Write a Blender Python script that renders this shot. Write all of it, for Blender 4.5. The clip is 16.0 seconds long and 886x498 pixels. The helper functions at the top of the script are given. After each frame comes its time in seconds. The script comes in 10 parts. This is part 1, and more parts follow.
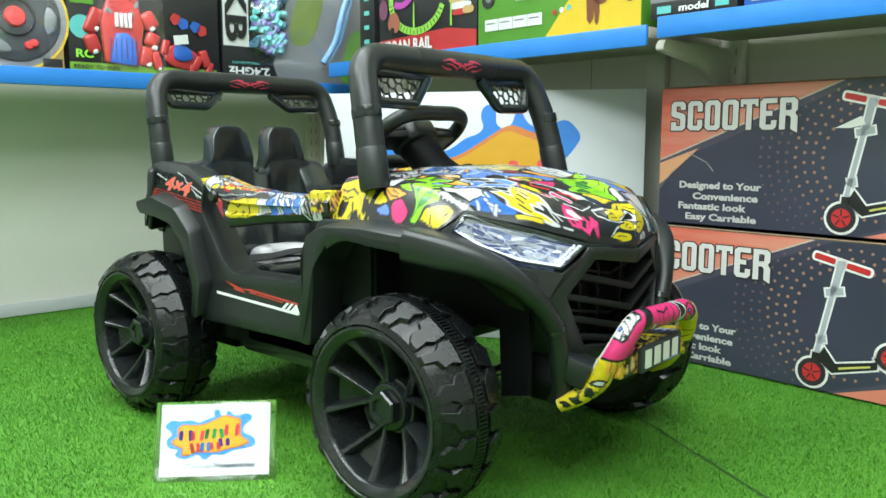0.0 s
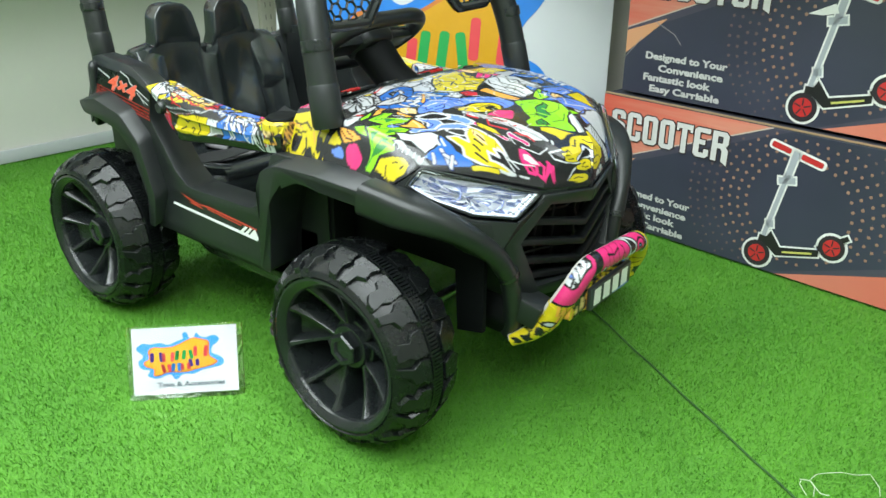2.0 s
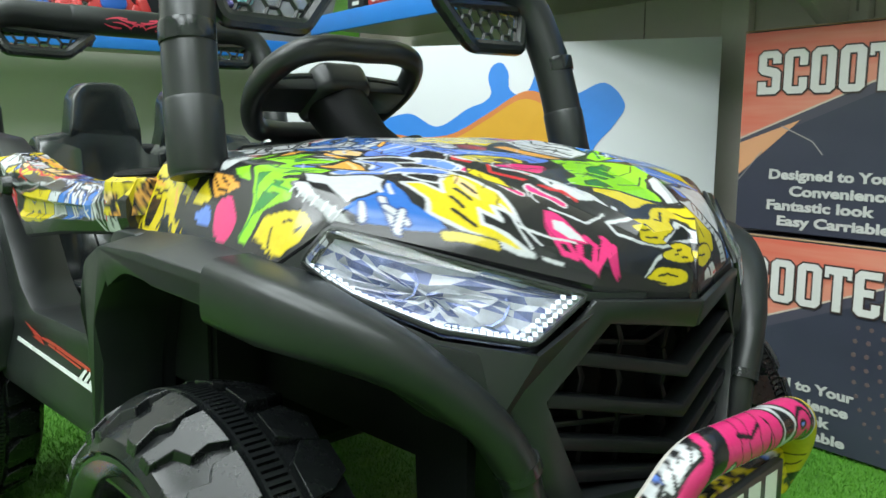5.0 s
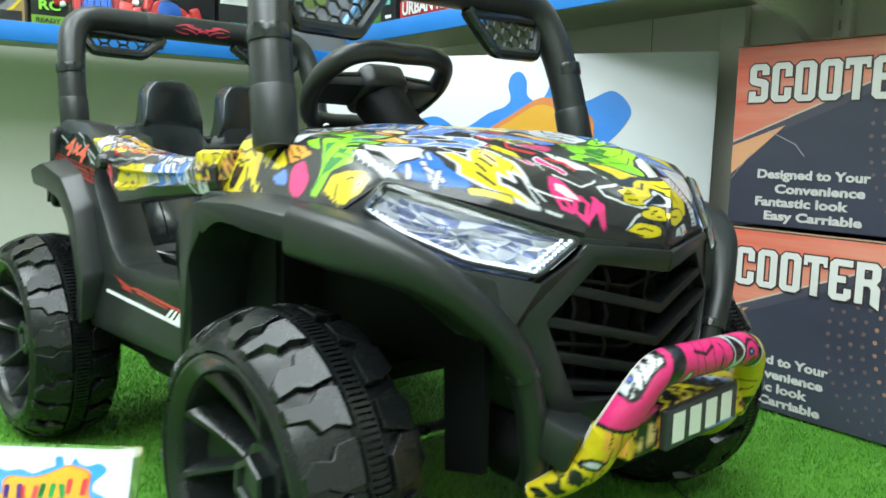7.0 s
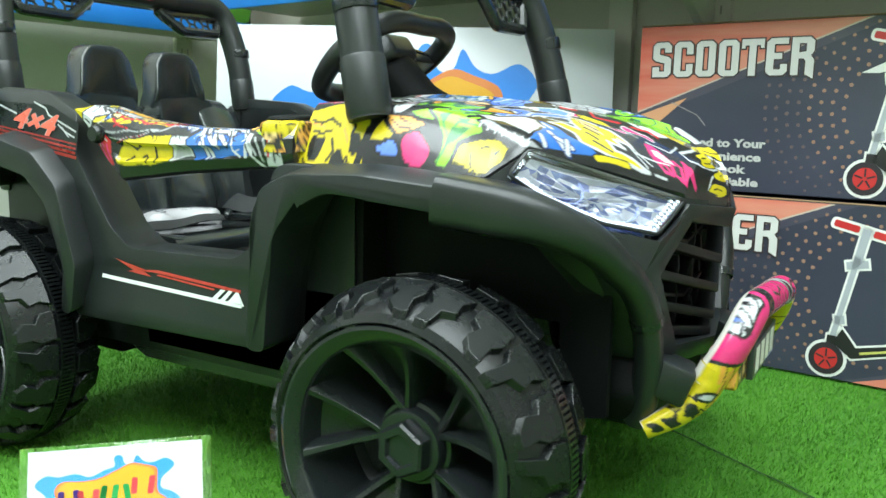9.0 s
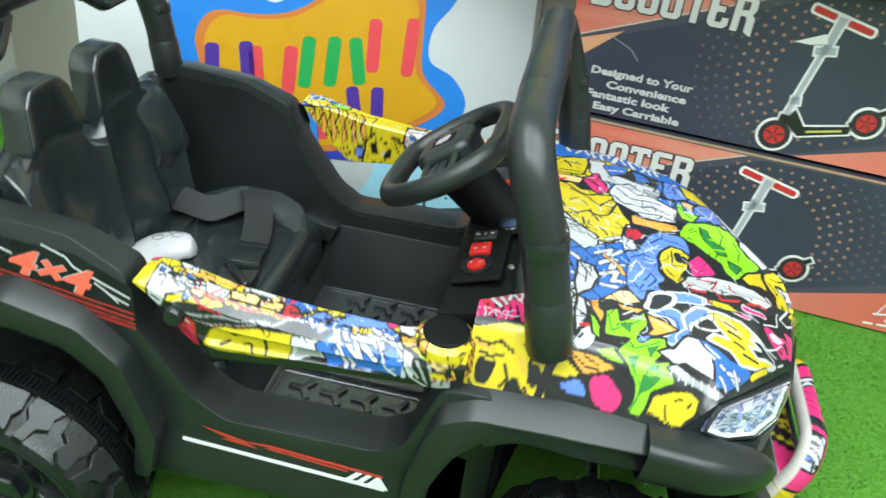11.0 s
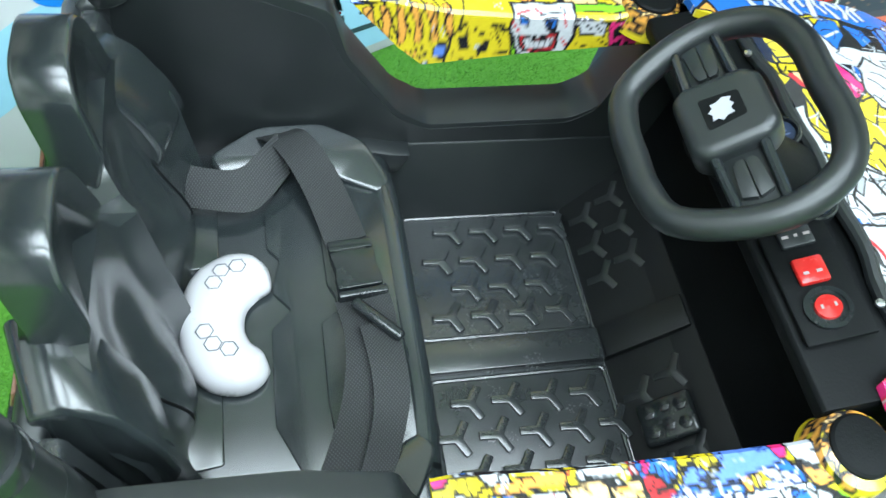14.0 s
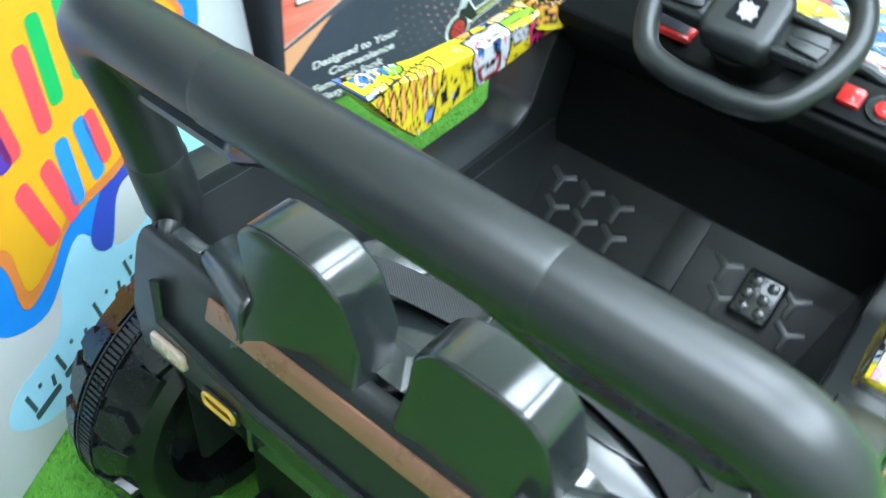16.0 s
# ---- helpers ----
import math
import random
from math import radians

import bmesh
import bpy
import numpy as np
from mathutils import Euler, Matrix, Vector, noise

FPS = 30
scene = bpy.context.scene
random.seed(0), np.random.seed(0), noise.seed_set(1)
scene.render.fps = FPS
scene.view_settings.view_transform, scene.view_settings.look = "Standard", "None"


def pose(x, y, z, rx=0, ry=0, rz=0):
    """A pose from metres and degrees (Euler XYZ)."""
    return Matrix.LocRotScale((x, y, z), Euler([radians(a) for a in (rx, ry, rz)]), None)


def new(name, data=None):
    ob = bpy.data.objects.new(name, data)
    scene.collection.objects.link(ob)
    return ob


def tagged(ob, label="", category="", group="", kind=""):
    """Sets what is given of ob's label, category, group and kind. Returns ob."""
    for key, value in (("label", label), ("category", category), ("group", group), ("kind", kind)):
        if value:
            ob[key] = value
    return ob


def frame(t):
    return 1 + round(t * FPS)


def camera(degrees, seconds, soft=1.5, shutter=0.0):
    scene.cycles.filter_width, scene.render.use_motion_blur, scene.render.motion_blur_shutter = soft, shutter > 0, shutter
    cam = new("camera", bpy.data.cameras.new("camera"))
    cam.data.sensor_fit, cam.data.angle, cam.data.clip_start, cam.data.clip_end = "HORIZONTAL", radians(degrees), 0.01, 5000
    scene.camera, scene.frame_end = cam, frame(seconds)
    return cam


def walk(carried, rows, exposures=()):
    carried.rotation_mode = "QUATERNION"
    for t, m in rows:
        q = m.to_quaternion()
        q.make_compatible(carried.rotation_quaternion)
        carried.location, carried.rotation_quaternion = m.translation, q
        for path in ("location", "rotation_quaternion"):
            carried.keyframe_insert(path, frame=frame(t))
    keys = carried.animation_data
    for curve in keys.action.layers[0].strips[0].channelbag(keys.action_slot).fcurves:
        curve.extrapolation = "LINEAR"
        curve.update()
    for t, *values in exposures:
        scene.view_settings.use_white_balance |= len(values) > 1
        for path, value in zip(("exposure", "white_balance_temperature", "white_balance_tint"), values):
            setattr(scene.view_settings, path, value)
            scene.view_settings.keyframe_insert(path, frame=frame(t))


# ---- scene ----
cam = camera(57.2, 16.0, 1.5, 0.35)
METRES, EYE, TILT, LEAN, TURN = 4.4, 0.5990, -7.6, 0.0, 41.890
OFFSET = (1.6861, -1.2379, 0.0)
ROWS = [
    (0.0, 0.0, 0.0, 0.0, 0.0, 0.0, -0.0),
    (0.5, 0.004, 0.0004, 0.0146, -0.4, -3.49, -0.42),
    (1.0, 0.0083, 0.0018, 0.0291, -1.57, -8.01, -0.28),
    (1.5, 0.0094, 0.0027, 0.0488, -2.15, -12.8, -0.24),
    (2.0, 0.0043, 0.007, 0.0662, -2.32, -16.42, -0.03),
    (2.5, -0.0059, 0.0142, 0.0766, -2.59, -17.68, 0.23),
    (3.0, -0.0195, 0.0358, 0.0737, -5.14, -16.02, -0.02),
    (3.5, -0.0191, 0.0691, 0.0519, -6.79, -11.89, -0.48),
    (4.0, 0.0062, 0.1223, 0.0301, -4.12, -6.09, -0.77),
    (6.5, 0.0634, 0.146, 0.0036, 10.49, 1.34, -2.35),
    (7.0, 0.0398, 0.1094, -0.0025, 5.81, 0.24, -2.17),
    (7.5, 0.0158, 0.0896, -0.0074, 4.02, -0.11, -1.95),
    (8.0, -0.0054, 0.087, -0.0123, -1.9, 1.49, -0.47),
    (8.5, -0.0306, 0.0891, -0.0167, -7.12, 1.64, 0.33),
    (11.0, -0.1464, 0.1828, 0.1358, -31.41, -25.61, -2.6),
    (11.5, -0.1763, 0.2066, 0.1603, -40.6, -29.63, -2.1),
    (12.0, -0.1883, 0.2394, 0.1615, -43.65, -35.0, -1.33),
    (12.5, -0.164, 0.2977, 0.1505, -43.28, -37.7, -1.38),
    (13.0, -0.149, 0.3299, 0.1441, -42.08, -41.44, -1.77),
    (13.5, -0.1434, 0.3453, 0.1523, -45.6, -48.06, -0.55),
    (14.0, -0.1512, 0.3601, 0.1635, -52.21, -51.08, -2.33),
    (14.5, -0.1641, 0.3779, 0.1671, -59.27, -48.4, -5.55),
    (15.0, -0.1838, 0.4001, 0.1654, -66.62, -44.4, -5.0),
    (15.5, -0.1941, 0.4337, 0.1597, -76.81, -41.91, -2.52),
    (16.0, -0.1883, 0.4658, 0.1556, -93.18, -44.81, 2.65),
]
walk(cam, [(t, pose(OFFSET[0], OFFSET[1], EYE + OFFSET[2], TILT, LEAN, TURN) @ pose(METRES * x, METRES * y, METRES * z, 90 + pitch, roll, yaw)) for t, x, y, z, yaw, pitch, roll in ROWS],
     [(0.0, 0.1, 6500, 10), (1.0, 0.10, 6500, 12), (2.5, 0.01, 6500, 11), (4.0, -0.10, 6500, 12), (6.4, 0.06, 6400, 12), (7.3, 0.22, 6350, 9), (8.5, 0.25, 6350, 8), (11.0, 0.09, 6350, 12), (12.5, -0.06, 6280, 9), (13.3, 0.20, 5900, 10), (14.3, 0.76, 5900, 11), (15.3, 0.74, 5750, 11), (16.0, 0.92, 5750, 14)])

# ---- light ----
world = bpy.data.worlds.new("world")
scene.world = world
world.use_nodes = True
world.node_tree.nodes["Background"].inputs[0].default_value = (0.80, 0.92, 1.0, 1)
world.node_tree.nodes["Background"].inputs[1].default_value = 0.25

ROOM = pose(0, 0, 0, 0, 0, -6)
CEIL = 2.75


def ceiling_lamp(u, v, watts, sx=0.3, sy=1.2):
    lamp = bpy.data.lights.new("ceiling_lamp", "AREA")
    lamp.shape, lamp.size, lamp.size_y, lamp.energy = "RECTANGLE", sx, sy, watts
    lamp.color = (0.90, 0.99, 1.0)
    new("ceiling_lamp", lamp).matrix_world = ROOM @ pose(u, v, CEIL - 0.03)


for lamp_u, lamp_v, lamp_w in ((-0.2, -0.45, 38), (1.2, -0.45, 38), (2.6, -0.45, 36), (-0.2, -2.0, 58), (1.2, -2.0, 58), (2.6, -2.0, 52)):
    ceiling_lamp(lamp_u, lamp_v, lamp_w, 1.15, 1.15)


# ---- materials ----
def node(tree, kind, **inputs):
    n = tree.nodes.new(kind)
    for key, value in inputs.items():
        n.inputs[key.replace("_", " ")].default_value = value
    return n


def material(name, colour, rough=0.5, metal=0.0, vary=0.15, scale=20.0, bump=0.1, fine=200.0, spec=0.5, other=None, coat=0.0, rough_vary=0.1):
    """Principled surface with stains at one scale and grain at another."""
    m = bpy.data.materials.new(name)
    m.use_nodes = True
    t = m.node_tree
    p = t.nodes["Principled BSDF"]
    p.inputs["Metallic"].default_value = metal
    p.inputs["Specular IOR Level"].default_value = spec
    p.inputs["Coat Weight"].default_value = coat
    co = node(t, "ShaderNodeTexCoord")
    big = node(t, "ShaderNodeTexNoise", Scale=scale, Detail=4.0, Roughness=0.6)
    small = node(t, "ShaderNodeTexNoise", Scale=fine, Detail=3.0, Roughness=0.6)
    t.links.new(co.outputs["Object"], big.inputs["Vector"])
    t.links.new(co.outputs["Object"], small.inputs["Vector"])
    mix = node(t, "ShaderNodeMix")
    mix.data_type = "RGBA"
    lo = other or tuple(c * (1 - vary) for c in colour)
    hi = colour if other else tuple(min(1.0, c * (1 + vary)) for c in colour)
    mix.inputs[6].default_value, mix.inputs[7].default_value = (*lo, 1), (*hi, 1)
    add = node(t, "ShaderNodeMath")
    add.operation = "MULTIPLY_ADD"
    add.inputs[1].default_value, add.inputs[2].default_value = 0.35, 0.0
    t.links.new(small.outputs["Fac"], add.inputs[0])
    s = node(t, "ShaderNodeMath")
    s.operation = "MULTIPLY_ADD"
    s.inputs[1].default_value = 1.3
    s.use_clamp = True
    s2 = node(t, "ShaderNodeMath")
    s2.operation = "SUBTRACT"
    s2.inputs[1].default_value = 0.33
    t.links.new(add.outputs[0], s2.inputs[0])
    t.links.new(big.outputs["Fac"], s.inputs[0])
    t.links.new(s2.outputs[0], s.inputs[2])
    t.links.new(s.outputs[0], mix.inputs[0])
    t.links.new(mix.outputs[2], p.inputs["Base Color"])
    r = node(t, "ShaderNodeMapRange")
    r.inputs["To Min"].default_value, r.inputs["To Max"].default_value = max(0.02, rough - rough_vary), min(1, rough + rough_vary)
    t.links.new(s.outputs[0], r.inputs["Value"])
    t.links.new(r.outputs[0], p.inputs["Roughness"])
    b = node(t, "ShaderNodeBump", Strength=bump, Distance=0.002)
    t.links.new(small.outputs["Fac"], b.inputs["Height"])
    t.links.new(b.outputs[0], p.inputs["Normal"])
    return m


BLACK = material("black_plastic", (0.0110, 0.0134, 0.0138), 0.37, vary=0.3, scale=9, fine=420, bump=0.015)
BLACK_SATIN = material("black_satin_plastic", (0.0120, 0.0146, 0.0152), 0.20, vary=0.3, scale=14, fine=300, bump=0.07)
# The matt tone also carries the shade of footwell, dashboard and wheel arches.
BLACK_SHADED_MATT = material("black_shaded_matt_plastic", (0.0040, 0.0048, 0.0050), 0.55, vary=0.3, scale=12, fine=350, bump=0.2, spec=0.10)
# Mid tone for the grille slats and for the shaded foot board.
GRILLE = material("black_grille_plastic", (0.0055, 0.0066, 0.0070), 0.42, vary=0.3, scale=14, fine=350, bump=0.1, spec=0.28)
# Lighter copy of the black plastic, with the floor's ceiling sheen in it.
CABIN_LIT = material("cabin_lit_plastic", (0.0265, 0.0305, 0.0315), 0.24, vary=0.25, scale=10, fine=380, bump=0.10, spec=0.95)
SEAT = material("seat_plastic", (0.0165, 0.0208, 0.0216), 0.21, vary=0.25, scale=9, fine=380, bump=0.03, spec=0.85)
TYRE = material("black_tyre_plastic", (0.0055, 0.0066, 0.0069), 0.26, vary=0.4, scale=16, fine=260, bump=0.05, spec=0.38)
WHITE_PLASTIC = material("white_plastic", (0.41, 0.405, 0.42), 0.3, vary=0.03, scale=20, bump=0.03)
RED_PLASTIC = material("red_plastic", (0.42, 0.018, 0.015), 0.25, vary=0.1, scale=60, bump=0.02)
STEEL = material("steel", (0.55, 0.56, 0.57), 0.3, metal=1.0, vary=0.1, scale=60, bump=0.03)
WALL_PAINT = material("wall_panel_paint", (0.62, 0.61, 0.57), 0.5, vary=0.05, scale=2.5, fine=90, bump=0.05)
WALL_TAUPE = material("wall_panel_taupe", (0.45, 0.425, 0.365), 0.5, vary=0.07, scale=2.5, fine=90, bump=0.05)
WALL_BEIGE = material("post_paint", (0.50, 0.475, 0.42), 0.5, vary=0.1, scale=12, fine=120, bump=0.05)
SHELF_BEIGE = material("shelf_paint", (0.40, 0.375, 0.32), 0.45, vary=0.08, scale=8, fine=120, bump=0.05)
BLUE_EDGE = material("blue_shelf_edge", (0.022, 0.19, 0.60), 0.35, vary=0.1, scale=10, bump=0.03)
CEIL_PAINT = material("ceiling_paint", (0.75, 0.76, 0.75), 0.8, vary=0.04, scale=3)
FOAM_WHITE = material("foam_board_white", (0.48, 0.50, 0.52), 0.4, vary=0.03, scale=4, bump=0.03)
CARD_EDGE = material("cardboard", (0.30, 0.20, 0.11), 0.8, vary=0.2, scale=30, bump=0.2)


def webbing():
    """Woven strap: two sets of threads crossing on the slant."""
    m = bpy.data.materials.new("black_webbing")
    m.use_nodes = True
    t = m.node_tree
    p = t.nodes["Principled BSDF"]
    co = node(t, "ShaderNodeTexCoord")
    waves = []
    for turn in (40, -40):
        mp = node(t, "ShaderNodeMapping")
        mp.inputs["Rotation"].default_value = (0, 0, radians(turn))
        t.links.new(co.outputs["Object"], mp.inputs["Vector"])
        w = node(t, "ShaderNodeTexWave", Scale=112.0, Distortion=0.3)
        t.links.new(mp.outputs[0], w.inputs["Vector"])
        waves.append(w)
    mul = node(t, "ShaderNodeMath")
    mul.operation = "MULTIPLY"
    t.links.new(waves[0].outputs["Fac"], mul.inputs[0])
    t.links.new(waves[1].outputs["Fac"], mul.inputs[1])
    mix = node(t, "ShaderNodeMix")
    mix.data_type = "RGBA"
    mix.inputs[6].default_value, mix.inputs[7].default_value = (0.003, 0.0034, 0.0038, 1), (0.040, 0.045, 0.046, 1)
    t.links.new(mul.outputs[0], mix.inputs[0])
    t.links.new(mix.outputs[2], p.inputs["Base Color"])
    p.inputs["Roughness"].default_value = 0.7
    b = node(t, "ShaderNodeBump", Strength=0.6, Distance=0.001)
    t.links.new(mul.outputs[0], b.inputs["Height"])
    t.links.new(b.outputs[0], p.inputs["Normal"])
    return m


WEB = webbing()
INK = {}


def ink(name, colour, rough=0.35):
    if name not in INK:
        INK[name] = material("print_" + name, colour, rough, vary=0.07, scale=25, fine=300, bump=0.03)
    return INK[name]


def print_material(name):
    """Glossy printed film: the colours of the mesh's own print, with grain and slight creases."""
    m = bpy.data.materials.new(name)
    m.use_nodes = True
    t = m.node_tree
    p = t.nodes["Principled BSDF"]
    col = node(t, "ShaderNodeAttribute")
    col.attribute_name = "print"
    co = node(t, "ShaderNodeTexCoord")
    grain = node(t, "ShaderNodeTexNoise", Scale=140.0, Detail=4.0, Roughness=0.7)
    t.links.new(co.outputs["Object"], grain.inputs["Vector"])
    amount = node(t, "ShaderNodeMapRange")
    amount.inputs["To Min"].default_value, amount.inputs["To Max"].default_value = 0.78, 1.12
    t.links.new(grain.outputs["Fac"], amount.inputs["Value"])
    mul = node(t, "ShaderNodeMix")
    mul.data_type, mul.blend_type = "RGBA", "MULTIPLY"
    mul.inputs[0].default_value = 1.0
    t.links.new(col.outputs["Color"], mul.inputs[6])
    t.links.new(amount.outputs[0], mul.inputs[7])
    t.links.new(mul.outputs[2], p.inputs["Base Color"])
    p.inputs["Roughness"].default_value = 0.25
    p.inputs["Coat Weight"].default_value = 0.14
    ripple = node(t, "ShaderNodeTexNoise", Scale=28.0, Detail=3.0)
    t.links.new(co.outputs["Object"], ripple.inputs["Vector"])
    b = node(t, "ShaderNodeBump", Strength=0.22, Distance=0.004)
    t.links.new(ripple.outputs["Fac"], b.inputs["Height"])
    t.links.new(b.outputs[0], p.inputs["Normal"])
    return m


GRAFFITI = print_material("graffiti_film")
TONES = {"y": (0.54, 0.43, 0.012), "w": (0.46, 0.47, 0.49), "b": (0.025, 0.12, 0.42), "n": (0.01, 0.03, 0.13), "p": (0.58, 0.025, 0.15), "g": (0.20, 0.50, 0.012), "d": (0.02, 0.17, 0.03),
         "k": (0.011, 0.011, 0.013), "o": (0.64, 0.30, 0.05), "c": (0.68, 0.46, 0.20), "s": (0.10, 0.19, 0.56), "r": (0.42, 0.02, 0.025), "e": (0.28, 0.29, 0.30), "h": (0.60, 0.57, 0.52)}


class Painter:
    """Paints flat comic shapes on points of a canvas, later ones over earlier ones."""

    def __init__(self, a, b, base):
        a, b = np.asarray(a), np.asarray(b)
        # a slight waver, so that no outline is ruled
        self.a = a + 0.0010 * np.sin(130 * b + 2 * np.sin(90 * a)) + 0.0002 * np.sin(930 * b + 610 * a)
        self.b = b + 0.0010 * np.sin(140 * a + 2 * np.sin(80 * b)) + 0.0002 * np.sin(870 * a - 540 * b)
        self.c = np.tile(np.array(TONES[base]), (len(self.a), 1))

    def near(self, pts, grow):
        p = np.array(pts)
        lo, hi = p.min(0) - grow, p.max(0) + grow
        return np.nonzero((self.a > lo[0]) & (self.a < hi[0]) & (self.b > lo[1]) & (self.b < hi[1]))[0]

    def gap(self, idx, pts, closed):
        x, y = self.a[idx], self.b[idx]
        best = np.full(len(idx), 9.0)
        n = len(pts)
        for i in range(n if closed else n - 1):
            (x0, y0), (x1, y1) = pts[i], pts[(i + 1) % n]
            dx, dy = x1 - x0, y1 - y0
            f = np.clip(((x - x0) * dx + (y - y0) * dy) / (dx * dx + dy * dy + 1e-12), 0, 1)
            best = np.minimum(best, np.hypot(x - x0 - f * dx, y - y0 - f * dy))
        return best

    def lay(self, idx, cover, tone):
        w = np.clip(cover, 0, 1)[:, None]
        self.c[idx] = self.c[idx] * (1 - w) + np.array(TONES[tone]) * w

    def fill(self, pts, tone, line=0.0016, edge="k", smooth=True):
        pts = smooth_loop(pts, 5) if smooth else pts
        idx = self.near(pts, line + 0.002)
        if not len(idx):
            return
        x, y = self.a[idx], self.b[idx]
        inside = np.zeros(len(idx), bool)
        n = len(pts)
        for i in range(n):
            (x0, y0), (x1, y1) = pts[i], pts[(i + 1) % n]
            cross = (y0 > y) != (y1 > y)
            inside ^= cross & (x < (x1 - x0) * (y - y0) / (y1 - y0 + 1e-12) + x0)
        far = self.gap(idx, pts, True)
        signed = np.where(inside, far, -far)
        self.lay(idx, signed / 0.001 + 0.5, tone)
        if line:
            self.lay(idx, (line - far) / 0.001 + 0.5, edge)

    def stroke(self, pts, width, tone, edge=None, rim=0.0015):
        idx = self.near(pts, width + 0.004)
        if len(idx):
            far = self.gap(idx, pts, False)
            if edge:
                self.lay(idx, (width / 2 + rim - far) / 0.001 + 0.5, edge)
            self.lay(idx, (width / 2 - far) / 0.001 + 0.5, tone)

    def blob(self, x, y, rx, ry, tone, rng, edge="k", rough=0.22, line=0.0016, spikes=9):
        pts = []
        for k in range(spikes):
            th = 2 * math.pi * k / spikes
            g = 1 + rng.uniform(-rough, rough)
            pts.append((x + rx * g * math.cos(th), y + ry * g * math.sin(th)))
        self.fill(pts, tone, line, edge)

    def burst(self, x, y, rx, ry, tone, rng, edge="k", points=9, line=0.0014):
        pts = []
        for k in range(points * 2):
            th = 2 * math.pi * k / (points * 2)
            g = rng.uniform(0.85, 1.2) if k % 2 else rng.uniform(0.42, 0.62)
            pts.append((x + rx * g * math.cos(th), y + ry * g * math.sin(th)))
        self.fill(pts, tone, line, edge, False)

    def scrawl(self, x, y, w, h, tone, rng, edge=None, count=7, width=0.004, turn=0.0):
        """Slanted brush strokes in a row, like unreadable script."""
        c, s = math.cos(turn), math.sin(turn)
        for k in range(count):
            u = (k + 0.5) / count * w - w / 2
            pts = [(u + rng.uniform(-0.3, 0.3) * w / count, -h / 2 * rng.uniform(0.5, 1)), (u + rng.uniform(-0.6, 0.6) * w / count, h * rng.uniform(-0.2, 0.2)), (u + rng.uniform(0.0, 1.0) * w / count, h / 2 * rng.uniform(0.5, 1)),
                   (u + rng.uniform(0.6, 1.5) * w / count, h * rng.uniform(-0.1, 0.4))]
            pts = [(x + p * c - q * s, y + p * s + q * c) for p, q in pts]
            self.stroke(pts, width * rng.uniform(0.7, 1.2), tone, edge)

    def ticks(self, x, y, rx, ry, tone, rng, count=10, width=0.0012, size=0.014):
        """Short curved ink lines inside a patch."""
        for _ in range(count):
            r, th = math.sqrt(rng.random()), rng.uniform(0, 2 * math.pi)
            px, py, d = x + rx * r * math.cos(th), y + ry * r * math.sin(th), rng.uniform(0, 2 * math.pi)
            pts = [(px, py)]
            for _ in range(3):
                d += rng.uniform(-0.7, 0.7)
                px, py = px + math.cos(d) * size * 0.4, py + math.sin(d) * size * 0.4
                pts.append((px, py))
            self.stroke(pts, width, tone)

    def filler(self, a0, a1, b0, b1, count, rng, size=0.03):
        for _ in range(count):
            x, y, r = rng.uniform(a0, a1), rng.uniform(b0, b1), size * rng.uniform(0.5, 1.1)
            tone = rng.choice("yyywwbbkkgcsop")
            self.blob(x, y, r * rng.uniform(0.6, 1.5), r * rng.uniform(0.6, 1.3), tone, rng)
            self.ticks(x, y, r * 0.8, r * 0.8, "w" if tone in "kb" else "k", rng, 4)


def put_print(ob, colours):
    at = ob.data.color_attributes.new("print", "FLOAT_COLOR", "POINT")
    at.data.foreach_set("color", np.column_stack([colours, np.ones(len(colours))]).astype(np.float32).ravel())


def behind(ob, colours, limit=-0.42):
    """The film ends where the part turns to the rear: bare pearl-white plastic there."""
    n = np.zeros(len(ob.data.vertices) * 3)
    ob.data.vertices.foreach_get("normal", n)
    bare = np.clip((limit - n.reshape(-1, 3)[:, 0]) / 0.10, 0, 1)[:, None]
    return colours * (1 - bare) + np.array(TONES["h"]) * bare


def spots_of(ob):
    co = np.zeros(len(ob.data.vertices) * 3)
    ob.data.vertices.foreach_get("co", co)
    return co.reshape(-1, 3)


def glass_material(name, colour=(1, 1, 1), rough=0.02):
    m = bpy.data.materials.new(name)
    m.use_nodes = True
    p = m.node_tree.nodes["Principled BSDF"]
    p.inputs["Base Color"].default_value = (*colour, 1)
    p.inputs["Transmission Weight"].default_value = 1.0
    p.inputs["Roughness"].default_value = rough
    p.inputs["IOR"].default_value = 1.45
    return m


def glow_material(name, colour, strength):
    m = bpy.data.materials.new(name)
    m.use_nodes = True
    p = m.node_tree.nodes["Principled BSDF"]
    p.inputs["Base Color"].default_value = (*colour, 1)
    p.inputs["Emission Color"].default_value = (*colour, 1)
    p.inputs["Emission Strength"].default_value = strength
    return m


CLEAR = glass_material("clear_plastic")
LED = glow_material("led_lamp", (0.60, 0.74, 1.0), 0.55)


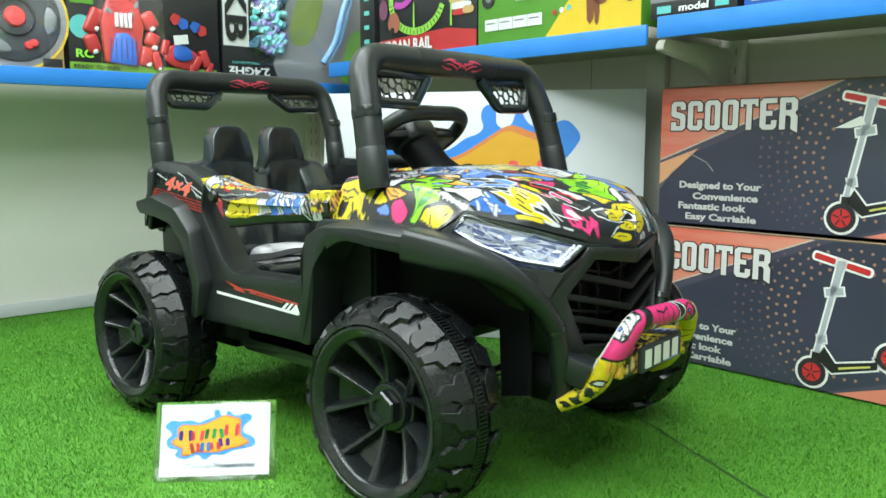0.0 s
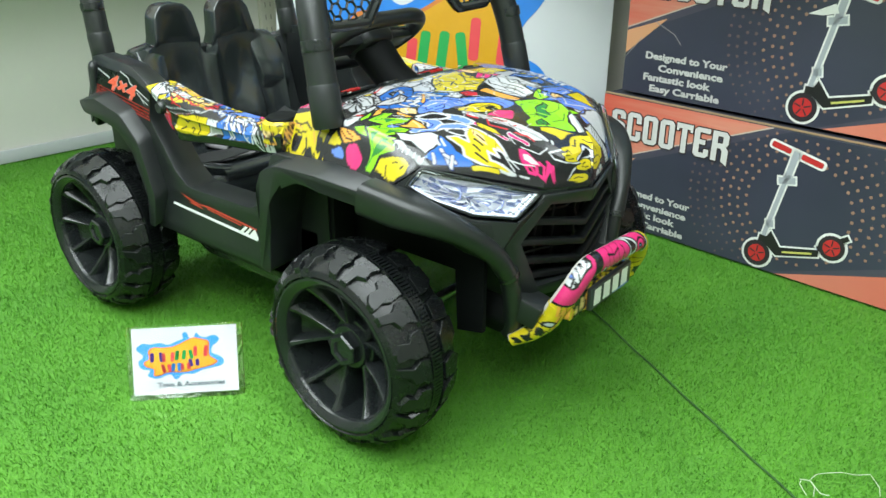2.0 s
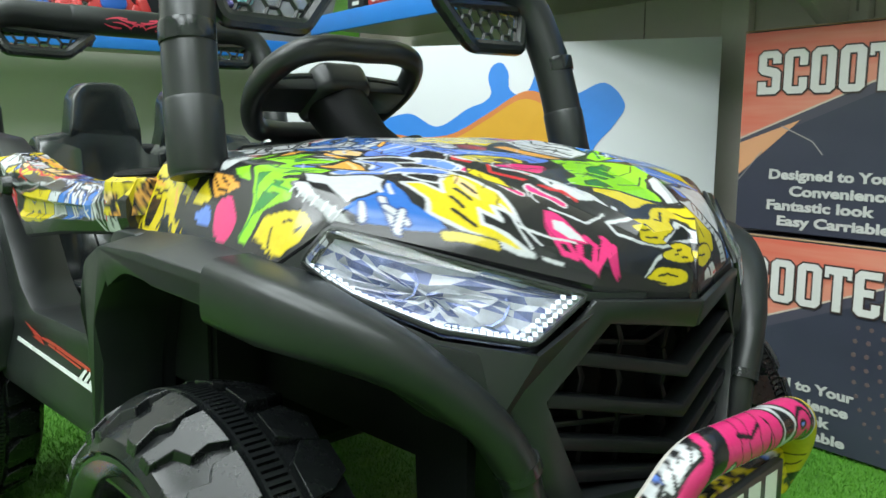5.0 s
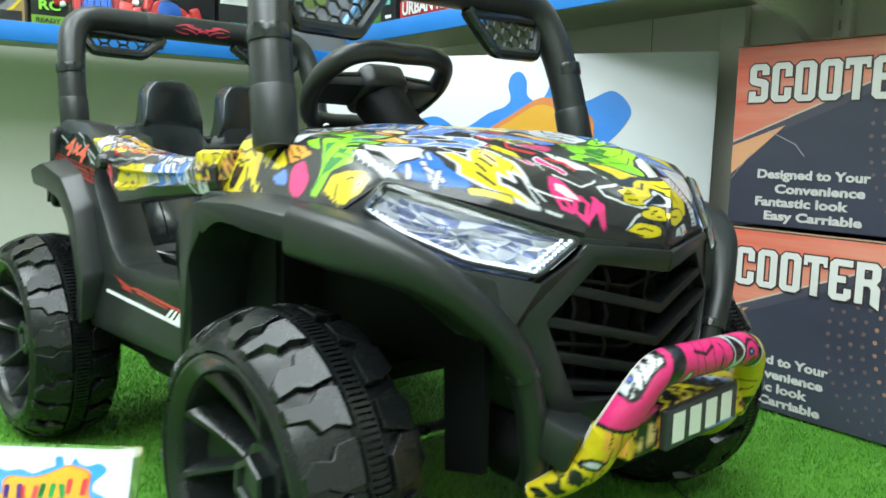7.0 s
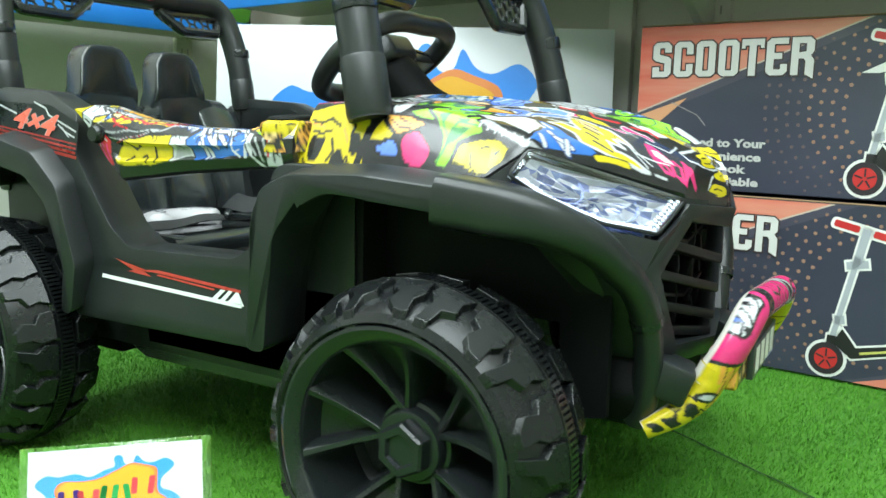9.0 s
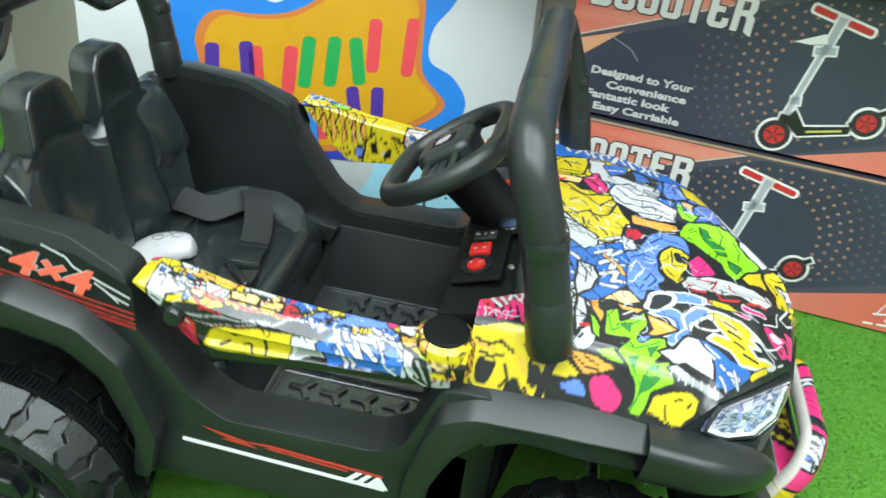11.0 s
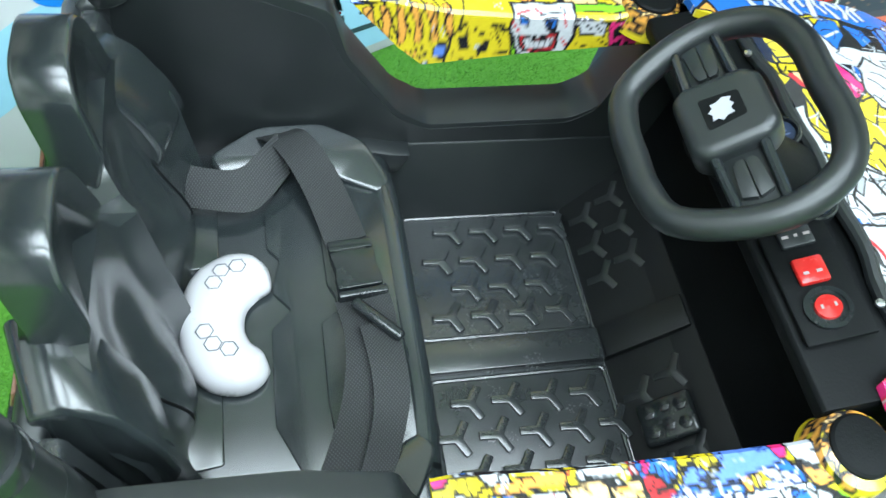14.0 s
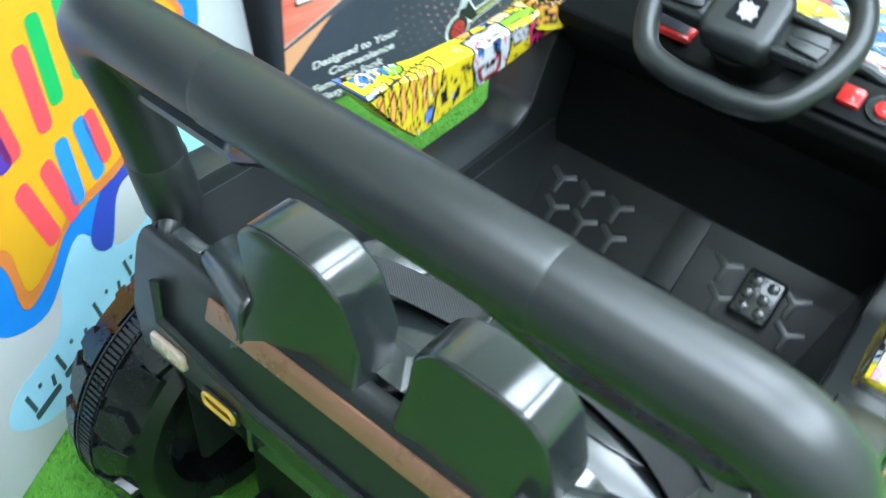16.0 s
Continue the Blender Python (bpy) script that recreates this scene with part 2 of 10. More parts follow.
def turf_material(name, blade=False):
    m = bpy.data.materials.new(name)
    m.use_nodes = True
    t = m.node_tree
    p = t.nodes["Principled BSDF"]
    co = node(t, "ShaderNodeTexCoord")
    big = node(t, "ShaderNodeTexNoise", Scale=2.5, Detail=4.0)
    t.links.new(co.outputs["Object"], big.inputs["Vector"])
    fine = node(t, "ShaderNodeTexNoise", Scale=350.0, Detail=2.0)
    t.links.new(co.outputs["Object"], fine.inputs["Vector"])
    ramp = node(t, "ShaderNodeValToRGB")
    ramp.color_ramp.elements[0].position, ramp.color_ramp.elements[0].color = 0.3, (0.045, 0.185, 0.012, 1)
    ramp.color_ramp.elements[1].position, ramp.color_ramp.elements[1].color = 0.72, (0.120, 0.355, 0.026, 1)
    if blade:
        geo = node(t, "ShaderNodeNewGeometry")
        mixer = node(t, "ShaderNodeMath")
        mixer.operation = "MULTIPLY_ADD"
        mixer.inputs[1].default_value = 0.55
        t.links.new(geo.outputs["Random Per Island"], mixer.inputs[0])
        half = node(t, "ShaderNodeMath")
        half.operation = "MULTIPLY"
        half.inputs[1].default_value = 0.5
        t.links.new(big.outputs["Fac"], half.inputs[0])
        t.links.new(half.outputs[0], mixer.inputs[2])
        t.links.new(mixer.outputs[0], ramp.inputs[0])
    else:
        mixer = node(t, "ShaderNodeMath")
        mixer.operation = "MULTIPLY_ADD"
        mixer.inputs[1].default_value = 0.5
        half = node(t, "ShaderNodeMath")
        half.operation = "MULTIPLY"
        half.inputs[1].default_value = 0.5
        t.links.new(big.outputs["Fac"], half.inputs[0])
        t.links.new(fine.outputs["Fac"], mixer.inputs[0])
        t.links.new(half.outputs[0], mixer.inputs[2])
        t.links.new(mixer.outputs[0], ramp.inputs[0])
        b = node(t, "ShaderNodeBump", Strength=0.8, Distance=0.006)
        t.links.new(fine.outputs["Fac"], b.inputs["Height"])
        t.links.new(b.outputs[0], p.inputs["Normal"])
    t.links.new(ramp.outputs[0], p.inputs["Base Color"])
    p.inputs["Roughness"].default_value = 0.6
    return m


TURF = turf_material("turf")
TURF_BLADE = turf_material("turf_blade", True)


# ---- mesh tools ----
def mesh_of(name, bm, angle=32):
    me = bpy.data.meshes.new(name)
    bmesh.ops.recalc_face_normals(bm, faces=bm.faces)
    bm.to_mesh(me)
    bm.free()
    me.polygons.foreach_set("use_smooth", [True] * len(me.polygons))
    me.set_sharp_from_angle(angle=radians(angle))
    return me


def part(name, bm, mat, parent=None, label="", m=None, angle=32):
    ob = new(name, mesh_of(name, bm, angle))
    for one in mat if isinstance(mat, (list, tuple)) else [mat]:
        ob.data.materials.append(one)
    if parent is not None:
        ob.parent = parent
    if m is not None:
        ob.matrix_basis = m
    if label:
        ob["label"] = label
    return ob


def again(ob, m):
    """The same part once more, on the same mesh."""
    o = ob.copy()
    scene.collection.objects.link(o)
    o.matrix_basis = m
    return o


def thing(name, label, category, m=None, group="", kind=""):
    ob = new(name)
    ob.empty_display_size = 0.1
    if m is not None:
        ob.matrix_basis = m
    return tagged(ob, label, category, group, kind)


def bevelled(bm, r, seg=2, angle=25):
    if r > 0:
        es = [e for e in bm.edges if len(e.link_faces) == 2 and e.calc_face_angle(0) > radians(angle)]
        bmesh.ops.bevel(bm, geom=es, offset=r, segments=seg, profile=0.5, affect="EDGES", clamp_overlap=True)
    return bm


def box(x0, x1, y0, y1, z0, z1, r=0.004, seg=2, bm=None):
    b = bmesh.new()
    bmesh.ops.create_cube(b, size=1)
    for v in b.verts:
        v.co = Vector(((x0 + x1) / 2 + v.co.x * (x1 - x0), (y0 + y1) / 2 + v.co.y * (y1 - y0), (z0 + z1) / 2 + v.co.z * (z1 - z0)))
    bevelled(b, r, seg)
    return join(bm, b) if bm else b


def join(bm, other, m=None):
    """Adds the other bmesh to bm."""
    if m is not None:
        bmesh.ops.transform(other, matrix=m, verts=other.verts)
    me = bpy.data.meshes.new("tmp")
    other.to_mesh(me)
    other.free()
    bm.from_mesh(me)
    bpy.data.meshes.remove(me)
    return bm


def prism(poly, a0, a1, axis="y", r=0.004, seg=2, side=None):
    """A polygon drawn in the plane across the axis, drawn out from a0 to a1. side(u, v, a) may shift a vertex."""
    bm = bmesh.new()

    def at(u, v, a):
        return {"x": (a, u, v), "y": (u, a, v), "z": (u, v, a)}[axis]

    rings = [[bm.verts.new(at(u, v, a)) for u, v in poly] for a in (a0, a1)]
    n = len(poly)
    bm.faces.new(rings[0])
    bm.faces.new(rings[1][::-1])
    for i in range(n):
        bm.faces.new((rings[0][i], rings[1][i], rings[1][(i + 1) % n], rings[0][(i + 1) % n]))
    bmesh.ops.recalc_face_normals(bm, faces=bm.faces)
    bevelled(bm, r, seg)
    if side:
        for v in bm.verts:
            v.co = Vector(side(v.co))
    return bm


def rounded(points, r, n=5, closed=False):
    """A polyline with its corners rounded to about r."""
    pts = [Vector(p) for p in points]
    out = []
    for i, p in enumerate(pts):
        if not closed and i in (0, len(pts) - 1):
            out.append(p)
            continue
        a, b = pts[i - 1], pts[(i + 1) % len(pts)]
        rr = min(r, (a - p).length * 0.45, (b - p).length * 0.45)
        s, e = p + (a - p).normalized() * rr, p + (b - p).normalized() * rr
        for k in range(n + 1):
            f = k / n
            out.append(s * (1 - f) ** 2 + p * 2 * f * (1 - f) + e * f * f)
    return out


def tube(path, radius, seg=14, closed=False, squash=1.0, up=None, ends=True):
    """A round bar along a path; radius is one number or one for each point."""
    pts = [Vector(p) for p in path]
    n = len(pts)
    bm = bmesh.new()
    rad = radius if isinstance(radius, (list, tuple)) else [radius] * n
    frame_n = None
    rings = []
    for i, p in enumerate(pts):
        if closed:
            d = (pts[(i + 1) % n] - pts[i - 1]).normalized()
        else:
            d = (pts[min(i + 1, n - 1)] - pts[max(i - 1, 0)]).normalized()
        if frame_n is None:
            frame_n = Vector(up) if up else (Vector((0, 0, 1)) if abs(d.z) < 0.9 else Vector((1, 0, 0)))
        frame_n = (frame_n - d * frame_n.dot(d)).normalized()
        b = d.cross(frame_n)
        rings.append([bm.verts.new(p + (frame_n * math.cos(2 * math.pi * k / seg) * squash + b * math.sin(2 * math.pi * k / seg)) * rad[i]) for k in range(seg)])
    for i in range(n if closed else n - 1):
        a, c = rings[i], rings[(i + 1) % n]
        for k in range(seg):
            bm.faces.new((a[k], a[(k + 1) % seg], c[(k + 1) % seg], c[k]))
    if not closed and ends:
        bm.faces.new(rings[0][::-1])
        bm.faces.new(rings[-1])
    return bm


def lathe(profile, seg=48, axis="y", closed=False, caps=True):
    """A profile of (radius, along) turned about the axis."""
    bm = bmesh.new()
    rings = []
    for r, a in profile:
        ring = []
        for k in range(seg):
            th = 2 * math.pi * k / seg
            c, s = math.cos(th) * r, math.sin(th) * r
            ring.append(bm.verts.new({"y": (c, a, s), "z": (c, s, a), "x": (a, c, s)}[axis]))
        rings.append(ring)
    pairs = list(zip(rings, rings[1:])) + ([(rings[-1], rings[0])] if closed else [])
    for a, b in pairs:
        for k in range(seg):
            bm.faces.new((a[k], a[(k + 1) % seg], b[(k + 1) % seg], b[k]))
    if not closed and caps:
        for ring in (rings[0], rings[-1]):
            if (ring[0].co - ring[seg // 2].co).length > 1e-5:
                bm.faces.new(ring)
    return bm


def sheet(rows, thick=0.006, closed=False):
    """A skin through rows of points, with a thickness below it."""
    bm = bmesh.new()
    top = [[bm.verts.new(p) for p in row] for row in rows]
    for a, b in zip(top, top[1:]):
        for k in range(len(a) - 1):
            bm.faces.new((a[k], a[k + 1], b[k + 1], b[k]))
    bmesh.ops.recalc_face_normals(bm, faces=bm.faces)
    if sum(f.normal.z for f in bm.faces) < 0:
        bmesh.ops.reverse_faces(bm, faces=bm.faces)
    if thick:
        bmesh.ops.solidify(bm, geom=bm.faces[:], thickness=thick)
    return bm


def ribbon(path, width, thick=0.0022, across=(0, 1, 0)):
    """A strap along a path; across is its width's direction at each point, or one for all."""
    pts = [Vector(p) for p in path]
    acr = [Vector(a) for a in across] if isinstance(across[0], (list, tuple, Vector)) else [Vector(across)] * len(pts)
    rows = [[p + a.normalized() * width * f for f in (-0.5, -0.25, 0, 0.25, 0.5)] for p, a in zip(pts, acr)]
    return sheet(rows, thick)


def flat(poly, m, lift=0.0, r=0):
    """A flat printed patch from a polygon, 0.3 mm thick, in the plane of m."""
    bm = prism([(x, y) for x, y in poly], lift, lift + 0.0003, "z", 0)
    bmesh.ops.transform(bm, matrix=m, verts=bm.verts)
    return bm


def smooth_loop(points, n=6):
    """A closed curve through the points."""
    out = []
    k = len(points)
    for i in range(k):
        p0, p1, p2, p3 = (Vector((*points[(i + j - 1) % k], 0)) for j in range(4))
        for s in range(n):
            f = s / n
            q = 0.5 * (2 * p1 + (p2 - p0) * f + (2 * p0 - 5 * p1 + 4 * p2 - p3) * f * f + (3 * p1 - p0 - 3 * p2 + p3) * f ** 3)
            out.append((q.x, q.y))
    return out


def lettering(text, size, bold=0.0, shear=0.0, spacing=1.0, depth=0.0003, align="LEFT"):
    """Text as a bmesh in its own plane, x along the line."""
    cu = bpy.data.curves.new("text", "FONT")
    cu.body, cu.size, cu.offset, cu.shear, cu.space_character, cu.extrude, cu.align_x = text, size, bold, shear, spacing, depth / 2, align
    cu.resolution_u = 3
    ob = new("text", cu)
    me = bpy.data.meshes.new_from_object(ob.evaluated_get(bpy.context.evaluated_depsgraph_get()))
    bm = bmesh.new()
    bm.from_mesh(me)
    bpy.data.meshes.remove(me)
    bpy.data.objects.remove(ob)
    bpy.data.curves.remove(cu)
    return bm


def moved(bm, m):
    bmesh.ops.transform(bm, matrix=m, verts=bm.verts)
    return bm


def extent(bm):
    xs, ys = [v.co.x for v in bm.verts], [v.co.y for v in bm.verts]
    return min(xs), max(xs), min(ys), max(ys)


def fitted(bm, x0, x1, y0, y1):
    """Scales and shifts flat lettering into a box in its plane."""
    a, b, c, d = extent(bm)
    for v in bm.verts:
        v.co.x = x0 + (v.co.x - a) / (b - a) * (x1 - x0)
        v.co.y = y0 + (v.co.y - c) / (d - c) * (y1 - y0)
    return bm


# ---- room ----
def structure(name, bm, mat, label, category, m=ROOM):
    return tagged(part(name, bm, mat, None, label, m), label, category, "", "structure")


WALL_U, WALL_V = -1.22, 1.10
floor = structure("floor", box(WALL_U - 0.1, 4.2, -4.2, WALL_V + 0.1, -0.1, -0.004, 0), TURF, "bright green artificial turf over the shop floor", "floor")
structure("ceiling", box(WALL_U - 0.1, 4.2, -4.2, WALL_V + 0.1, CEIL, CEIL + 0.1, 0), CEIL_PAINT, "plain white ceiling over the shop", "ceiling")
wall_w = structure("wall_west", box(WALL_U - 0.1, WALL_U, -4.2, WALL_V + 0.1, -0.004, CEIL, 0), WALL_PAINT, "pale grey-green painted wall panels behind the shelf", "wall")
wall_n = structure("wall_north", box(WALL_U, 4.1, WALL_V, WALL_V + 0.1, -0.004, CEIL, 0), WALL_TAUPE, "taupe wall panels behind the posts", "wall")
for joint_u in (0.139, 1.339):
    part("panel_joint", box(joint_u - 0.001, joint_u + 0.001, WALL_V - 0.0012, WALL_V + 0.001, 0.0, CEIL - 0.01, 0), material("joint_shadow_gap", (0.16, 0.145, 0.12), 0.7), wall_n, "thin joint between two wall panels")
# East and south walls are unseen, added only to close the room.
structure("wall_east", box(4.1, 4.2, -4.1, WALL_V + 0.1, -0.004, CEIL, 0), WALL_PAINT, "unseen pale wall added to close the room", "wall")
structure("wall_south", box(WALL_U, 4.1, -4.2, -4.1, -0.004, CEIL, 0), WALL_PAINT, "unseen pale wall added to close the room", "wall")
structure("baseboard", box(WALL_U + 0.002, WALL_U + 0.014, -4.05, WALL_V - 0.02, 0.0, 0.045, 0.003), FOAM_WHITE, "white baseboard along the grey wall", "baseboard")
structure("baseboard", box(1.6, 4.05, WALL_V - 0.014, WALL_V - 0.002, 0.0, 0.045, 0.003), FOAM_WHITE, "white baseboard along the grey wall", "baseboard")


def turf_blades(count, u0, u1, v0, v1, rng):
    """Short blades, one triangle each, over a stretch of the floor."""
    p = np.stack([rng.uniform(u0, u1, count), rng.uniform(v0, v1, count)], 1)
    # the seam between two rolls stays bare
    d = np.array(SEAM_B) - np.array(SEAM_A)
    d = d / np.linalg.norm(d)
    off = (p - np.array(SEAM_A)) @ np.array([-d[1], d[0]])
    p = p[np.abs(off + 0.002 * np.sin(40 * (p @ d))) > 0.0045]
    n = len(p)
    th = rng.uniform(0, 2 * np.pi, n)
    h = rng.uniform(0.004, 0.010, n)
    w = rng.uniform(0.0007, 0.0013, n)
    lean = rng.normal(0, 0.0035, (n, 2)) + np.array([0.0015, -0.001])
    side = np.stack([np.cos(th), np.sin(th)], 1) * w[:, None]
    z0 = np.full((n, 1), -0.005)
    v = np.concatenate([np.hstack([p - side, z0]), np.hstack([p + side, z0]), np.hstack([p + lean, h[:, None] - 0.004])], 1).reshape(-1, 3)
    me = bpy.data.meshes.new("turf_pile")
    me.vertices.add(3 * n)
    me.vertices.foreach_set("co", v.ravel())
    me.loops.add(3 * n)
    me.loops.foreach_set("vertex_index", np.arange(3 * n))
    me.polygons.add(n)
    me.polygons.foreach_set("loop_start", np.arange(n) * 3)
    me.polygons.foreach_set("loop_total", np.full(n, 3))
    me.update()
    me.materials.append(TURF_BLADE)
    return me


def to_room(x, y):
    q = ROOM.inverted() @ Vector((x, y, 0))
    return q.x, q.y


SEAM_A, SEAM_B = to_room(0.55, 0.51), to_room(1.409, -0.011)
pile = new("turf_pile", turf_blades(420000, WALL_U, 2.3, -0.9, WALL_V, np.random.default_rng(4)))
pile.matrix_basis = ROOM
tagged(pile, "short bright green artificial grass pile with a seam", "turf", "", "stuff")

seam_mid = (Vector((*SEAM_A, 0)) + Vector((*SEAM_B, 0))) / 2
seam_dir = Vector((*SEAM_B, 0)) - Vector((*SEAM_A, 0))
seam_strip = [seam_mid + seam_dir * (k / 24 - 0.5) * 1.5 + Vector((seam_dir.y, -seam_dir.x, 0)).normalized() * 0.0015 * math.sin(k * 2.1) for k in range(25)]
structure("turf_seam", ribbon([(p.x, p.y, 0.0005) for p in seam_strip], 0.0040, 0.001, (-seam_dir.y, seam_dir.x, 0)), material("turf_seam_dark", (0.022, 0.080, 0.014), 0.9, vary=0.4, scale=60), "dark seam between two rolls of turf", "seam")

# slotted posts on the walls
SLOT_SHADE = material("slot_shade", (0.26, 0.25, 0.22), 0.6, vary=0.1)
def post(u, v, face, slots=36):
    t = thing("shelf_post", "beige steel shelf post with slots, fixed to the wall" if slots else "plain beige upright post fixed to the wall", "post", ROOM @ pose(u, v, 0, 0, 0, face), "shelf posts")
    part("upright", box(-0.033, 0.033, -0.025, 0.0, 0.0, 2.1, 0.003), WALL_BEIGE, t)
    slot = None
    for k in range(slots):
        for s in (-0.012, 0.012):
            m = pose(s, -0.0255, 0.08 + 0.05 * k)
            slot = again(slot, m) if slot else part("slot", box(-0.0022, 0.0022, -0.0008, 0.0008, 0, 0.020, 0), SLOT_SHADE, t, "dark slot", m)
    return t


post(WALL_U, 0.905, 90)
post(0.395, WALL_V, 0, 0)
post(0.64, WALL_V, 0)


def shelf(u0, u1, depth, z, m, brackets=()):
    """A shelf board with a blue front rail; its back lies on the wall at v = 0 of m, the front at -depth."""
    t = thing("wall_shelf", "beige steel wall shelf with a bright blue front edge", "shelf", m, "wall shelves")
    part("board", box(u0, u1, -depth + 0.004, -0.002, z - 0.03, z - 0.002, 0.003), SHELF_BEIGE, t)
    part("price_rail", box(u0, u1, -depth - 0.010, -depth, z - 0.05, z + 0.002, 0.003), BLUE_EDGE, t, "bright blue price rail")
    for u in brackets:
        b = part("bracket", prism(rounded2([(-depth + 0.02, z - 0.034), (-depth + 0.01, z - 0.062), (-0.17, z - 0.085), (-0.035, z - 0.15), (-0.027, z - 0.24), (-0.002, z - 0.24), (-0.002, z - 0.034)], 0.03), u - 0.012, u + 0.012, "x", 0.002), WALL_BEIGE, t)
    return t


def rounded2(pts, r):
    return [(p.x, p.y) for p in rounded([(a, b, 0) for a, b in pts], r, 4, True)]


shelf(-1.6, 1.9, 0.35, 0.815, ROOM @ pose(WALL_U + 0.02, -0.9, 0, 0, 0, 90), ())
shelf(-0.80, 0.60, 0.35, 0.885, ROOM @ pose(0, WALL_V - 0.02, 0), (0.625,))
shelf(0.63, 2.6, 0.35, 0.90, ROOM @ pose(0, WALL_V - 0.02, 0), ())

# ---- scooter cartons ----
CREAM, RED_OR = (0.60, 0.235, 0.165), (0.56, 0.070, 0.042)


def carton_front_material():
    """Printed front: dark blue-black field with orange sweeps, drawn in the face's own plane."""
    m = bpy.data.materials.new("carton_print")
    m.use_nodes = True
    t = m.node_tree
    p = t.nodes["Principled BSDF"]
    p.inputs["Roughness"].default_value = 0.33
    co = node(t, "ShaderNodeTexCoord")
    sep = node(t, "ShaderNodeSeparateXYZ")
    t.links.new(co.outputs["Object"], sep.inputs[0])
    x, z = sep.outputs[0], sep.outputs[2]

    def calc(op, a, b=None, c=None):
        n = node(t, "ShaderNodeMath")
        n.operation = op
        for i, val in enumerate((a, b, c)):
            if val is None:
                continue
            if isinstance(val, (int, float)):
                n.inputs[i].default_value = val
            else:
                t.links.new(val, n.inputs[i])
        return n.outputs[0]

    def side(x0, z0, x1, z1):
        """1 above the line from one point to the other."""
        s = (z1 - z0) / (x1 - x0)
        return calc("GREATER_THAN", calc("SUBTRACT", z, calc("MULTIPLY_ADD", x, s, z0 - s * x0)), 0.0)

    def blend(fac, a, b):
        n = node(t, "ShaderNodeMix")
        n.data_type = "RGBA"
        t.links.new(fac, n.inputs[0])
        for sock, val in ((n.inputs[6], a), (n.inputs[7], b)):
            if isinstance(val, tuple):
                sock.default_value = (*val, 1)
            else:
                t.links.new(val, sock)
        return n.outputs[2]

    streak = node(t, "ShaderNodeTexNoise", Scale=3.0, Detail=3.0)
    rot = node(t, "ShaderNodeMapping")
    rot.inputs["Rotation"].default_value = (0, radians(30), 0)
    rot.inputs["Scale"].default_value = (1.2, 1, 12)
    t.links.new(co.outputs["Object"], rot.inputs["Vector"])
    t.links.new(rot.outputs[0], streak.inputs["Vector"])
    rise = calc("SUBTRACT", calc("SUBTRACT", z, 0.172), calc("MULTIPLY", x, 0.40))
    fade = calc("MULTIPLY_ADD", calc("SUBTRACT", streak.outputs["Fac"], 0.5), 1.9, calc("MULTIPLY_ADD", rise, -4.6, 0.95))
    fade_n = node(t, "ShaderNodeClamp")
    t.links.new(fade, fade_n.inputs[0])
    warm = blend(fade_n.outputs[0], RED_OR, CREAM)
    dark_noise = node(t, "ShaderNodeTexNoise", Scale=4.0, Detail=2.0)
    t.links.new(co.outputs["Object"], dark_noise.inputs["Vector"])
    dark = blend(dark_noise.outputs["Fac"], (0.027, 0.030, 0.046), (0.054, 0.058, 0.088))
    dusk = blend(dark_noise.outputs["Fac"], (0.05, 0.05, 0.075), (0.08, 0.075, 0.10))
    top_left = side(0.0, 0.173, 0.50, 0.373)
    band = side(0.0, 0.150, 0.52, 0.360)
    notch = calc("MULTIPLY", side(0.0, 0.102, 0.12, 0.206), calc("SUBTRACT", 1.0, side(0.0, 0.163, 0.12, 0.206)))
    foot = calc("SUBTRACT", 1.0, side(0.50, -0.012, 0.98, 0.135))
    foot2 = calc("SUBTRACT", 1.0, side(0.52, -0.002, 0.98, 0.165))
    line = calc("MULTIPLY", side(0.0, 0.1695, 0.50, 0.3695), calc("SUBTRACT", 1.0, top_left))
    warm2 = blend(calc("MULTIPLY_ADD", x, 1.3, -0.55), CREAM, RED_OR)
    c = blend(band, dark, dusk)
    c = blend(foot2, c, dusk)
    c = blend(foot, c, warm2)
    c = blend(top_left, c, warm)
    c = blend(line, c, (0.50, 0.42, 0.36))
    c = blend(notch, c, (0.60, 0.30, 0.16))
    t.links.new(c, p.inputs["Base Color"])
    wear = node(t, "ShaderNodeTexNoise", Scale=9.0, Detail=3.0)
    t.links.new(co.outputs["Object"], wear.inputs["Vector"])
    b = node(t, "ShaderNodeBump", Strength=0.25, Distance=0.01)
    t.links.new(wear.outputs["Fac"], b.inputs["Height"])
    t.links.new(b.outputs[0], p.inputs["Normal"])
    return m


CARTON = carton_front_material()
CARTON_L, CARTON_H, CARTON_D = 1.005, 0.367, 0.15
CARTON_SIDE = material("carton_side", (0.035, 0.038, 0.05), 0.5, vary=0.3, scale=10, bump=0.05)
# the face's own plane: x along the carton, y up
FACE = Matrix(((1, 0, 0, 0), (0, 0, -1, -0.0013), (0, 1, 0, 0), (0, 0, 0, 1)))


def disc(cx, cy, r, n=20, r2=None):
    return [(cx + r * math.cos(2 * math.pi * k / n), cy + (r2 or r) * math.sin(2 * math.pi * k / n)) for k in range(n)]


def stroke(a, b, w):
    a, b = Vector(a), Vector(b)
    d = (b - a).normalized()
    s = Vector((-d.y, d.x)) * w / 2
    return [tuple(a - s), tuple(b - s), tuple(b + s), tuple(a + s)]


def patch(polys, lift):
    bm = bmesh.new()
    for poly in polys:
        join(bm, flat(poly, FACE, lift))
    return bm


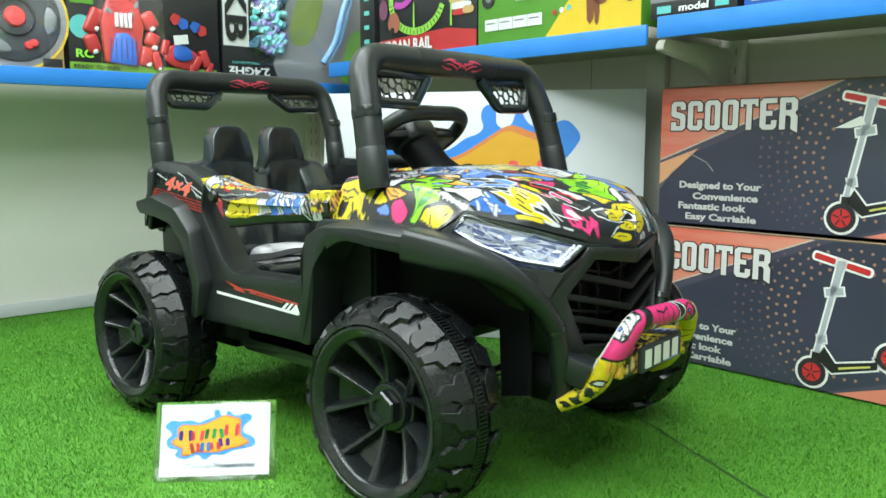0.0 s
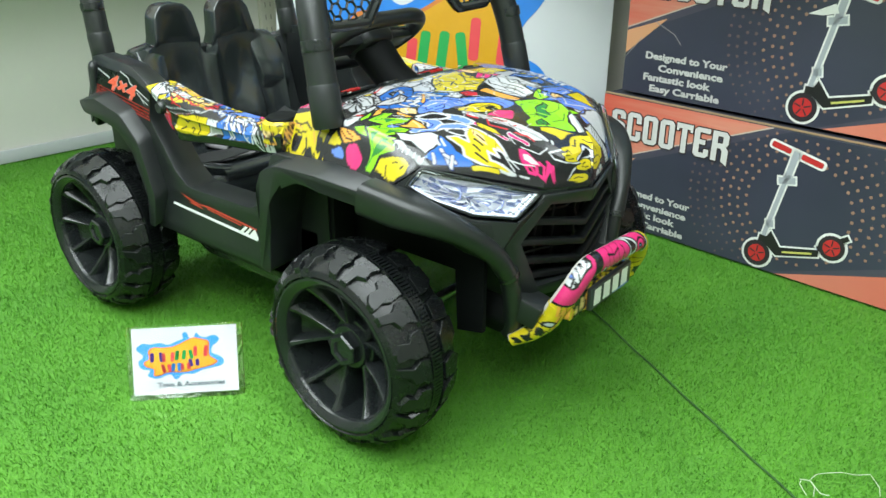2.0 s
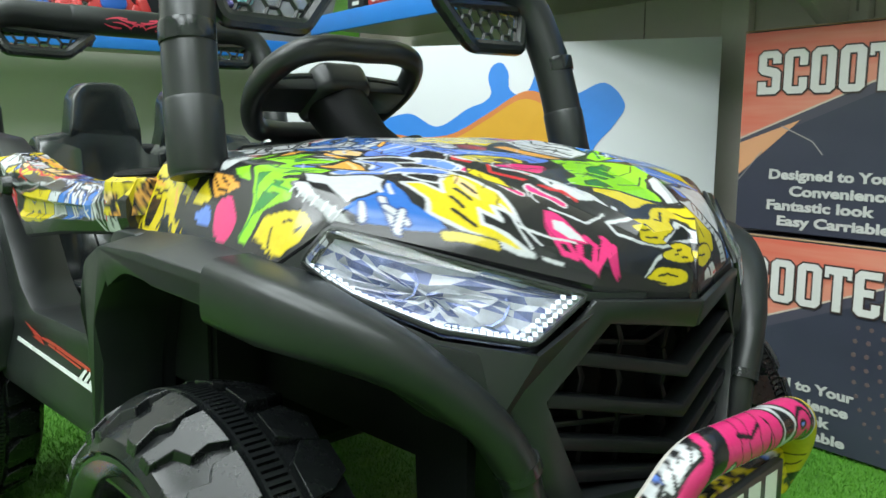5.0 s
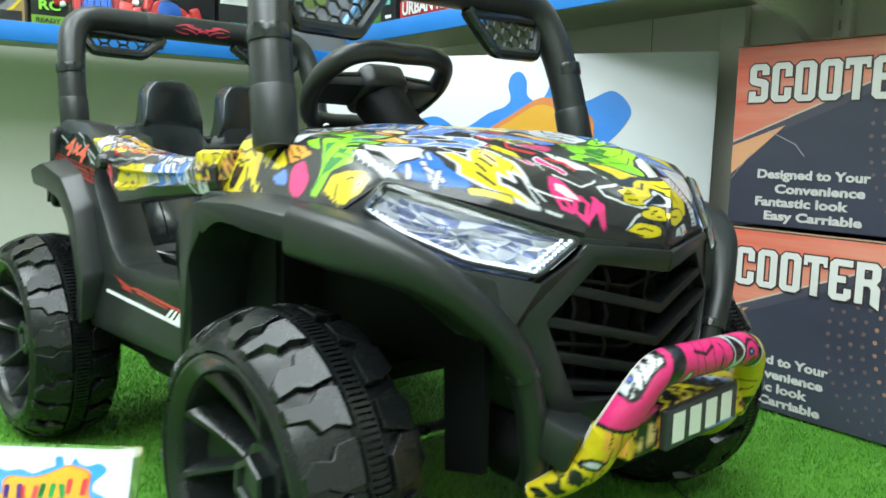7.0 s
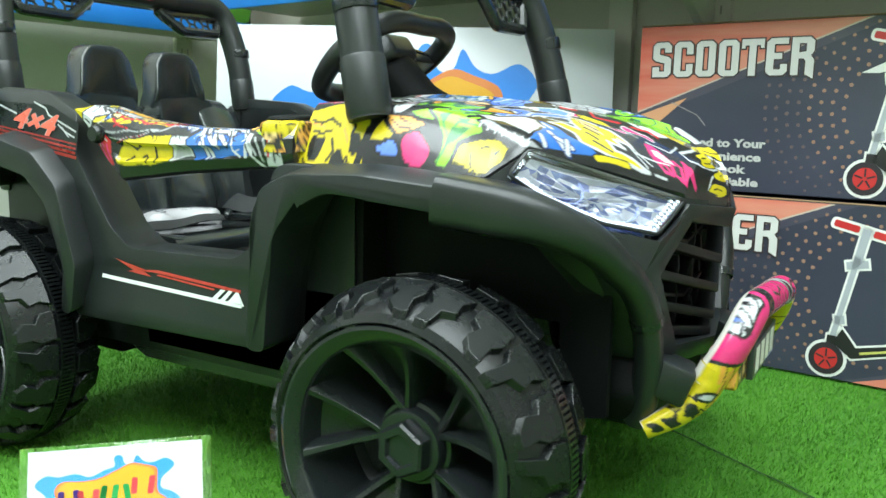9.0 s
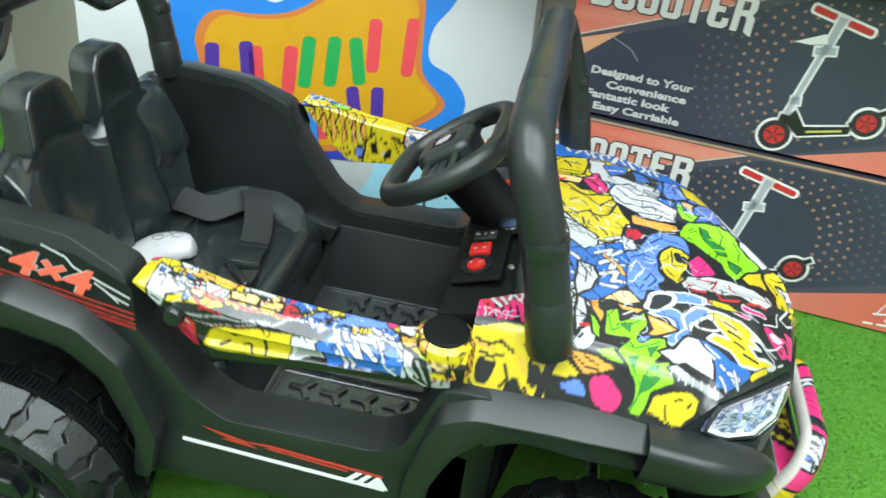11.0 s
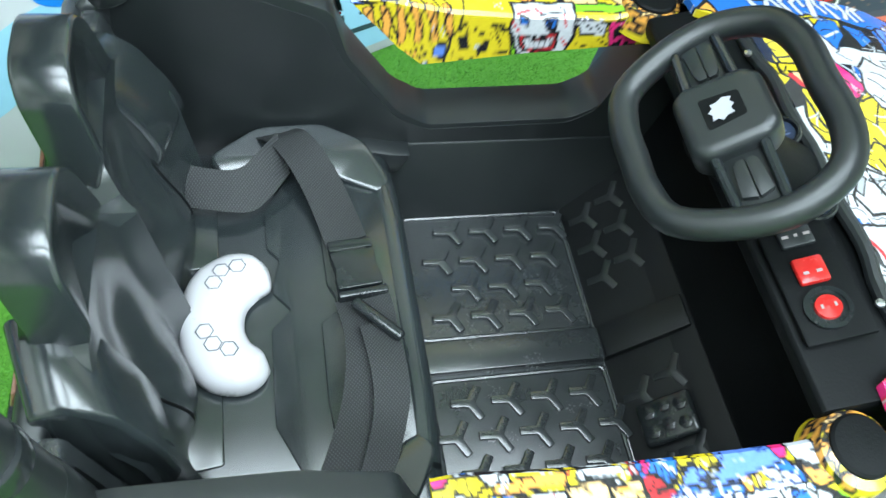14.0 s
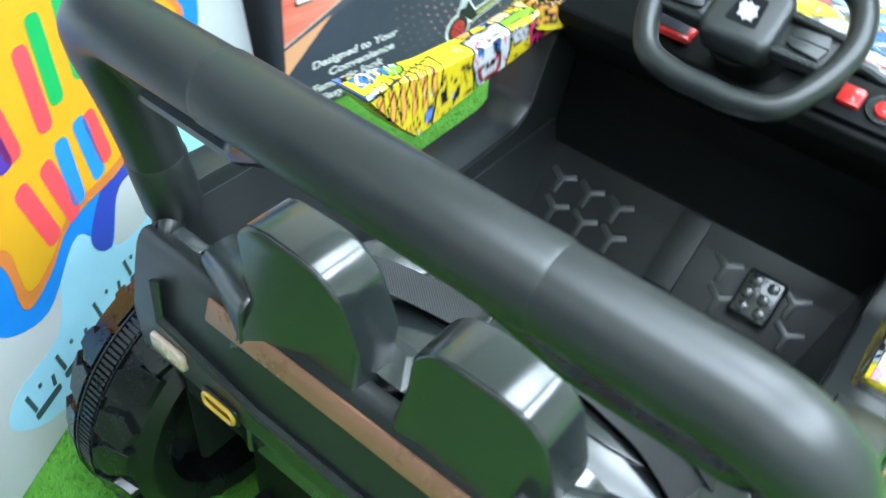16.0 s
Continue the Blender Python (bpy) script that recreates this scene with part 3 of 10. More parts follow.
def outlined(polys, grow):
    """The same shapes, a little larger, for the pale border round a picture."""
    out = []
    for poly in polys:
        c = Vector((sum(p[0] for p in poly) / len(poly), sum(p[1] for p in poly) / len(poly)))
        q = [Vector(p) for p in poly]
        n = len(q)
        area = sum(q[i].x * q[(i + 1) % n].y - q[(i + 1) % n].x * q[i].y for i in range(n))
        sgn = 1 if area > 0 else -1
        res = []
        for i in range(n):
            d1, d2 = (q[i] - q[i - 1]).normalized(), (q[(i + 1) % n] - q[i]).normalized()
            nrm = Vector((d1.y + d2.y, -d1.x - d2.x)) * sgn
            k = nrm.length or 1
            nrm = nrm / k * min(grow * 2 / max(k, 0.8), grow * 1.6)
            res.append(tuple(q[i] + nrm))
        out.append(res)
    return out


def scooter_picture(carton):
    """The printed kick scooter: pale outline, grey stem, red grips and wheels, black deck."""
    bar = [rounded2(stroke((0.488, 0.330), (0.619, 0.299), 0.016), 0.006)]
    stem = [stroke((0.552, 0.320), (0.539, 0.250), 0.0155), stroke((0.540, 0.262), (0.506, 0.090), 0.0105)]
    clamp = [stroke((0.520, 0.243), (0.560, 0.250), 0.016), stroke((0.508, 0.128), (0.526, 0.131), 0.017)]
    fork = [stroke((0.507, 0.095), (0.503, 0.045), 0.020)]
    deck = [[(0.508, 0.080), (0.545, 0.052), (0.645, 0.080), (0.645, 0.098), (0.552, 0.076), (0.524, 0.112)]]
    rear = [stroke((0.640, 0.100), (0.705, 0.146), 0.012)]
    w1, w2 = disc(0.498, 0.045, 0.036), disc(0.672, 0.112, 0.033)
    part("picture_outline", patch(outlined(bar + stem + clamp + fork + deck + rear + [w1, w2], 0.0042), 0.0006), ink("pale", (0.72, 0.72, 0.70)), carton, "pale outline of a printed scooter")
    part("picture_stem", patch(stem + clamp, 0.0012), ink("stem_grey", (0.36, 0.38, 0.42)), carton, "grey printed scooter stem")
    for grip in (stroke((0.490, 0.3295), (0.538, 0.318), 0.014), stroke((0.564, 0.312), (0.617, 0.2995), 0.014)):
        part("picture_grip", patch([rounded2(grip, 0.005)], 0.0013), ink("red", (0.48, 0.03, 0.03)), carton, "red printed grip")
    part("picture_deck", patch(fork + deck + rear, 0.0013), ink("deck_black", (0.02, 0.02, 0.02)), carton, "black printed deck")
    part("picture_stripe", patch([stroke((0.560, 0.066), (0.630, 0.084), 0.005)], 0.0018), ink("deck_yellow", (0.50, 0.48, 0.12)), carton, "yellow printed stripe")
    for cx, cy, r in ((0.498, 0.045, 0.034), (0.672, 0.112, 0.031)):
        part("picture_wheel", patch([disc(cx, cy, r)], 0.0016), ink("wheel_dark", (0.03, 0.025, 0.03)), carton, "dark printed wheel")
        part("picture_rim", patch([disc(cx, cy, r * 0.66)], 0.0021), ink("red", (0.48, 0.03, 0.03)), carton, "red printed wheel rim")
        gaps = [stroke((cx + 0.12 * r * math.cos(a), cy + 0.12 * r * math.sin(a)), (cx + 0.6 * r * math.cos(a), cy + 0.6 * r * math.sin(a)), 0.10 * r) for a in (0.3, 1.56, 2.8, 4.1, 5.3)]
        part("picture_spoke", patch(gaps, 0.0026), ink("wheel_dark", (0.03, 0.025, 0.03)), carton, "dark printed spoke gaps")["kind"] = "stuff"


def holed(outer, k, inner):
    """A shape with a hole, cut open from its corner k to the hole."""
    return outer[:k + 1] + inner + [inner[0]] + outer[k:]


# condensed slab letters in a unit box
SLAB = {
    "S": [(0, 0), (0.8, 0), (1, 0.1), (1, 0.5), (0.85, 0.58), (0.36, 0.65), (0.36, 0.84), (0.64, 0.84), (0.64, 0.71), (1, 0.71), (1, 0.9), (0.8, 1), (0.2, 1), (0, 0.9), (0, 0.55), (0.15, 0.47), (0.64, 0.40), (0.64, 0.16), (0.36, 0.16), (0.36, 0.29), (0, 0.29)],
    "C": [(0.2, 0), (0.8, 0), (1, 0.1), (1, 0.36), (0.66, 0.36), (0.66, 0.16), (0.36, 0.16), (0.36, 0.84), (0.66, 0.84), (0.66, 0.64), (1, 0.64), (1, 0.9), (0.8, 1), (0.2, 1), (0, 0.9), (0, 0.1)],
    "O": holed([(0, 0.1), (0.2, 0), (0.8, 0), (1, 0.1), (1, 0.9), (0.8, 1), (0.2, 1), (0, 0.9)], 0, [(0.35, 0.16), (0.35, 0.84), (0.65, 0.84), (0.65, 0.16)]),
    "T": [(0.33, 0), (0.67, 0), (0.67, 0.83), (0.87, 0.83), (0.87, 0.75), (1.04, 0.75), (1.04, 1), (-0.04, 1), (-0.04, 0.75), (0.13, 0.75), (0.13, 0.83), (0.33, 0.83)],
    "E": [(0.2, 0), (0.8, 0), (1, 0.1), (1, 0.30), (0.68, 0.30), (0.68, 0.16), (0.36, 0.16), (0.36, 0.44), (0.74, 0.44), (0.74, 0.60), (0.36, 0.60), (0.36, 0.84), (1, 0.84), (1, 1), (0.2, 1), (0, 0.9), (0, 0.1)],
    "R": holed([(0, 0), (0.34, 0), (0.34, 0.44), (0.56, 0.44), (0.66, 0.36), (0.66, 0.02), (1.04, -0.10), (1.04, 0.40), (0.88, 0.52), (1.02, 0.62), (1.02, 0.9), (0.82, 1), (0, 1)], 2, [(0.34, 0.60), (0.34, 0.84), (0.67, 0.84), (0.67, 0.62)]),
}


def carton(u, v, z, label, hook=False):
    t = thing("scooter_carton", label, "box", ROOM @ pose(u, v, z), "stacked scooter cartons")
    part("carton_body", box(0, CARTON_L, 0.001, CARTON_D, 0.001, CARTON_H, 0.004), CARTON_SIDE, t)
    part("printed_front", box(0.002, CARTON_L - 0.002, -0.0012, 0.0, 0.003, CARTON_H - 0.002, 0.0005, 1), CARTON, t, "dark printed carton front with orange sweeps")
    part("carton_edge", box(0.0, CARTON_L, 0.0, 0.012, CARTON_H, CARTON_H + 0.0025, 0.001), CARD_EDGE, t, "worn brown cardboard edge")
    # headline, with a dark shadow line round it
    for k, letter in enumerate("SCOOTER"):
        poly = [(0.034 + 0.0505 * k + 0.0435 * px, 0.2525 + 0.077 * py) for px, py in SLAB[letter]]
        part("headline_shadow", patch(outlined([poly], 0.0030), 0.0014), ink("line_dark", (0.05, 0.035, 0.035)), t, "dark outline of a headline letter")
        part("headline_letter", patch([poly], 0.0020), ink("headline_white", (0.58, 0.57, 0.56)), t, "white headline letter")
    for text, x0, x1, y in (("Designed to Your", 0.067, 0.300, 0.098), ("Convenience", 0.108, 0.292, 0.069), ("Fantastic look", 0.066, 0.262, 0.042), ("Easy Carriable", 0.088, 0.290, 0.014)):
        bm = lettering(text, 0.026, 0.0010)
        low = any(ch in text for ch in "gy")
        part("slogan_line", moved(fitted(bm, x0, x1, y - (0.005 if low else 0), y + 0.019), FACE @ pose(0, 0, 0.0016)), ink("white", (0.50, 0.50, 0.49)), t, "white slogan lettering")
    rng = random.Random(5)
    dots, faint = [], []
    for ring in range(8):
        rad = 0.122 + 0.021 * ring
        count = int(2 * math.pi * rad / 0.0235)
        for k in range(count):
            a = 2 * math.pi * (k + 0.5 * (ring % 2)) / count
            x, y = 0.575 + rad * math.cos(a) * 1.05, 0.185 + rad * math.sin(a)
            if not (0.012 < y < CARTON_H - 0.012) or abs(math.sin(a)) > 0.97 - 0.02 * ring and ring > 3:
                continue
            if y > 0.33 + 0.55 * (x - 0.42) or y < 0.02 + 0.33 * (x - 0.53):
                continue
            size = 0.0042 * (1 - 0.55 * abs(math.sin(a)) * ring / 8)
            (dots if ring < 4 else faint).append(disc(x, y, size, 8))
    part("dot_pattern", patch(dots, 0.0004), ink("dot", (0.30, 0.17, 0.12)), t, "rings of small copper printed dots")["kind"] = "stuff"
    part("dot_pattern", patch(faint, 0.0004), ink("dot_faint", (0.13, 0.09, 0.09)), t, "rings of faint printed dots")["kind"] = "stuff"
    scooter_picture(t)
    if hook:
        part("picture_hook", patch([[(0.473, 0.255), (0.530, 0.282), (0.540, 0.262), (0.505, 0.254)]], 0.0020), ink("pale", (0.72, 0.72, 0.70)), t, "pale printed kickstand")
    part("age_badge", patch([disc(0.925, 0.290, 0.043, 32)], 0.0006), ink("badge", (0.70, 0.30, 0.03)), t, "orange round age badge")
    part("age_text", moved(fitted(lettering("10+", 0.03, 0.0006), 0.902, 0.950, 0.278, 0.303), FACE @ pose(0, 0, 0.0012)), ink("pale", (0.72, 0.72, 0.70)), t, "pale age lettering")
    man = [disc(0.935, 0.112, 0.008, 10), stroke((0.935, 0.103), (0.927, 0.065), 0.014), stroke((0.925, 0.066), (0.914, 0.030), 0.008), stroke((0.931, 0.066), (0.925, 0.028), 0.008),
           stroke((0.928, 0.090), (0.904, 0.082), 0.005), stroke((0.880, 0.045), (0.915, 0.052), 0.005), stroke((0.900, 0.082), (0.886, 0.045), 0.003)]
    part("rider_icon", patch(man, 0.0006), ink("pale", (0.72, 0.72, 0.70)), t, "pale pictogram with a scooter")
    for small in (stroke((0.868, 0.016), (0.890, 0.018), 0.006), stroke((0.898, 0.019), (0.930, 0.022), 0.006), stroke((0.955, 0.075), (0.962, 0.105), 0.005)):
        part("small_print", patch([small], 0.0006), ink("pale", (0.72, 0.72, 0.70)), t, "pale bar of small print")
    # creases
    for line in ((stroke((0.085, 0.195), (0.145, 0.168), 0.002), stroke((0.145, 0.168), (0.165, 0.145), 0.002), stroke((0.0, 0.09), (0.05, 0.15), 0.0015)) if hook else ()):
        part("crease", patch([line], 0.0009), ink("crease", (0.30, 0.28, 0.28)), t, "pale scratch in the print")
    return t


carton(0.490, 0.888, 0.0, "dark printed scooter carton lying on the turf")
carton(0.524, 0.917, CARTON_H + 0.0065, "dark printed scooter carton with creases, stacked on another", True)

# ---- logo board leaning on the wall ----
BOARD = Matrix.Translation((-0.3386, 0.4162, 0.0)) @ Matrix(((0.8924, -0.0554, 0.4478, 0), (0.4512, 0.1095, -0.8857, 0), (0.0, 0.9924, 0.1229, 0), (0, 0, 0, 1)))


def on_board(polys, lift):
    bm = bmesh.new()
    for poly in polys:
        join(bm, flat(poly, Matrix.Identity(4), lift))
    return bm


def logo(t, scale=1.0, x0=0.0, y0=0.0, lift=0.0, simple=False, tall=None):
    """Colour splashes with one coloured blob for each letter; x and y in the large board's metres."""
    def tr(pts):
        return [(x0 + scale * x, y0 + (tall or scale) * y) for x, y in pts]
    step = 0.0006
    blue = smooth_loop([(0.22, 0.21), (0.30, 0.17), (0.40, 0.215), (0.45, 0.147), (0.51, 0.21), (0.60, 0.205), (0.66, 0.245), (0.75, 0.268), (0.83, 0.295), (0.852, 0.35), (0.815, 0.41),
                        (0.755, 0.45), (0.757, 0.52), (0.80, 0.575), (0.82, 0.62), (0.775, 0.665), (0.71, 0.64), (0.665, 0.655), (0.632, 0.700), (0.612, 0.655), (0.590, 0.640), (0.566, 0.655), (0.562, 0.690), (0.545, 0.712), (0.524, 0.705), (0.516, 0.678), (0.524, 0.645), (0.508, 0.625),
                        (0.47, 0.61), (0.40, 0.57), (0.33, 0.60), (0.25, 0.585), (0.19, 0.60), (0.135, 0.535), (0.19, 0.45), (0.15, 0.38), (0.17, 0.30), (0.24, 0.27)])
    orange = smooth_loop([(0.27, 0.205), (0.33, 0.21), (0.40, 0.24), (0.53, 0.232), (0.62, 0.26), (0.74, 0.295), (0.80, 0.345), (0.74, 0.42), (0.735, 0.52), (0.73, 0.60), (0.66, 0.635), (0.60, 0.648),
                          (0.52, 0.60), (0.44, 0.555), (0.36, 0.545), (0.27, 0.55), (0.23, 0.50), (0.235, 0.42), (0.19, 0.37), (0.21, 0.32), (0.27, 0.28)])
    yellow = [(0.5 + (x - 0.5) * 0.93, 0.42 + (y - 0.42) * 0.92) for x, y in orange]
    part("blue_splash", on_board([tr(blue)], lift), ink("splash_blue", (0.02, 0.18, 0.58)), t, "blue paint splash")
    if not simple:
        shade = smooth_loop([(0.75, 0.268), (0.66, 0.245), (0.60, 0.205), (0.51, 0.21), (0.45, 0.15), (0.42, 0.19), (0.50, 0.245), (0.60, 0.235), (0.68, 0.28)])
        part("blue_shade", on_board([tr(shade)], lift + step), ink("splash_navy", (0.03, 0.05, 0.36)), t, "dark blue splash rim")
    part("orange_splash", on_board([tr(orange)], lift + 2 * step), ink("splash_orange", (0.50, 0.16, 0.035)), t, "orange paint splash")
    part("yellow_splash", on_board([tr(yellow)], lift + 3 * step), ink("splash_yellow", (0.54, 0.28, 0.010)), t, "golden yellow paint splash")
    violet, red, green, blue2 = (0.07, 0.03, 0.25), (0.62, 0.06, 0.07), (0.02, 0.30, 0.07), (0.03, 0.20, 0.55)
    marks = (((0.300, 0.43), 0.075, 0.125, violet, 2), ((0.393, 0.425), 0.072, 0.125, red, 2), ((0.525, 0.445), 0.115, 0.12, green, 3), ((0.662, 0.48), 0.085, 0.14, red, 2),
             ((0.378, 0.290), 0.050, 0.105, red, 2), ((0.457, 0.300), 0.050, 0.100, blue2, 2), ((0.533, 0.305), 0.055, 0.090, red, 2), ((0.605, 0.345), 0.055, 0.095, violet, 2))
    for (cx, cy), w, h, colour, count in marks:
        rng = random.Random(int(cx * 1000))
        bars = []
        for k in range(count):
            x, lean = cx + w * (k / (count - 1) - 0.5), rng.uniform(-0.010, 0.010)
            bars.append(rounded2(stroke((x - lean, cy - h * rng.uniform(0.42, 0.5)), (x + lean, cy + h * rng.uniform(0.42, 0.5)), 0.030), 0.012))
        part("logo_mark", on_board([tr(bar) for bar in bars], lift + 4 * step), ink("mark_%d" % int(colour[0] * 1000), colour), t, "coloured bars of the logo")


board = thing("logo_board", "large white foam board with splash logo leaning on the wall", "sign board", BOARD)
part("board", box(0, 1.008, 0, 0.755, -0.010, 0.0, 0.001), FOAM_WHITE, board)
part("pale_splash", on_board([smooth_loop([(0.17, 0.09), (0.20, 0.125), (0.30, 0.13), (0.36, 0.21), (0.44, 0.20), (0.47, 0.135), (0.60, 0.13), (0.66, 0.24), (0.78, 0.275), (0.885, 0.25), (0.86, 0.20), (0.80, 0.17), (0.91, 0.10), (0.90, 0.03),
                                           (0.70, 0.02), (0.45, 0.025), (0.25, 0.03)])], 0.0003), ink("pale_blue", (0.28, 0.52, 0.66)), board, "pale blue paint splash")
part("pale_splash", on_board([smooth_loop([(0.03, 0.20), (0.10, 0.27), (0.20, 0.30), (0.22, 0.26), (0.12, 0.17), (0.04, 0.14)])], 0.0003), ink("pale_blue", (0.28, 0.52, 0.66)), board, "pale blue paint splash")
logo(board, lift=0.0010)
for x0, x1 in ((0.205, 0.262), (0.275, 0.345), (0.372, 0.44), (0.46, 0.50), (0.655, 0.74), (0.762, 0.885)):
    for bar in (rounded2([(x0, 0.062), (x1, 0.060), (x1, 0.071), (x0, 0.073)], 0.004), stroke((x0 + 0.006, 0.076), (x0 + 0.002, 0.108), 0.007), stroke((x1 - 0.008, 0.075), (x1 - 0.004, 0.092), 0.007), disc((x0 + x1) / 2, 0.100, 0.004, 8)):
        part("slogan_bar", on_board([bar], 0.0010), ink("script", (0.03, 0.06, 0.07)), board, "dark bar of slogan script")

# ---- small sign on the turf ----
CARD_BL, CARD_BR, CARD_T = Vector((0.394, -0.562, 0.0)), Vector((0.540, -0.409, 0.0)), Vector((-0.040, 0.032, 0.131))
cx_axis = (CARD_BR - CARD_BL).normalized()
cz_axis = cx_axis.cross(CARD_T).normalized()
cy_axis = cz_axis.cross(cx_axis)
CARD = Matrix.Translation(CARD_BL + Vector((0, 0, 0.001))) @ Matrix((cx_axis, cy_axis, cz_axis)).transposed().to_4x4()
CARD_W, CARD_HH = 0.2115, 0.139
sign = thing("table_sign", "clear acrylic sign holder with white logo card on the turf", "sign", CARD)
part("paper", box(0.009, CARD_W - 0.011, 0.009, CARD_HH - 0.005, -0.0006, 0.0006, 0), material("sign_paper", (0.35, 0.365, 0.37), 0.6, vary=0.06, scale=14), sign, "white printed card")
part("holder", box(0, CARD_W, 0, CARD_HH, 0.0014, 0.0034, 0.0008), CLEAR, sign, "clear acrylic front").visible_shadow = False
part("holder_back", box(0, CARD_W, 0, CARD_HH, -0.0036, -0.0016, 0.0008), CLEAR, sign, "clear acrylic back").visible_shadow = False
part("foot", prism([(0.0, 0.0), (0.0, 0.002), (-0.055, -0.016), (-0.055, -0.018)], 0.02, CARD_W - 0.02, "x", 0), CLEAR, sign, "clear acrylic foot").visible_shadow = False
logo(sign, 0.222, -0.0135, 0.0125, 0.0007, True, 0.156)
part("tagline", moved(fitted(lettering("Toys & Accessories", 0.012, 0.0004), 0.052, 0.176, 0.0195, 0.0315), pose(0, 0, 0.0011)), ink("script_grey", (0.06, 0.08, 0.10)), sign, "dark tagline lettering")

# ---- frayed threads at the seam ----
fray = thing("loose_thread", "pale frayed threads lying on the green turf seam", "thread")
for strand in ([(1.447, 0.023), (1.450, 0.040), (1.463, 0.057), (1.482, 0.073), (1.500, 0.081), (1.519, 0.097)], [(1.520, 0.096), (1.539, 0.071), (1.544, 0.051)], [(1.433, 0.012), (1.448, 0.018), (1.469, -0.003), (1.482, 0.0)], [(1.436, 0.010), (1.436, -0.001), (1.454, -0.021)], [(1.446, 0.020), (1.458, 0.006), (1.463, -0.016)]):
    part("strand", tube(rounded([(x, y, 0.0075 + 0.001 * (k % 2)) for k, (x, y) in enumerate(strand)], 0.004, 2), 0.0006, 5), ink("thread_white", (0.52, 0.58, 0.46)), fray)


# ---- ride-on car: front towards +x, its left towards +y, rear axle at x = 0 ----
car = thing("ride_on_car", "black plastic ride-on toy jeep with graffiti-print hood, standing on the turf", "toy car")
AXLE_F, R_TYRE, R_RIM = 0.783, 0.1765, 0.143
WHEEL_SIZE = Matrix.Diagonal((0.955, 1.0, 0.955, 1.0))


def mirrored(bm):
    for v in bm.verts:
        v.co.y = -v.co.y
    bmesh.ops.reverse_faces(bm, faces=bm.faces)
    return bm


def pair(name, make, mat, parent=None, label="", angle=32):
    """One part for each side; make() gives the right-hand one (y < 0)."""
    a = part(name, make(), mat, parent or car, label, angle=angle)
    b = part(name, mirrored(make()), mat, parent or car, label, angle=angle)
    return a, b


# wheels: outer face towards -y in their own frame, the hub's face at y = 0
def wheel(x, y, flip, turn):
    w = new("wheel")
    w.parent = car
    w.matrix_basis = pose(x, y, R_TYRE, 0, 0, 180 if flip else 0) @ pose(0, 0, 0, 0, turn, 0) @ WHEEL_SIZE
    return w


TREAD = ((-0.054, 0.149), (-0.050, 0.160), (-0.031, 0.1715), (-0.008, 0.1805), (0.004, 0.1835), (0.024, 0.183), (0.050, 0.180), (0.078, 0.170))


def tread_r(y):
    return float(np.interp(y, [k[0] for k in TREAD], [k[1] for k in TREAD]))


def tyre_mesh():
    """The carcass: side wall, sloping outer tread, a ridge, and the inner tread."""
    prof = [(R_RIM, -0.044), (R_RIM + 0.002, -0.050), (0.148, -0.053), (0.1575, -0.048), (0.1685, -0.030), (0.1770, -0.008), (0.1795, 0.0005), (0.1835, 0.002), (0.1868, 0.003), (0.1868, 0.0055), (0.1815, 0.006), (0.1810, 0.025), (0.184, 0.0255), (0.184, 0.0272), (0.1785, 0.029), (0.1760, 0.050), (0.166, 0.077),
            (0.150, 0.088), (R_RIM - 0.02, 0.085), (R_RIM - 0.02, 0.04)]
    return lathe(prof, 80, "y", True)


def lug_mesh(pts, lift):
    """A raised tread block: points of (turn in degrees, along the axle)."""
    bm = bmesh.new()
    low, high = [], []
    for a, yy in pts:
        th = radians(a)
        for ring, r in ((low, tread_r(yy) - 0.012), (high, tread_r(yy) + lift)):
            ring.append(bm.verts.new((math.cos(th) * r, yy, math.sin(th) * r)))
    c = sum((v.co for v in high), Vector()) / len(high)
    for v in high:
        v.co = v.co.lerp(c, 0.085)
    n = len(pts)
    bm.faces.new(high)
    for i in range(n):
        bm.faces.new((low[i], low[(i + 1) % n], high[(i + 1) % n], high[i]))
    bmesh.ops.recalc_face_normals(bm, faces=bm.faces)
    return bevelled(bm, 0.0009, 2, 20)


LUG_COUNT = 11
LUG_PITCH = 360 / LUG_COUNT
LUGS = (([(-7.3, 0.001), (-2.5, 0.001), (2.5, 0.001), (7.3, 0.001), (6.8, -0.019), (2.2, -0.026), (3.6, -0.040), (-1.2, -0.0505), (-7.2, -0.0505), (-6.2, -0.034), (-8.4, -0.022), (-7.6, -0.010)], 0.0052, 0.0),
        ([(-7.2, 0.001), (-2.5, 0.001), (2.5, 0.001), (7.2, 0.001), (8.0, -0.016), (4.4, -0.029), (6.6, -0.0515), (0.6, -0.0515), (-1.0, -0.035), (-6.2, -0.028), (-5.0, -0.014)], 0.0052, LUG_PITCH / 2),
        ([(-7, 0.030), (4, 0.030), (10, 0.048), (10, 0.078), (-1, 0.078), (-6, 0.054)], 0.0058, 5.0), ([(-5, 0.030), (5, 0.030), (8, 0.058), (3, 0.078), (-8, 0.070)], 0.0058, 5.0 + LUG_PITCH / 2))


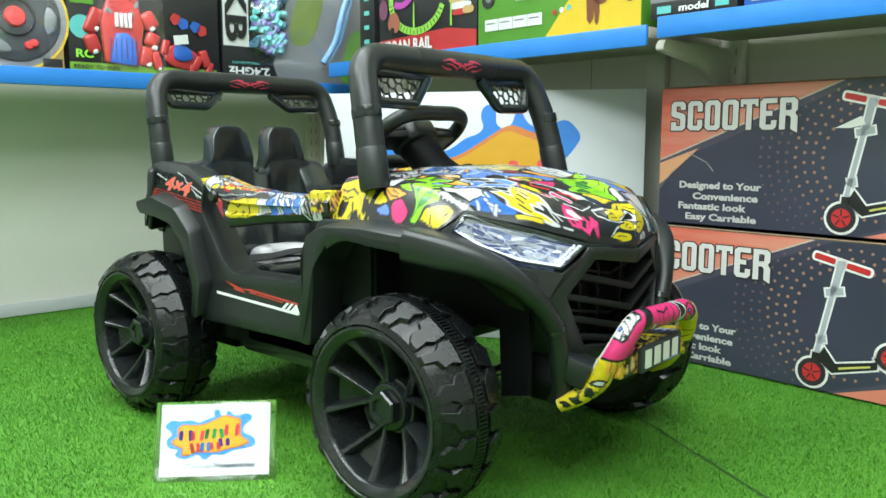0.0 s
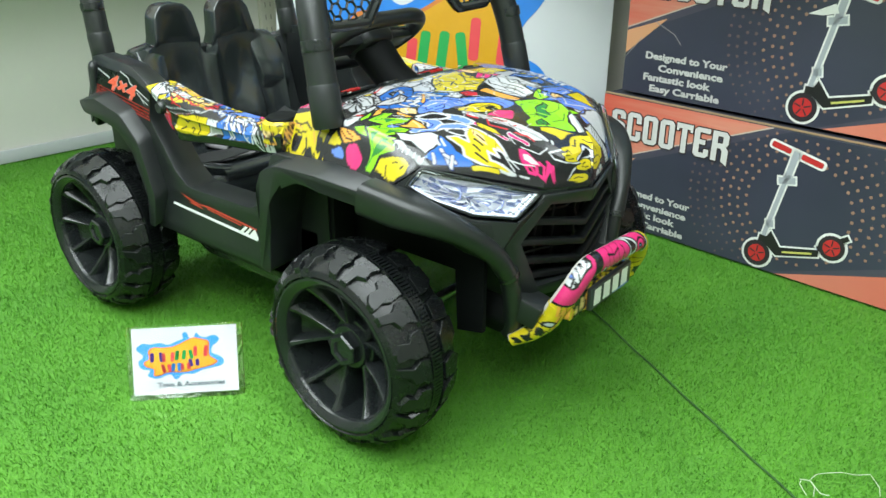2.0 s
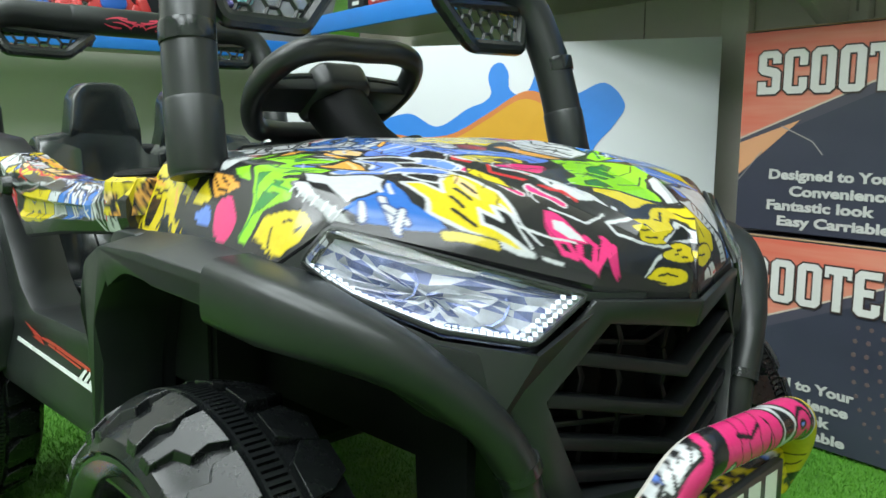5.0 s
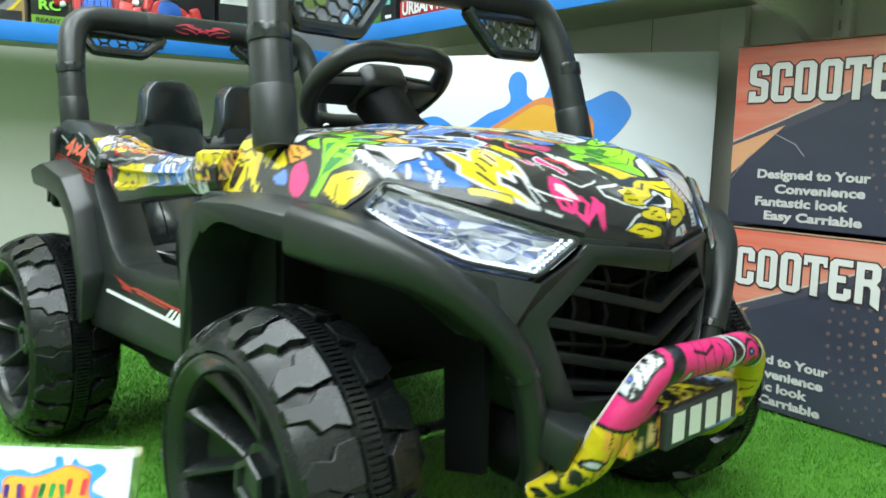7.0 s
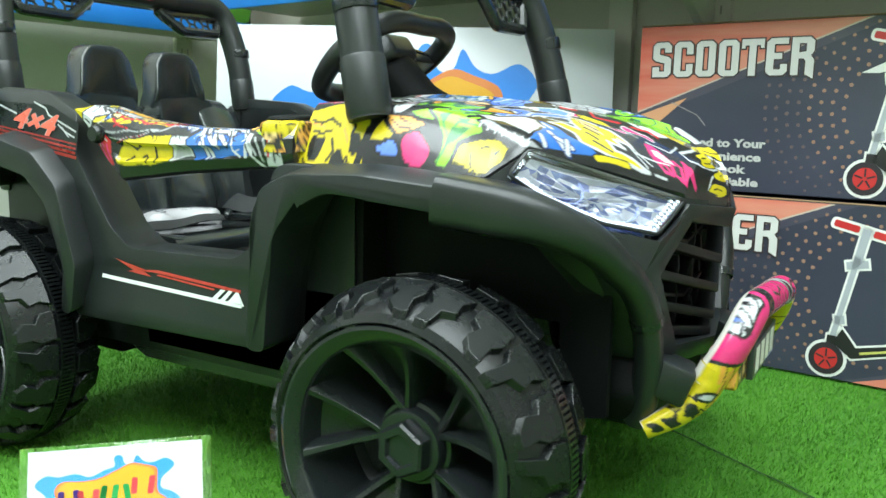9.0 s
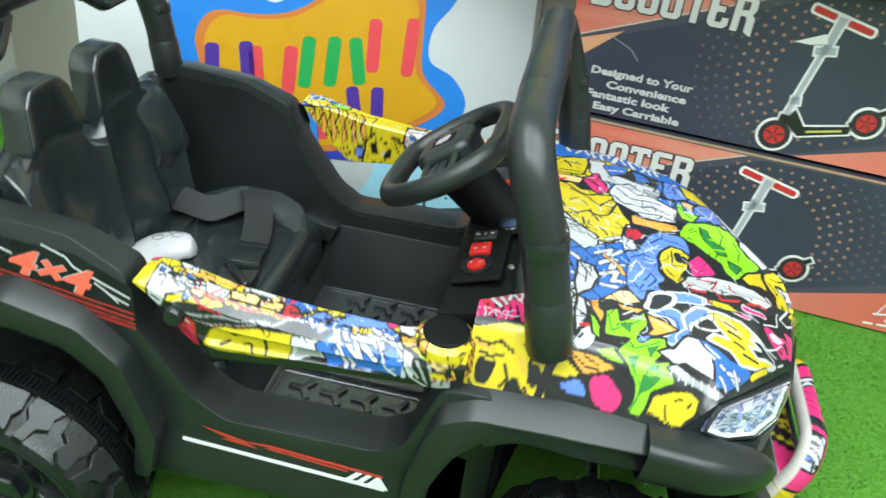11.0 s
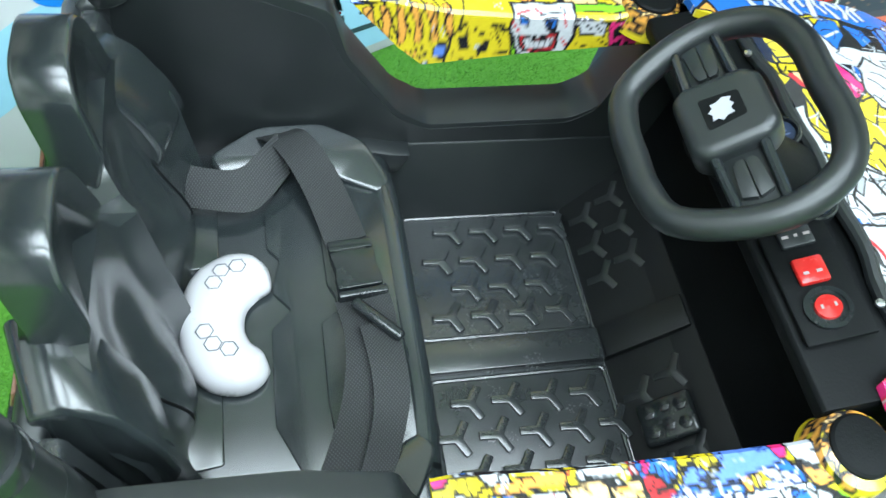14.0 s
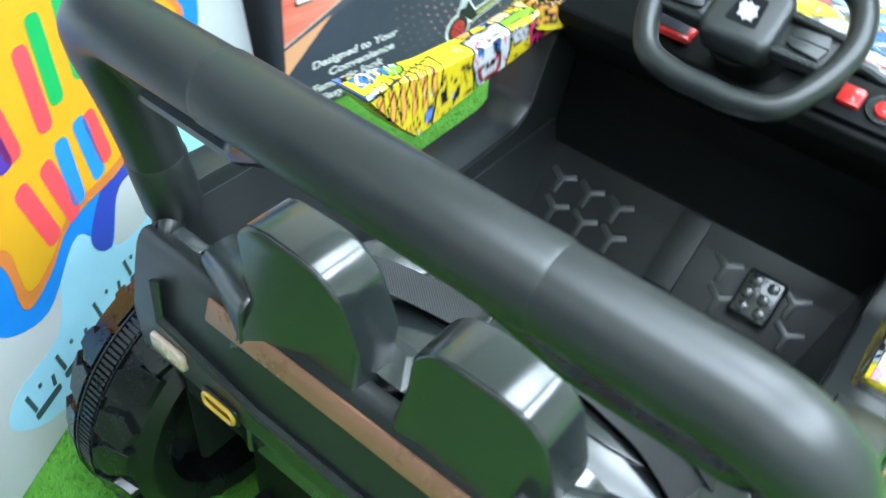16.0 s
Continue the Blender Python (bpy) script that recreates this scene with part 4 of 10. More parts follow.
def rib_band():
    """The ring of fine teeth round the tread."""
    bm = bmesh.new()
    n = 170
    for k in range(n):
        a0, a1 = 2 * math.pi * k / n, 2 * math.pi * (k + 0.58) / n
        lo, hi = 0.179, 0.1856
        vs = [bm.verts.new((math.cos(a) * r, yy, math.sin(a) * r)) for r in (lo, hi) for yy in (0.0058, 0.0252) for a in (a0, a1)]
        for f in ((4, 5, 7, 6), (0, 4, 6, 2), (1, 3, 7, 5), (0, 1, 5, 4), (2, 6, 7, 3)):
            bm.faces.new([vs[i] for i in f])
    return bm


def rim_mesh():
    return lathe([(R_RIM + 0.003, -0.046), (R_RIM + 0.001, -0.0515), (R_RIM - 0.003, -0.0525), (R_RIM - 0.016, -0.047), (R_RIM - 0.019, -0.043), (R_RIM - 0.020, -0.036), (R_RIM - 0.028, 0.034), (R_RIM - 0.036, 0.044), (0.060, 0.048), (0.030, 0.046), (0.0, 0.046)], 72, "y", False, False)


def spoke_mesh(spread):
    """One blade of a forked spoke: a narrow crown with long slopes, rising from the hub to the rim."""
    b = bmesh.new()
    a0, a1 = radians(spread * 0.10), radians(spread)
    rows = []
    for f in (0.0, 0.12, 0.35, 0.6, 0.85, 1.0):
        w = 0.0100 + 0.0040 * abs(f - 0.4) + (0.003 if f == 1.0 else 0)
        yy = -0.004 - 0.014 * f - 0.025 * f ** 2.0
        p0, p1 = Vector((math.cos(a0), 0, math.sin(a0))) * 0.038, Vector((math.cos(a1), 0, math.sin(a1))) * (R_RIM - 0.016)
        c = p0.lerp(p1, f)
        d = (p1 - p0).normalized()
        s = Vector((-d.z, 0, d.x))
        rows.append([b.verts.new(c + s * q * w + Vector((0, yo, 0))) for q, yo in ((-1.35, 0.044), (-0.80, yy + 0.016), (-0.36, yy + 0.0015), (-0.24, yy), (0.24, yy), (0.36, yy + 0.0015), (0.80, yy + 0.016), (1.35, 0.044))])
    for p, q in zip(rows, rows[1:]):
        for k in range(7):
            b.faces.new((p[k], p[k + 1], q[k + 1], q[k]))
    b.faces.new(rows[0])
    b.faces.new(rows[-1][::-1])
    return b


def web_mesh():
    """The sunk plate between the two blades of a fork."""
    rows = []
    for f in (0.0, 0.35, 0.7, 1.0):
        r = 0.040 + f * (R_RIM - 0.058)
        rows.append([(math.cos(radians(a)) * r, 0.014 - 0.004 * f - 0.020 * f ** 2.2, math.sin(radians(a)) * r) for a in (-18.0 * (0.2 + 0.8 * f), 0.0, 18.0 * (0.2 + 0.8 * f))])
    return sheet(rows, 0.003)


def hub_mesh():
    return lathe([(0.052, 0.044), (0.050, 0.010), (0.0475, 0.004), (0.0425, 0.003), (0.0415, -0.005), (0.0395, -0.009), (0.035, -0.010), (0.0, -0.010)], 40, "y", False, True)


def cap_mesh():
    """The six-sided cap over the axle, with a recessed face."""
    hexa = lambda r: [(r * math.cos(radians(60 * k + 10)), r * math.sin(radians(60 * k + 10))) for k in range(6)]
    bm = bmesh.new()
    rings = [[bm.verts.new((x, y, z)) for x, z in hexa(r)] for r, y in ((0.0335, 0.000), (0.0320, -0.024), (0.0290, -0.027), (0.0205, -0.027), (0.0185, -0.0225))]
    for p, q in zip(rings, rings[1:]):
        for k in range(6):
            bm.faces.new((p[k], p[(k + 1) % 6], q[(k + 1) % 6], q[k]))
    bm.faces.new(rings[-1])
    bm.faces.new(rings[0])
    return bm


protos = {}
for wx, wy, flip, turn in ((AXLE_F, -0.354, False, 42), (0.0, -0.354, False, 20), (AXLE_F, 0.354, True, 20), (0.0, 0.354, True, 50)):
    w = wheel(wx, wy, flip, turn)
    if not protos:
        protos["tyre"] = part("tyre", tyre_mesh(), TYRE, w, "black moulded tyre with chunky lugs", angle=28)
        protos["tyre_rib"] = part("tyre_rib", rib_band(), TYRE, w, "ring of fine teeth", angle=20)
        protos["rim"] = part("rim", rim_mesh(), BLACK_SATIN, w, "deep black rim")
        protos["hub"] = part("hub", hub_mesh(), BLACK_SATIN, w, "black hub")
        protos["hub_cap"] = part("hub_cap", cap_mesh(), BLACK_SATIN, w, "six-sided black cap")
        for key, (pts, lift, off) in zip(("lug1", "lug2", "lug3", "lug4"), LUGS):
            protos[key] = part("tread_lug", lug_mesh(pts, lift), TYRE, w, "raised tread block", pose(0, 0, 0, 0, off, 0), angle=18)
        protos["sp1"] = part("spoke", spoke_mesh(18), BLACK_SATIN, w)
        protos["sp2"] = part("spoke", spoke_mesh(-18), BLACK_SATIN, w)
        protos["web"] = part("spoke_web", web_mesh(), BLACK_SATIN, w)
        mine = {k: protos[k] for k in protos}
    else:
        mine = {k: again(o, o.matrix_basis.copy()) for k, o in protos.items()}
        for o in mine.values():
            o.parent = w
    for key, (pts, lift, off) in zip(("lug1", "lug2", "lug3", "lug4"), LUGS):
        for k in range(1, LUG_COUNT):
            o = again(mine[key], pose(0, 0, 0, 0, off + LUG_PITCH * k, 0))
            o.parent = w
    for k in range(1, 5):
        for s in ("sp1", "sp2", "web"):
            o = again(mine[s], pose(0, 0, 0, 0, 72 * k, 0))
            o.parent = w

for ax in (0.0, AXLE_F):
    part("axle", tube([(ax, -0.30, R_TYRE), (ax, 0.30, R_TYRE)], 0.010), STEEL, car, "steel axle")

# side shells: rear quarter, sill and door opening in one moulding
def side_shell():
    poly = rounded2([(-0.115, 0.40), (-0.10, 0.545), (-0.03, 0.553), (0.09, 0.545), (0.165, 0.515), (0.185, 0.45), (0.252, 0.358), (0.292, 0.333), (0.487, 0.338), (0.520, 0.358), (0.556, 0.455),
                     (0.575, 0.462), (0.62, 0.462), (0.578, 0.385), (0.556, 0.32), (0.548, 0.232), (0.178, 0.226), (0.196, 0.31), (0.158, 0.415), (0.11, 0.455), (0.02, 0.470), (-0.05, 0.46)], 0.012)
    def bulge(co):
        # the lower sill stands out, the top leans in
        y = co.y
        if y < -0.28:
            y += 0.028 * max(0, (co.z - 0.46)) / 0.09 - 0.010 * max(0, min(1, (0.30 - co.z) / 0.05))
        return co.x, y, co.z
    bm = prism(poly, -0.316, -0.252, "y", 0.006, 2)
    for level in (0.25, 0.30, 0.46, 0.505):
        bmesh.ops.bisect_plane(bm, geom=bm.verts[:] + bm.edges[:] + bm.faces[:], plane_co=(0, 0, level), plane_no=(0, 0, 1))
    for v in bm.verts:
        v.co = Vector(bulge(v.co))
        v.co.x += 0.055 * max(0.0, min(1.0, (-0.02 - v.co.x) / 0.08)) * max(0.0, min(1.0, (-v.co.y - 0.215) / 0.10))
    return bm


pair("side_shell", side_shell, BLACK, None, "black moulded body side with the door opening")


def rear_flare():
    outer = [(-0.036, 0.476), (0.03, 0.490), (0.125, 0.470), (0.178, 0.425), (0.214, 0.315), (0.200, 0.245)]
    inner = [(0.178, 0.245), (0.186, 0.31), (0.150, 0.400), (0.105, 0.436), (0.04, 0.448), (-0.022, 0.452)]
    def lean(co):
        f = max(0, min(1, (-0.30 - co.y) / 0.045))
        return co.x, co.y, co.z - 0.012 * f
    return prism(rounded2(outer + inner, 0.01), -0.348, -0.300, "y", 0.006, 2, lean)


pair("rear_flare", rear_flare, BLACK, None, "black wheel-arch flare")


def front_fender():
    top = [(0.558, 0.448), (0.60, 0.468), (0.70, 0.472), (0.80, 0.466), (0.850, 0.458)]
    low = [(0.850, 0.412), (0.80, 0.425), (0.70, 0.447), (0.655, 0.449), (0.622, 0.434), (0.582, 0.388), (0.560, 0.32), (0.552, 0.235), (0.522, 0.235), (0.528, 0.32), (0.545, 0.40)]
    def lean(co):
        f = max(0, min(1, (-0.295 - co.y) / 0.05))
        drop = 0.016 * f if co.z > 0.43 else 0.004 * f
        tuck = max(0.0, (co.x - 0.765) / 0.085)
        return co.x, co.y + (0.012 * f if co.z < 0.35 else 0) + 0.034 * tuck * f, co.z - drop - 0.008 * tuck * f
    return prism(rounded2(top + low, 0.012), -0.345, -0.270, "y", 0.007, 2, lean)


pair("front_fender", front_fender, BLACK, None, "black front wheel-arch fender")


def fender_nose():
    """From the fender's front a box-shaped horn runs forward and thins into the round guard bar."""
    path = rounded([(0.790, -0.308, 0.434), (0.884, -0.304, 0.424), (0.935, -0.262, 0.398), (0.968, -0.205, 0.345), (0.975, -0.175, 0.298)], 0.03, 5)
    n = len(path)
    rows = []
    for i, p in enumerate(path):
        f = min(1.0, i / (n - 1) * 1.3)
        d = (path[min(i + 1, n - 1)] - path[max(i - 1, 0)]).normalized()
        side = Vector((0, 0, 1)).cross(d).normalized()
        up = d.cross(side)
        sharp = 0.45 + 0.55 * f
        half, tall = 0.034 - 0.0165 * f, 0.028 - 0.0105 * f
        ring = []
        for k in range(29):
            a = 2 * math.pi * (k % 28) / 28
            c, q = math.cos(a), math.sin(a)
            ring.append(p + side * half * math.copysign(abs(c) ** sharp, c) + up * tall * math.copysign(abs(q) ** sharp, q))
        rows.append(ring)
    bm = sheet(rows, 0)
    bmesh.ops.remove_doubles(bm, verts=bm.verts, dist=0.00005)
    bmesh.ops.recalc_face_normals(bm, faces=bm.faces)
    return bm


pair("fender_horn", fender_nose, BLACK, None, "black rounded fender horn")


def guard_bar():
    path = rounded([(0.972, -0.180, 0.310), (0.975, -0.165, 0.262), (0.968, -0.150, 0.200), (0.955, -0.140, 0.175)], 0.02, 4)
    return tube(path, 0.0165, 14)


pair("guard_bar", guard_bar, BLACK, None, "black lower guard bar")


def guard_ring():
    return tube([(0.9722, -0.1795, 0.308), (0.9735, -0.1755, 0.299)], 0.0195, 18)


pair("guard_ring", guard_ring, BLACK_SATIN, None, "black collar on the guard bar")


def front_well():
    return prism([(0.637, 0.16), (0.637, 0.45), (0.86, 0.45), (0.90, 0.40), (0.940, 0.33), (0.940, 0.190), (0.886, 0.178), (0.880, 0.292), (0.66, 0.292)], -0.20, -0.19, "y", 0)


pair("inner_arch", front_well, BLACK_SHADED_MATT, None, "black inner wheel arch")

# hood: station, half width, height at the edge, at the shoulder, in the middle
HOOD = ((0.575, 0.297, 0.458, 0.530, 0.545), (0.66, 0.300, 0.460, 0.535, 0.550), (0.74, 0.300, 0.460, 0.530, 0.546), (0.80, 0.298, 0.459, 0.520, 0.537), (0.828, 0.295, 0.458, 0.513, 0.533),
        (0.865, 0.272, 0.488, 0.506, 0.526), (0.93, 0.190, 0.464, 0.484, 0.508), (0.988, 0.110, 0.439, 0.454, 0.478), (1.006, 0.045, 0.427, 0.438, 0.455), (1.015, 0.010, 0.424, 0.428, 0.436))


def hood_at(x):
    return [float(np.interp(x, [k[0] for k in HOOD], [k[i] for k in HOOD])) for i in (1, 2, 3, 4)]


def hood_z(x, s):
    """Height of the hood at station x, s from -1 to 1 across it."""
    w, e, sh, c = hood_at(x)
    t = abs(s)
    ridge = min(1.0, max(0.0, (x - 0.70) / 0.12))
    if t > 0.86:
        g = (t - 0.86) / 0.14
        return sh + (e - sh) * g ** 1.6
    if t > 0.46:
        return c - 0.005 + (sh - c + 0.005) * ((t - 0.46) / 0.40) ** 1.3
    if t > 0.38:
        return c + 0.004 * ridge - (0.005 + 0.004 * ridge) * (t - 0.38) / 0.08
    if t > 0.26:
        return c - 0.004 * ridge + 0.008 * ridge * (t - 0.26) / 0.12
    return c - 0.004 * ridge


def hood_mesh():
    """A fine skin with a turned-down rim; also the canvas place of each of its points."""
    rows, where = [], []
    xs = sorted([0.625 + 0.390 * k / 300 for k in range(301)] + [0.6256 + 0.0013 * k / 2 for k in range(86)] + [0.9804 + 0.0013 * k / 3 for k in range(80)] + [0.828, 0.865])
    ss = [-1 + 2 * k / 440 for k in range(441)]
    for i, x in enumerate([xs[0]] + xs + [xs[-1]]):
        drop = 0.010 if i in (0, len(xs) + 1) else 0.0
        w = hood_at(x)[0]
        z = [hood_z(x, s) - drop for s in ss]
        arc = np.concatenate([[0], np.cumsum(np.hypot(np.diff(z), w * 2 / 440))])
        arc -= arc[220]
        back = 0.047 * max(0.0, 1 - (x - 0.625) / 0.055)
        row = [(x - back * max(0.0, min(1.0, (abs(s) - 0.69) / 0.09)), w * s, q) for s, q in zip(ss, z)]
        rows.append([(row[0][0], -w + 0.004, z[0] - 0.010)] + row + [(row[-1][0], w - 0.004, z[-1] - 0.010)])
        where += [(row[0][0], arc[0])] + [(r[0], q) for r, q in zip(row, arc)] + [(row[-1][0], arc[-1])]
    return sheet(rows, 0), np.array(where)


def hood_print(where):
    rng = random.Random(11)
    p = Painter(where[:, 0], where[:, 1], "k")
    p.filler(0.57, 0.86, 0.10, 0.36, 60, rng, 0.026)
    p.filler(0.84, 0.97, 0.10, 0.26, 16, rng, 0.024)
    p.fill([(0.62, 0.20), (0.72, 0.225), (0.82, 0.21), (0.86, 0.24), (0.80, 0.30), (0.66, 0.31), (0.60, 0.28)], "b", 0.002)
    p.scrawl(0.73, 0.25, 0.17, 0.05, "w", rng, "n", 11, 0.006)
    p.scrawl(0.86, 0.20, 0.08, 0.05, "w", rng, "k", 7, 0.004)
    # white and blue field under the shards behind the post
    p.fill([(0.61, 0.05), (0.70, 0.06), (0.75, 0.02), (0.76, -0.10), (0.72, -0.17), (0.61, -0.16)], "w", 0.001)
    for _ in range(14):
        p.scrawl(rng.uniform(0.63, 0.75), rng.uniform(-0.15, 0.04), 0.035, 0.022, rng.choice("kkbe"), rng, None, 4, 0.0026, rng.uniform(-0.5, 1.2))
    # white feathers beside the windscreen post
    for k in range(15):
        a = -2.4 + 0.32 * k
        r = 0.046 + 0.008 * (k % 3)
        u, v = math.cos(a), math.sin(a)
        p.fill([(0.652, -0.196), (0.652 + r * u - 0.009 * v, -0.196 + 0.7 * r * v + 0.007 * u), (0.652 + 1.25 * r * u, -0.196 + 0.86 * r * v), (0.652 + r * u + 0.009 * v, -0.196 + 0.7 * r * v - 0.007 * u)], "w", 0.0016, "k", False)
    p.ticks(0.652, -0.196, 0.03, 0.03, "e", rng, 14, 0.002, 0.02)
    # far side, flower, zigzag and blades, from the windscreen forward
    p.fill([(0.638, 0.078), (0.664, 0.094), (0.682, 0.079), (0.715, 0.089), (0.729, 0.071), (0.725, 0.036), (0.727, 0), (0.722, -0.033), (0.703, -0.035), (0.682, -0.014), (0.661, 0.007), (0.636, 0.019), (0.631, 0.041)], "y", 0.0018, "k", False)
    p.stroke([(0.633, 0.045), (0.641, 0.032), (0.658, 0.022), (0.661, 0.007)], 0.0026, "k")
    p.stroke([(0.649, 0.079), (0.659, 0.052), (0.68, 0.049), (0.693, 0.042)], 0.0026, "k")
    p.stroke([(0.694, 0.047), (0.706, 0.065), (0.725, 0.077), (0.729, 0.062), (0.709, 0.041)], 0.0026, "k")
    p.stroke([(0.666, 0.004), (0.687, 0.001), (0.709, 0.004), (0.722, -0.006)], 0.0026, "k")
    p.stroke([(0.673, 0.073), (0.684, 0.061), (0.704, 0.067)], 0.0026, "k")
    p.fill([(0.63, 0.006), (0.642, -0), (0.644, -0.019), (0.627, -0.046), (0.628, -0.02)], "y", 0.0018, "k", False)
    p.fill([(0.651, -0.027), (0.667, -0.039), (0.691, -0.048), (0.691, -0.062), (0.669, -0.075), (0.643, -0.074), (0.636, -0.049)], "w", 0.0018, "k", False)
    p.fill([(0.65, -0.021), (0.657, -0.03), (0.646, -0.052), (0.641, -0.043)], "e", 0.001, "k", False)
    p.fill([(0.626, -0.084), (0.653, -0.086), (0.656, -0.122), (0.662, -0.152), (0.646, -0.143), (0.629, -0.126), (0.624, -0.106)], "w", 0.0018, "k", False)
    p.fill([(0.653, -0.083), (0.686, -0.072), (0.698, -0.053), (0.705, -0.06), (0.695, -0.09), (0.671, -0.108), (0.667, -0.127), (0.695, -0.138), (0.696, -0.162), (0.68, -0.163), (0.662, -0.152), (0.656, -0.128), (0.656, -0.104)], "b", 0.0018, "k", False)
    p.fill([(0.674, -0.119), (0.697, -0.107), (0.707, -0.119), (0.701, -0.134), (0.683, -0.133)], "w", 0.0012, "k", False)
    p.stroke([(0.678, -0.1), (0.695, -0.088)], 0.004, "w")
    p.stroke([(0.677, -0.145), (0.696, -0.146)], 0.004, "w")
    p.stroke([(0.626, -0.102), (0.635, -0.123), (0.638, -0.137)], 0.004, "r")
    p.fill([(0.63, -0.144), (0.639, -0.139), (0.643, -0.147), (0.636, -0.157), (0.629, -0.156)], "y", 0.0012, "k", False)
    p.fill([(0.63, -0.161), (0.651, -0.157), (0.671, -0.172), (0.686, -0.189), (0.678, -0.207), (0.658, -0.195), (0.635, -0.181)], "w", 0.0018, "k", False)
    p.stroke([(0.636, -0.167), (0.658, -0.173), (0.678, -0.188)], 0.0022, "k")
    p.stroke([(0.639, -0.177), (0.66, -0.187)], 0.0022, "k")
    p.stroke([(0.661, -0.163), (0.671, -0.171), (0.688, -0.177)], 0.0022, "k")
    p.fill([(0.634, 0.176), (0.647, 0.197), (0.687, 0.216), (0.688, 0.171), (0.68, 0.137), (0.662, 0.134), (0.641, 0.136)], "y", 0.0018, "k", False)
    p.stroke([(0.64, 0.146), (0.657, 0.147), (0.678, 0.145)], 0.003, "k")
    p.stroke([(0.651, 0.185), (0.663, 0.16)], 0.003, "k")
    p.fill([(0.64, 0.121), (0.657, 0.116), (0.684, 0.119), (0.677, 0.098), (0.655, 0.094), (0.643, 0.095)], "c", 0.0018, "k", False)
    p.stroke([(0.639, 0.114), (0.648, 0.096), (0.655, 0.102)], 0.006, "r")
    p.fill([(0.689, 0.212), (0.715, 0.217), (0.721, 0.167), (0.76, 0.165), (0.797, 0.164), (0.785, 0.118), (0.75, 0.127), (0.706, 0.134), (0.692, 0.159)], "w", 0.0018, "k", False)
    p.fill([(0.713, 0.199), (0.734, 0.222), (0.754, 0.217), (0.748, 0.186), (0.724, 0.16)], "b", 0.001, "k", False)
    p.fill([(0.76, 0.211), (0.786, 0.207), (0.791, 0.183), (0.766, 0.17)], "b", 0.001, "k", False)
    p.stroke([(0.722, 0.184), (0.744, 0.195)], 0.004, "w")
    p.fill([(0.682, 0.117), (0.704, 0.157), (0.715, 0.113), (0.726, 0.093), (0.704, 0.076), (0.69, 0.093)], "p", 0.0018)
    p.stroke([(0.692, 0.12), (0.708, 0.098)], 0.003, "k")
    p.stroke([(0.712, 0.139), (0.722, 0.105)], 0.003, "w")
    p.fill([(0.642, 0.091), (0.659, 0.084), (0.691, 0.065), (0.728, 0.094), (0.735, 0.07), (0.741, 0.04), (0.755, 0.016), (0.747, 0.002), (0.742, -0.034), (0.723, -0.059), (0.707, -0.053), (0.691, -0.033), (0.662, -0.005), (0.646, 0.043)], "y", 0.0018)
    p.stroke([(0.646, 0.043), (0.662, 0.013), (0.679, 0.001)], 0.003, "k")
    p.stroke([(0.665, 0.072), (0.693, 0.057), (0.71, 0.038), (0.729, 0.074), (0.735, 0.06), (0.722, 0.02), (0.709, 0.009)], 0.003, "k")
    p.stroke([(0.707, 0.072), (0.728, 0.084)], 0.003, "k")
    p.stroke([(0.71, -0.023), (0.722, -0.038)], 0.003, "k")
    p.stroke([(0.686, -0.006), (0.691, -0.023)], 0.003, "k")
    p.stroke([(0.696, 0.02), (0.71, -0.007)], 0.003, "k")
    p.stroke([(0.662, -0.005), (0.693, 0.015), (0.714, 0.006)], 0.003, "k")
    p.fill([(0.722, 0.091), (0.732, 0.128), (0.753, 0.149), (0.785, 0.118), (0.803, 0.107), (0.826, 0.097), (0.826, 0.066), (0.803, 0.053), (0.774, 0.047), (0.752, 0.057), (0.73, 0.067)], "w", 0.0018, "k", False)
    p.stroke([(0.729, 0.084), (0.746, 0.069), (0.785, 0.084), (0.816, 0.083)], 0.0026, "k")
    p.stroke([(0.734, 0.107), (0.751, 0.091), (0.802, 0.099)], 0.0026, "k")
    p.stroke([(0.759, 0.051), (0.793, 0.07), (0.819, 0.068)], 0.0026, "k")
    p.stroke([(0.744, 0.117), (0.767, 0.106), (0.793, 0.114)], 0.0026, "k")
    p.stroke([(0.737, 0.095), (0.767, 0.085), (0.811, 0.089)], 0.003, "e")
    p.fill([(0.778, 0.148), (0.806, 0.153), (0.793, 0.111), (0.781, 0.11)], "e", 0.001, "k", False)
    p.fill([(0.755, 0.041), (0.784, 0.046), (0.824, 0.057), (0.828, 0.041), (0.8, 0.024), (0.758, 0.017)], "o", 0.0018, "k", False)
    p.fill([(0.747, -0.005), (0.763, 0.007), (0.776, -0.006), (0.763, -0.033), (0.748, -0.029)], "r", 0.0018, "k", False)
    p.fill([(0.813, 0.212), (0.838, 0.215), (0.853, 0.188), (0.839, 0.156), (0.812, 0.145)], "s", 0.0018)
    p.stroke([(0.824, 0.208), (0.831, 0.172)], 0.003, "n")
    p.stroke([(0.837, 0.201), (0.842, 0.175)], 0.003, "w")
    p.fill([(0.84, 0.233), (0.856, 0.231), (0.897, 0.209), (0.882, 0.17), (0.849, 0.182)], "y", 0.0018, "k", False)
    p.fill([(0.858, 0.148), (0.898, 0.208), (0.922, 0.181), (0.894, 0.12), (0.866, 0.101)], "s", 0.0018)
    p.stroke([(0.865, 0.146), (0.882, 0.127), (0.9, 0.201)], 0.003, "w")
    p.stroke([(0.897, 0.173), (0.911, 0.163)], 0.003, "w")
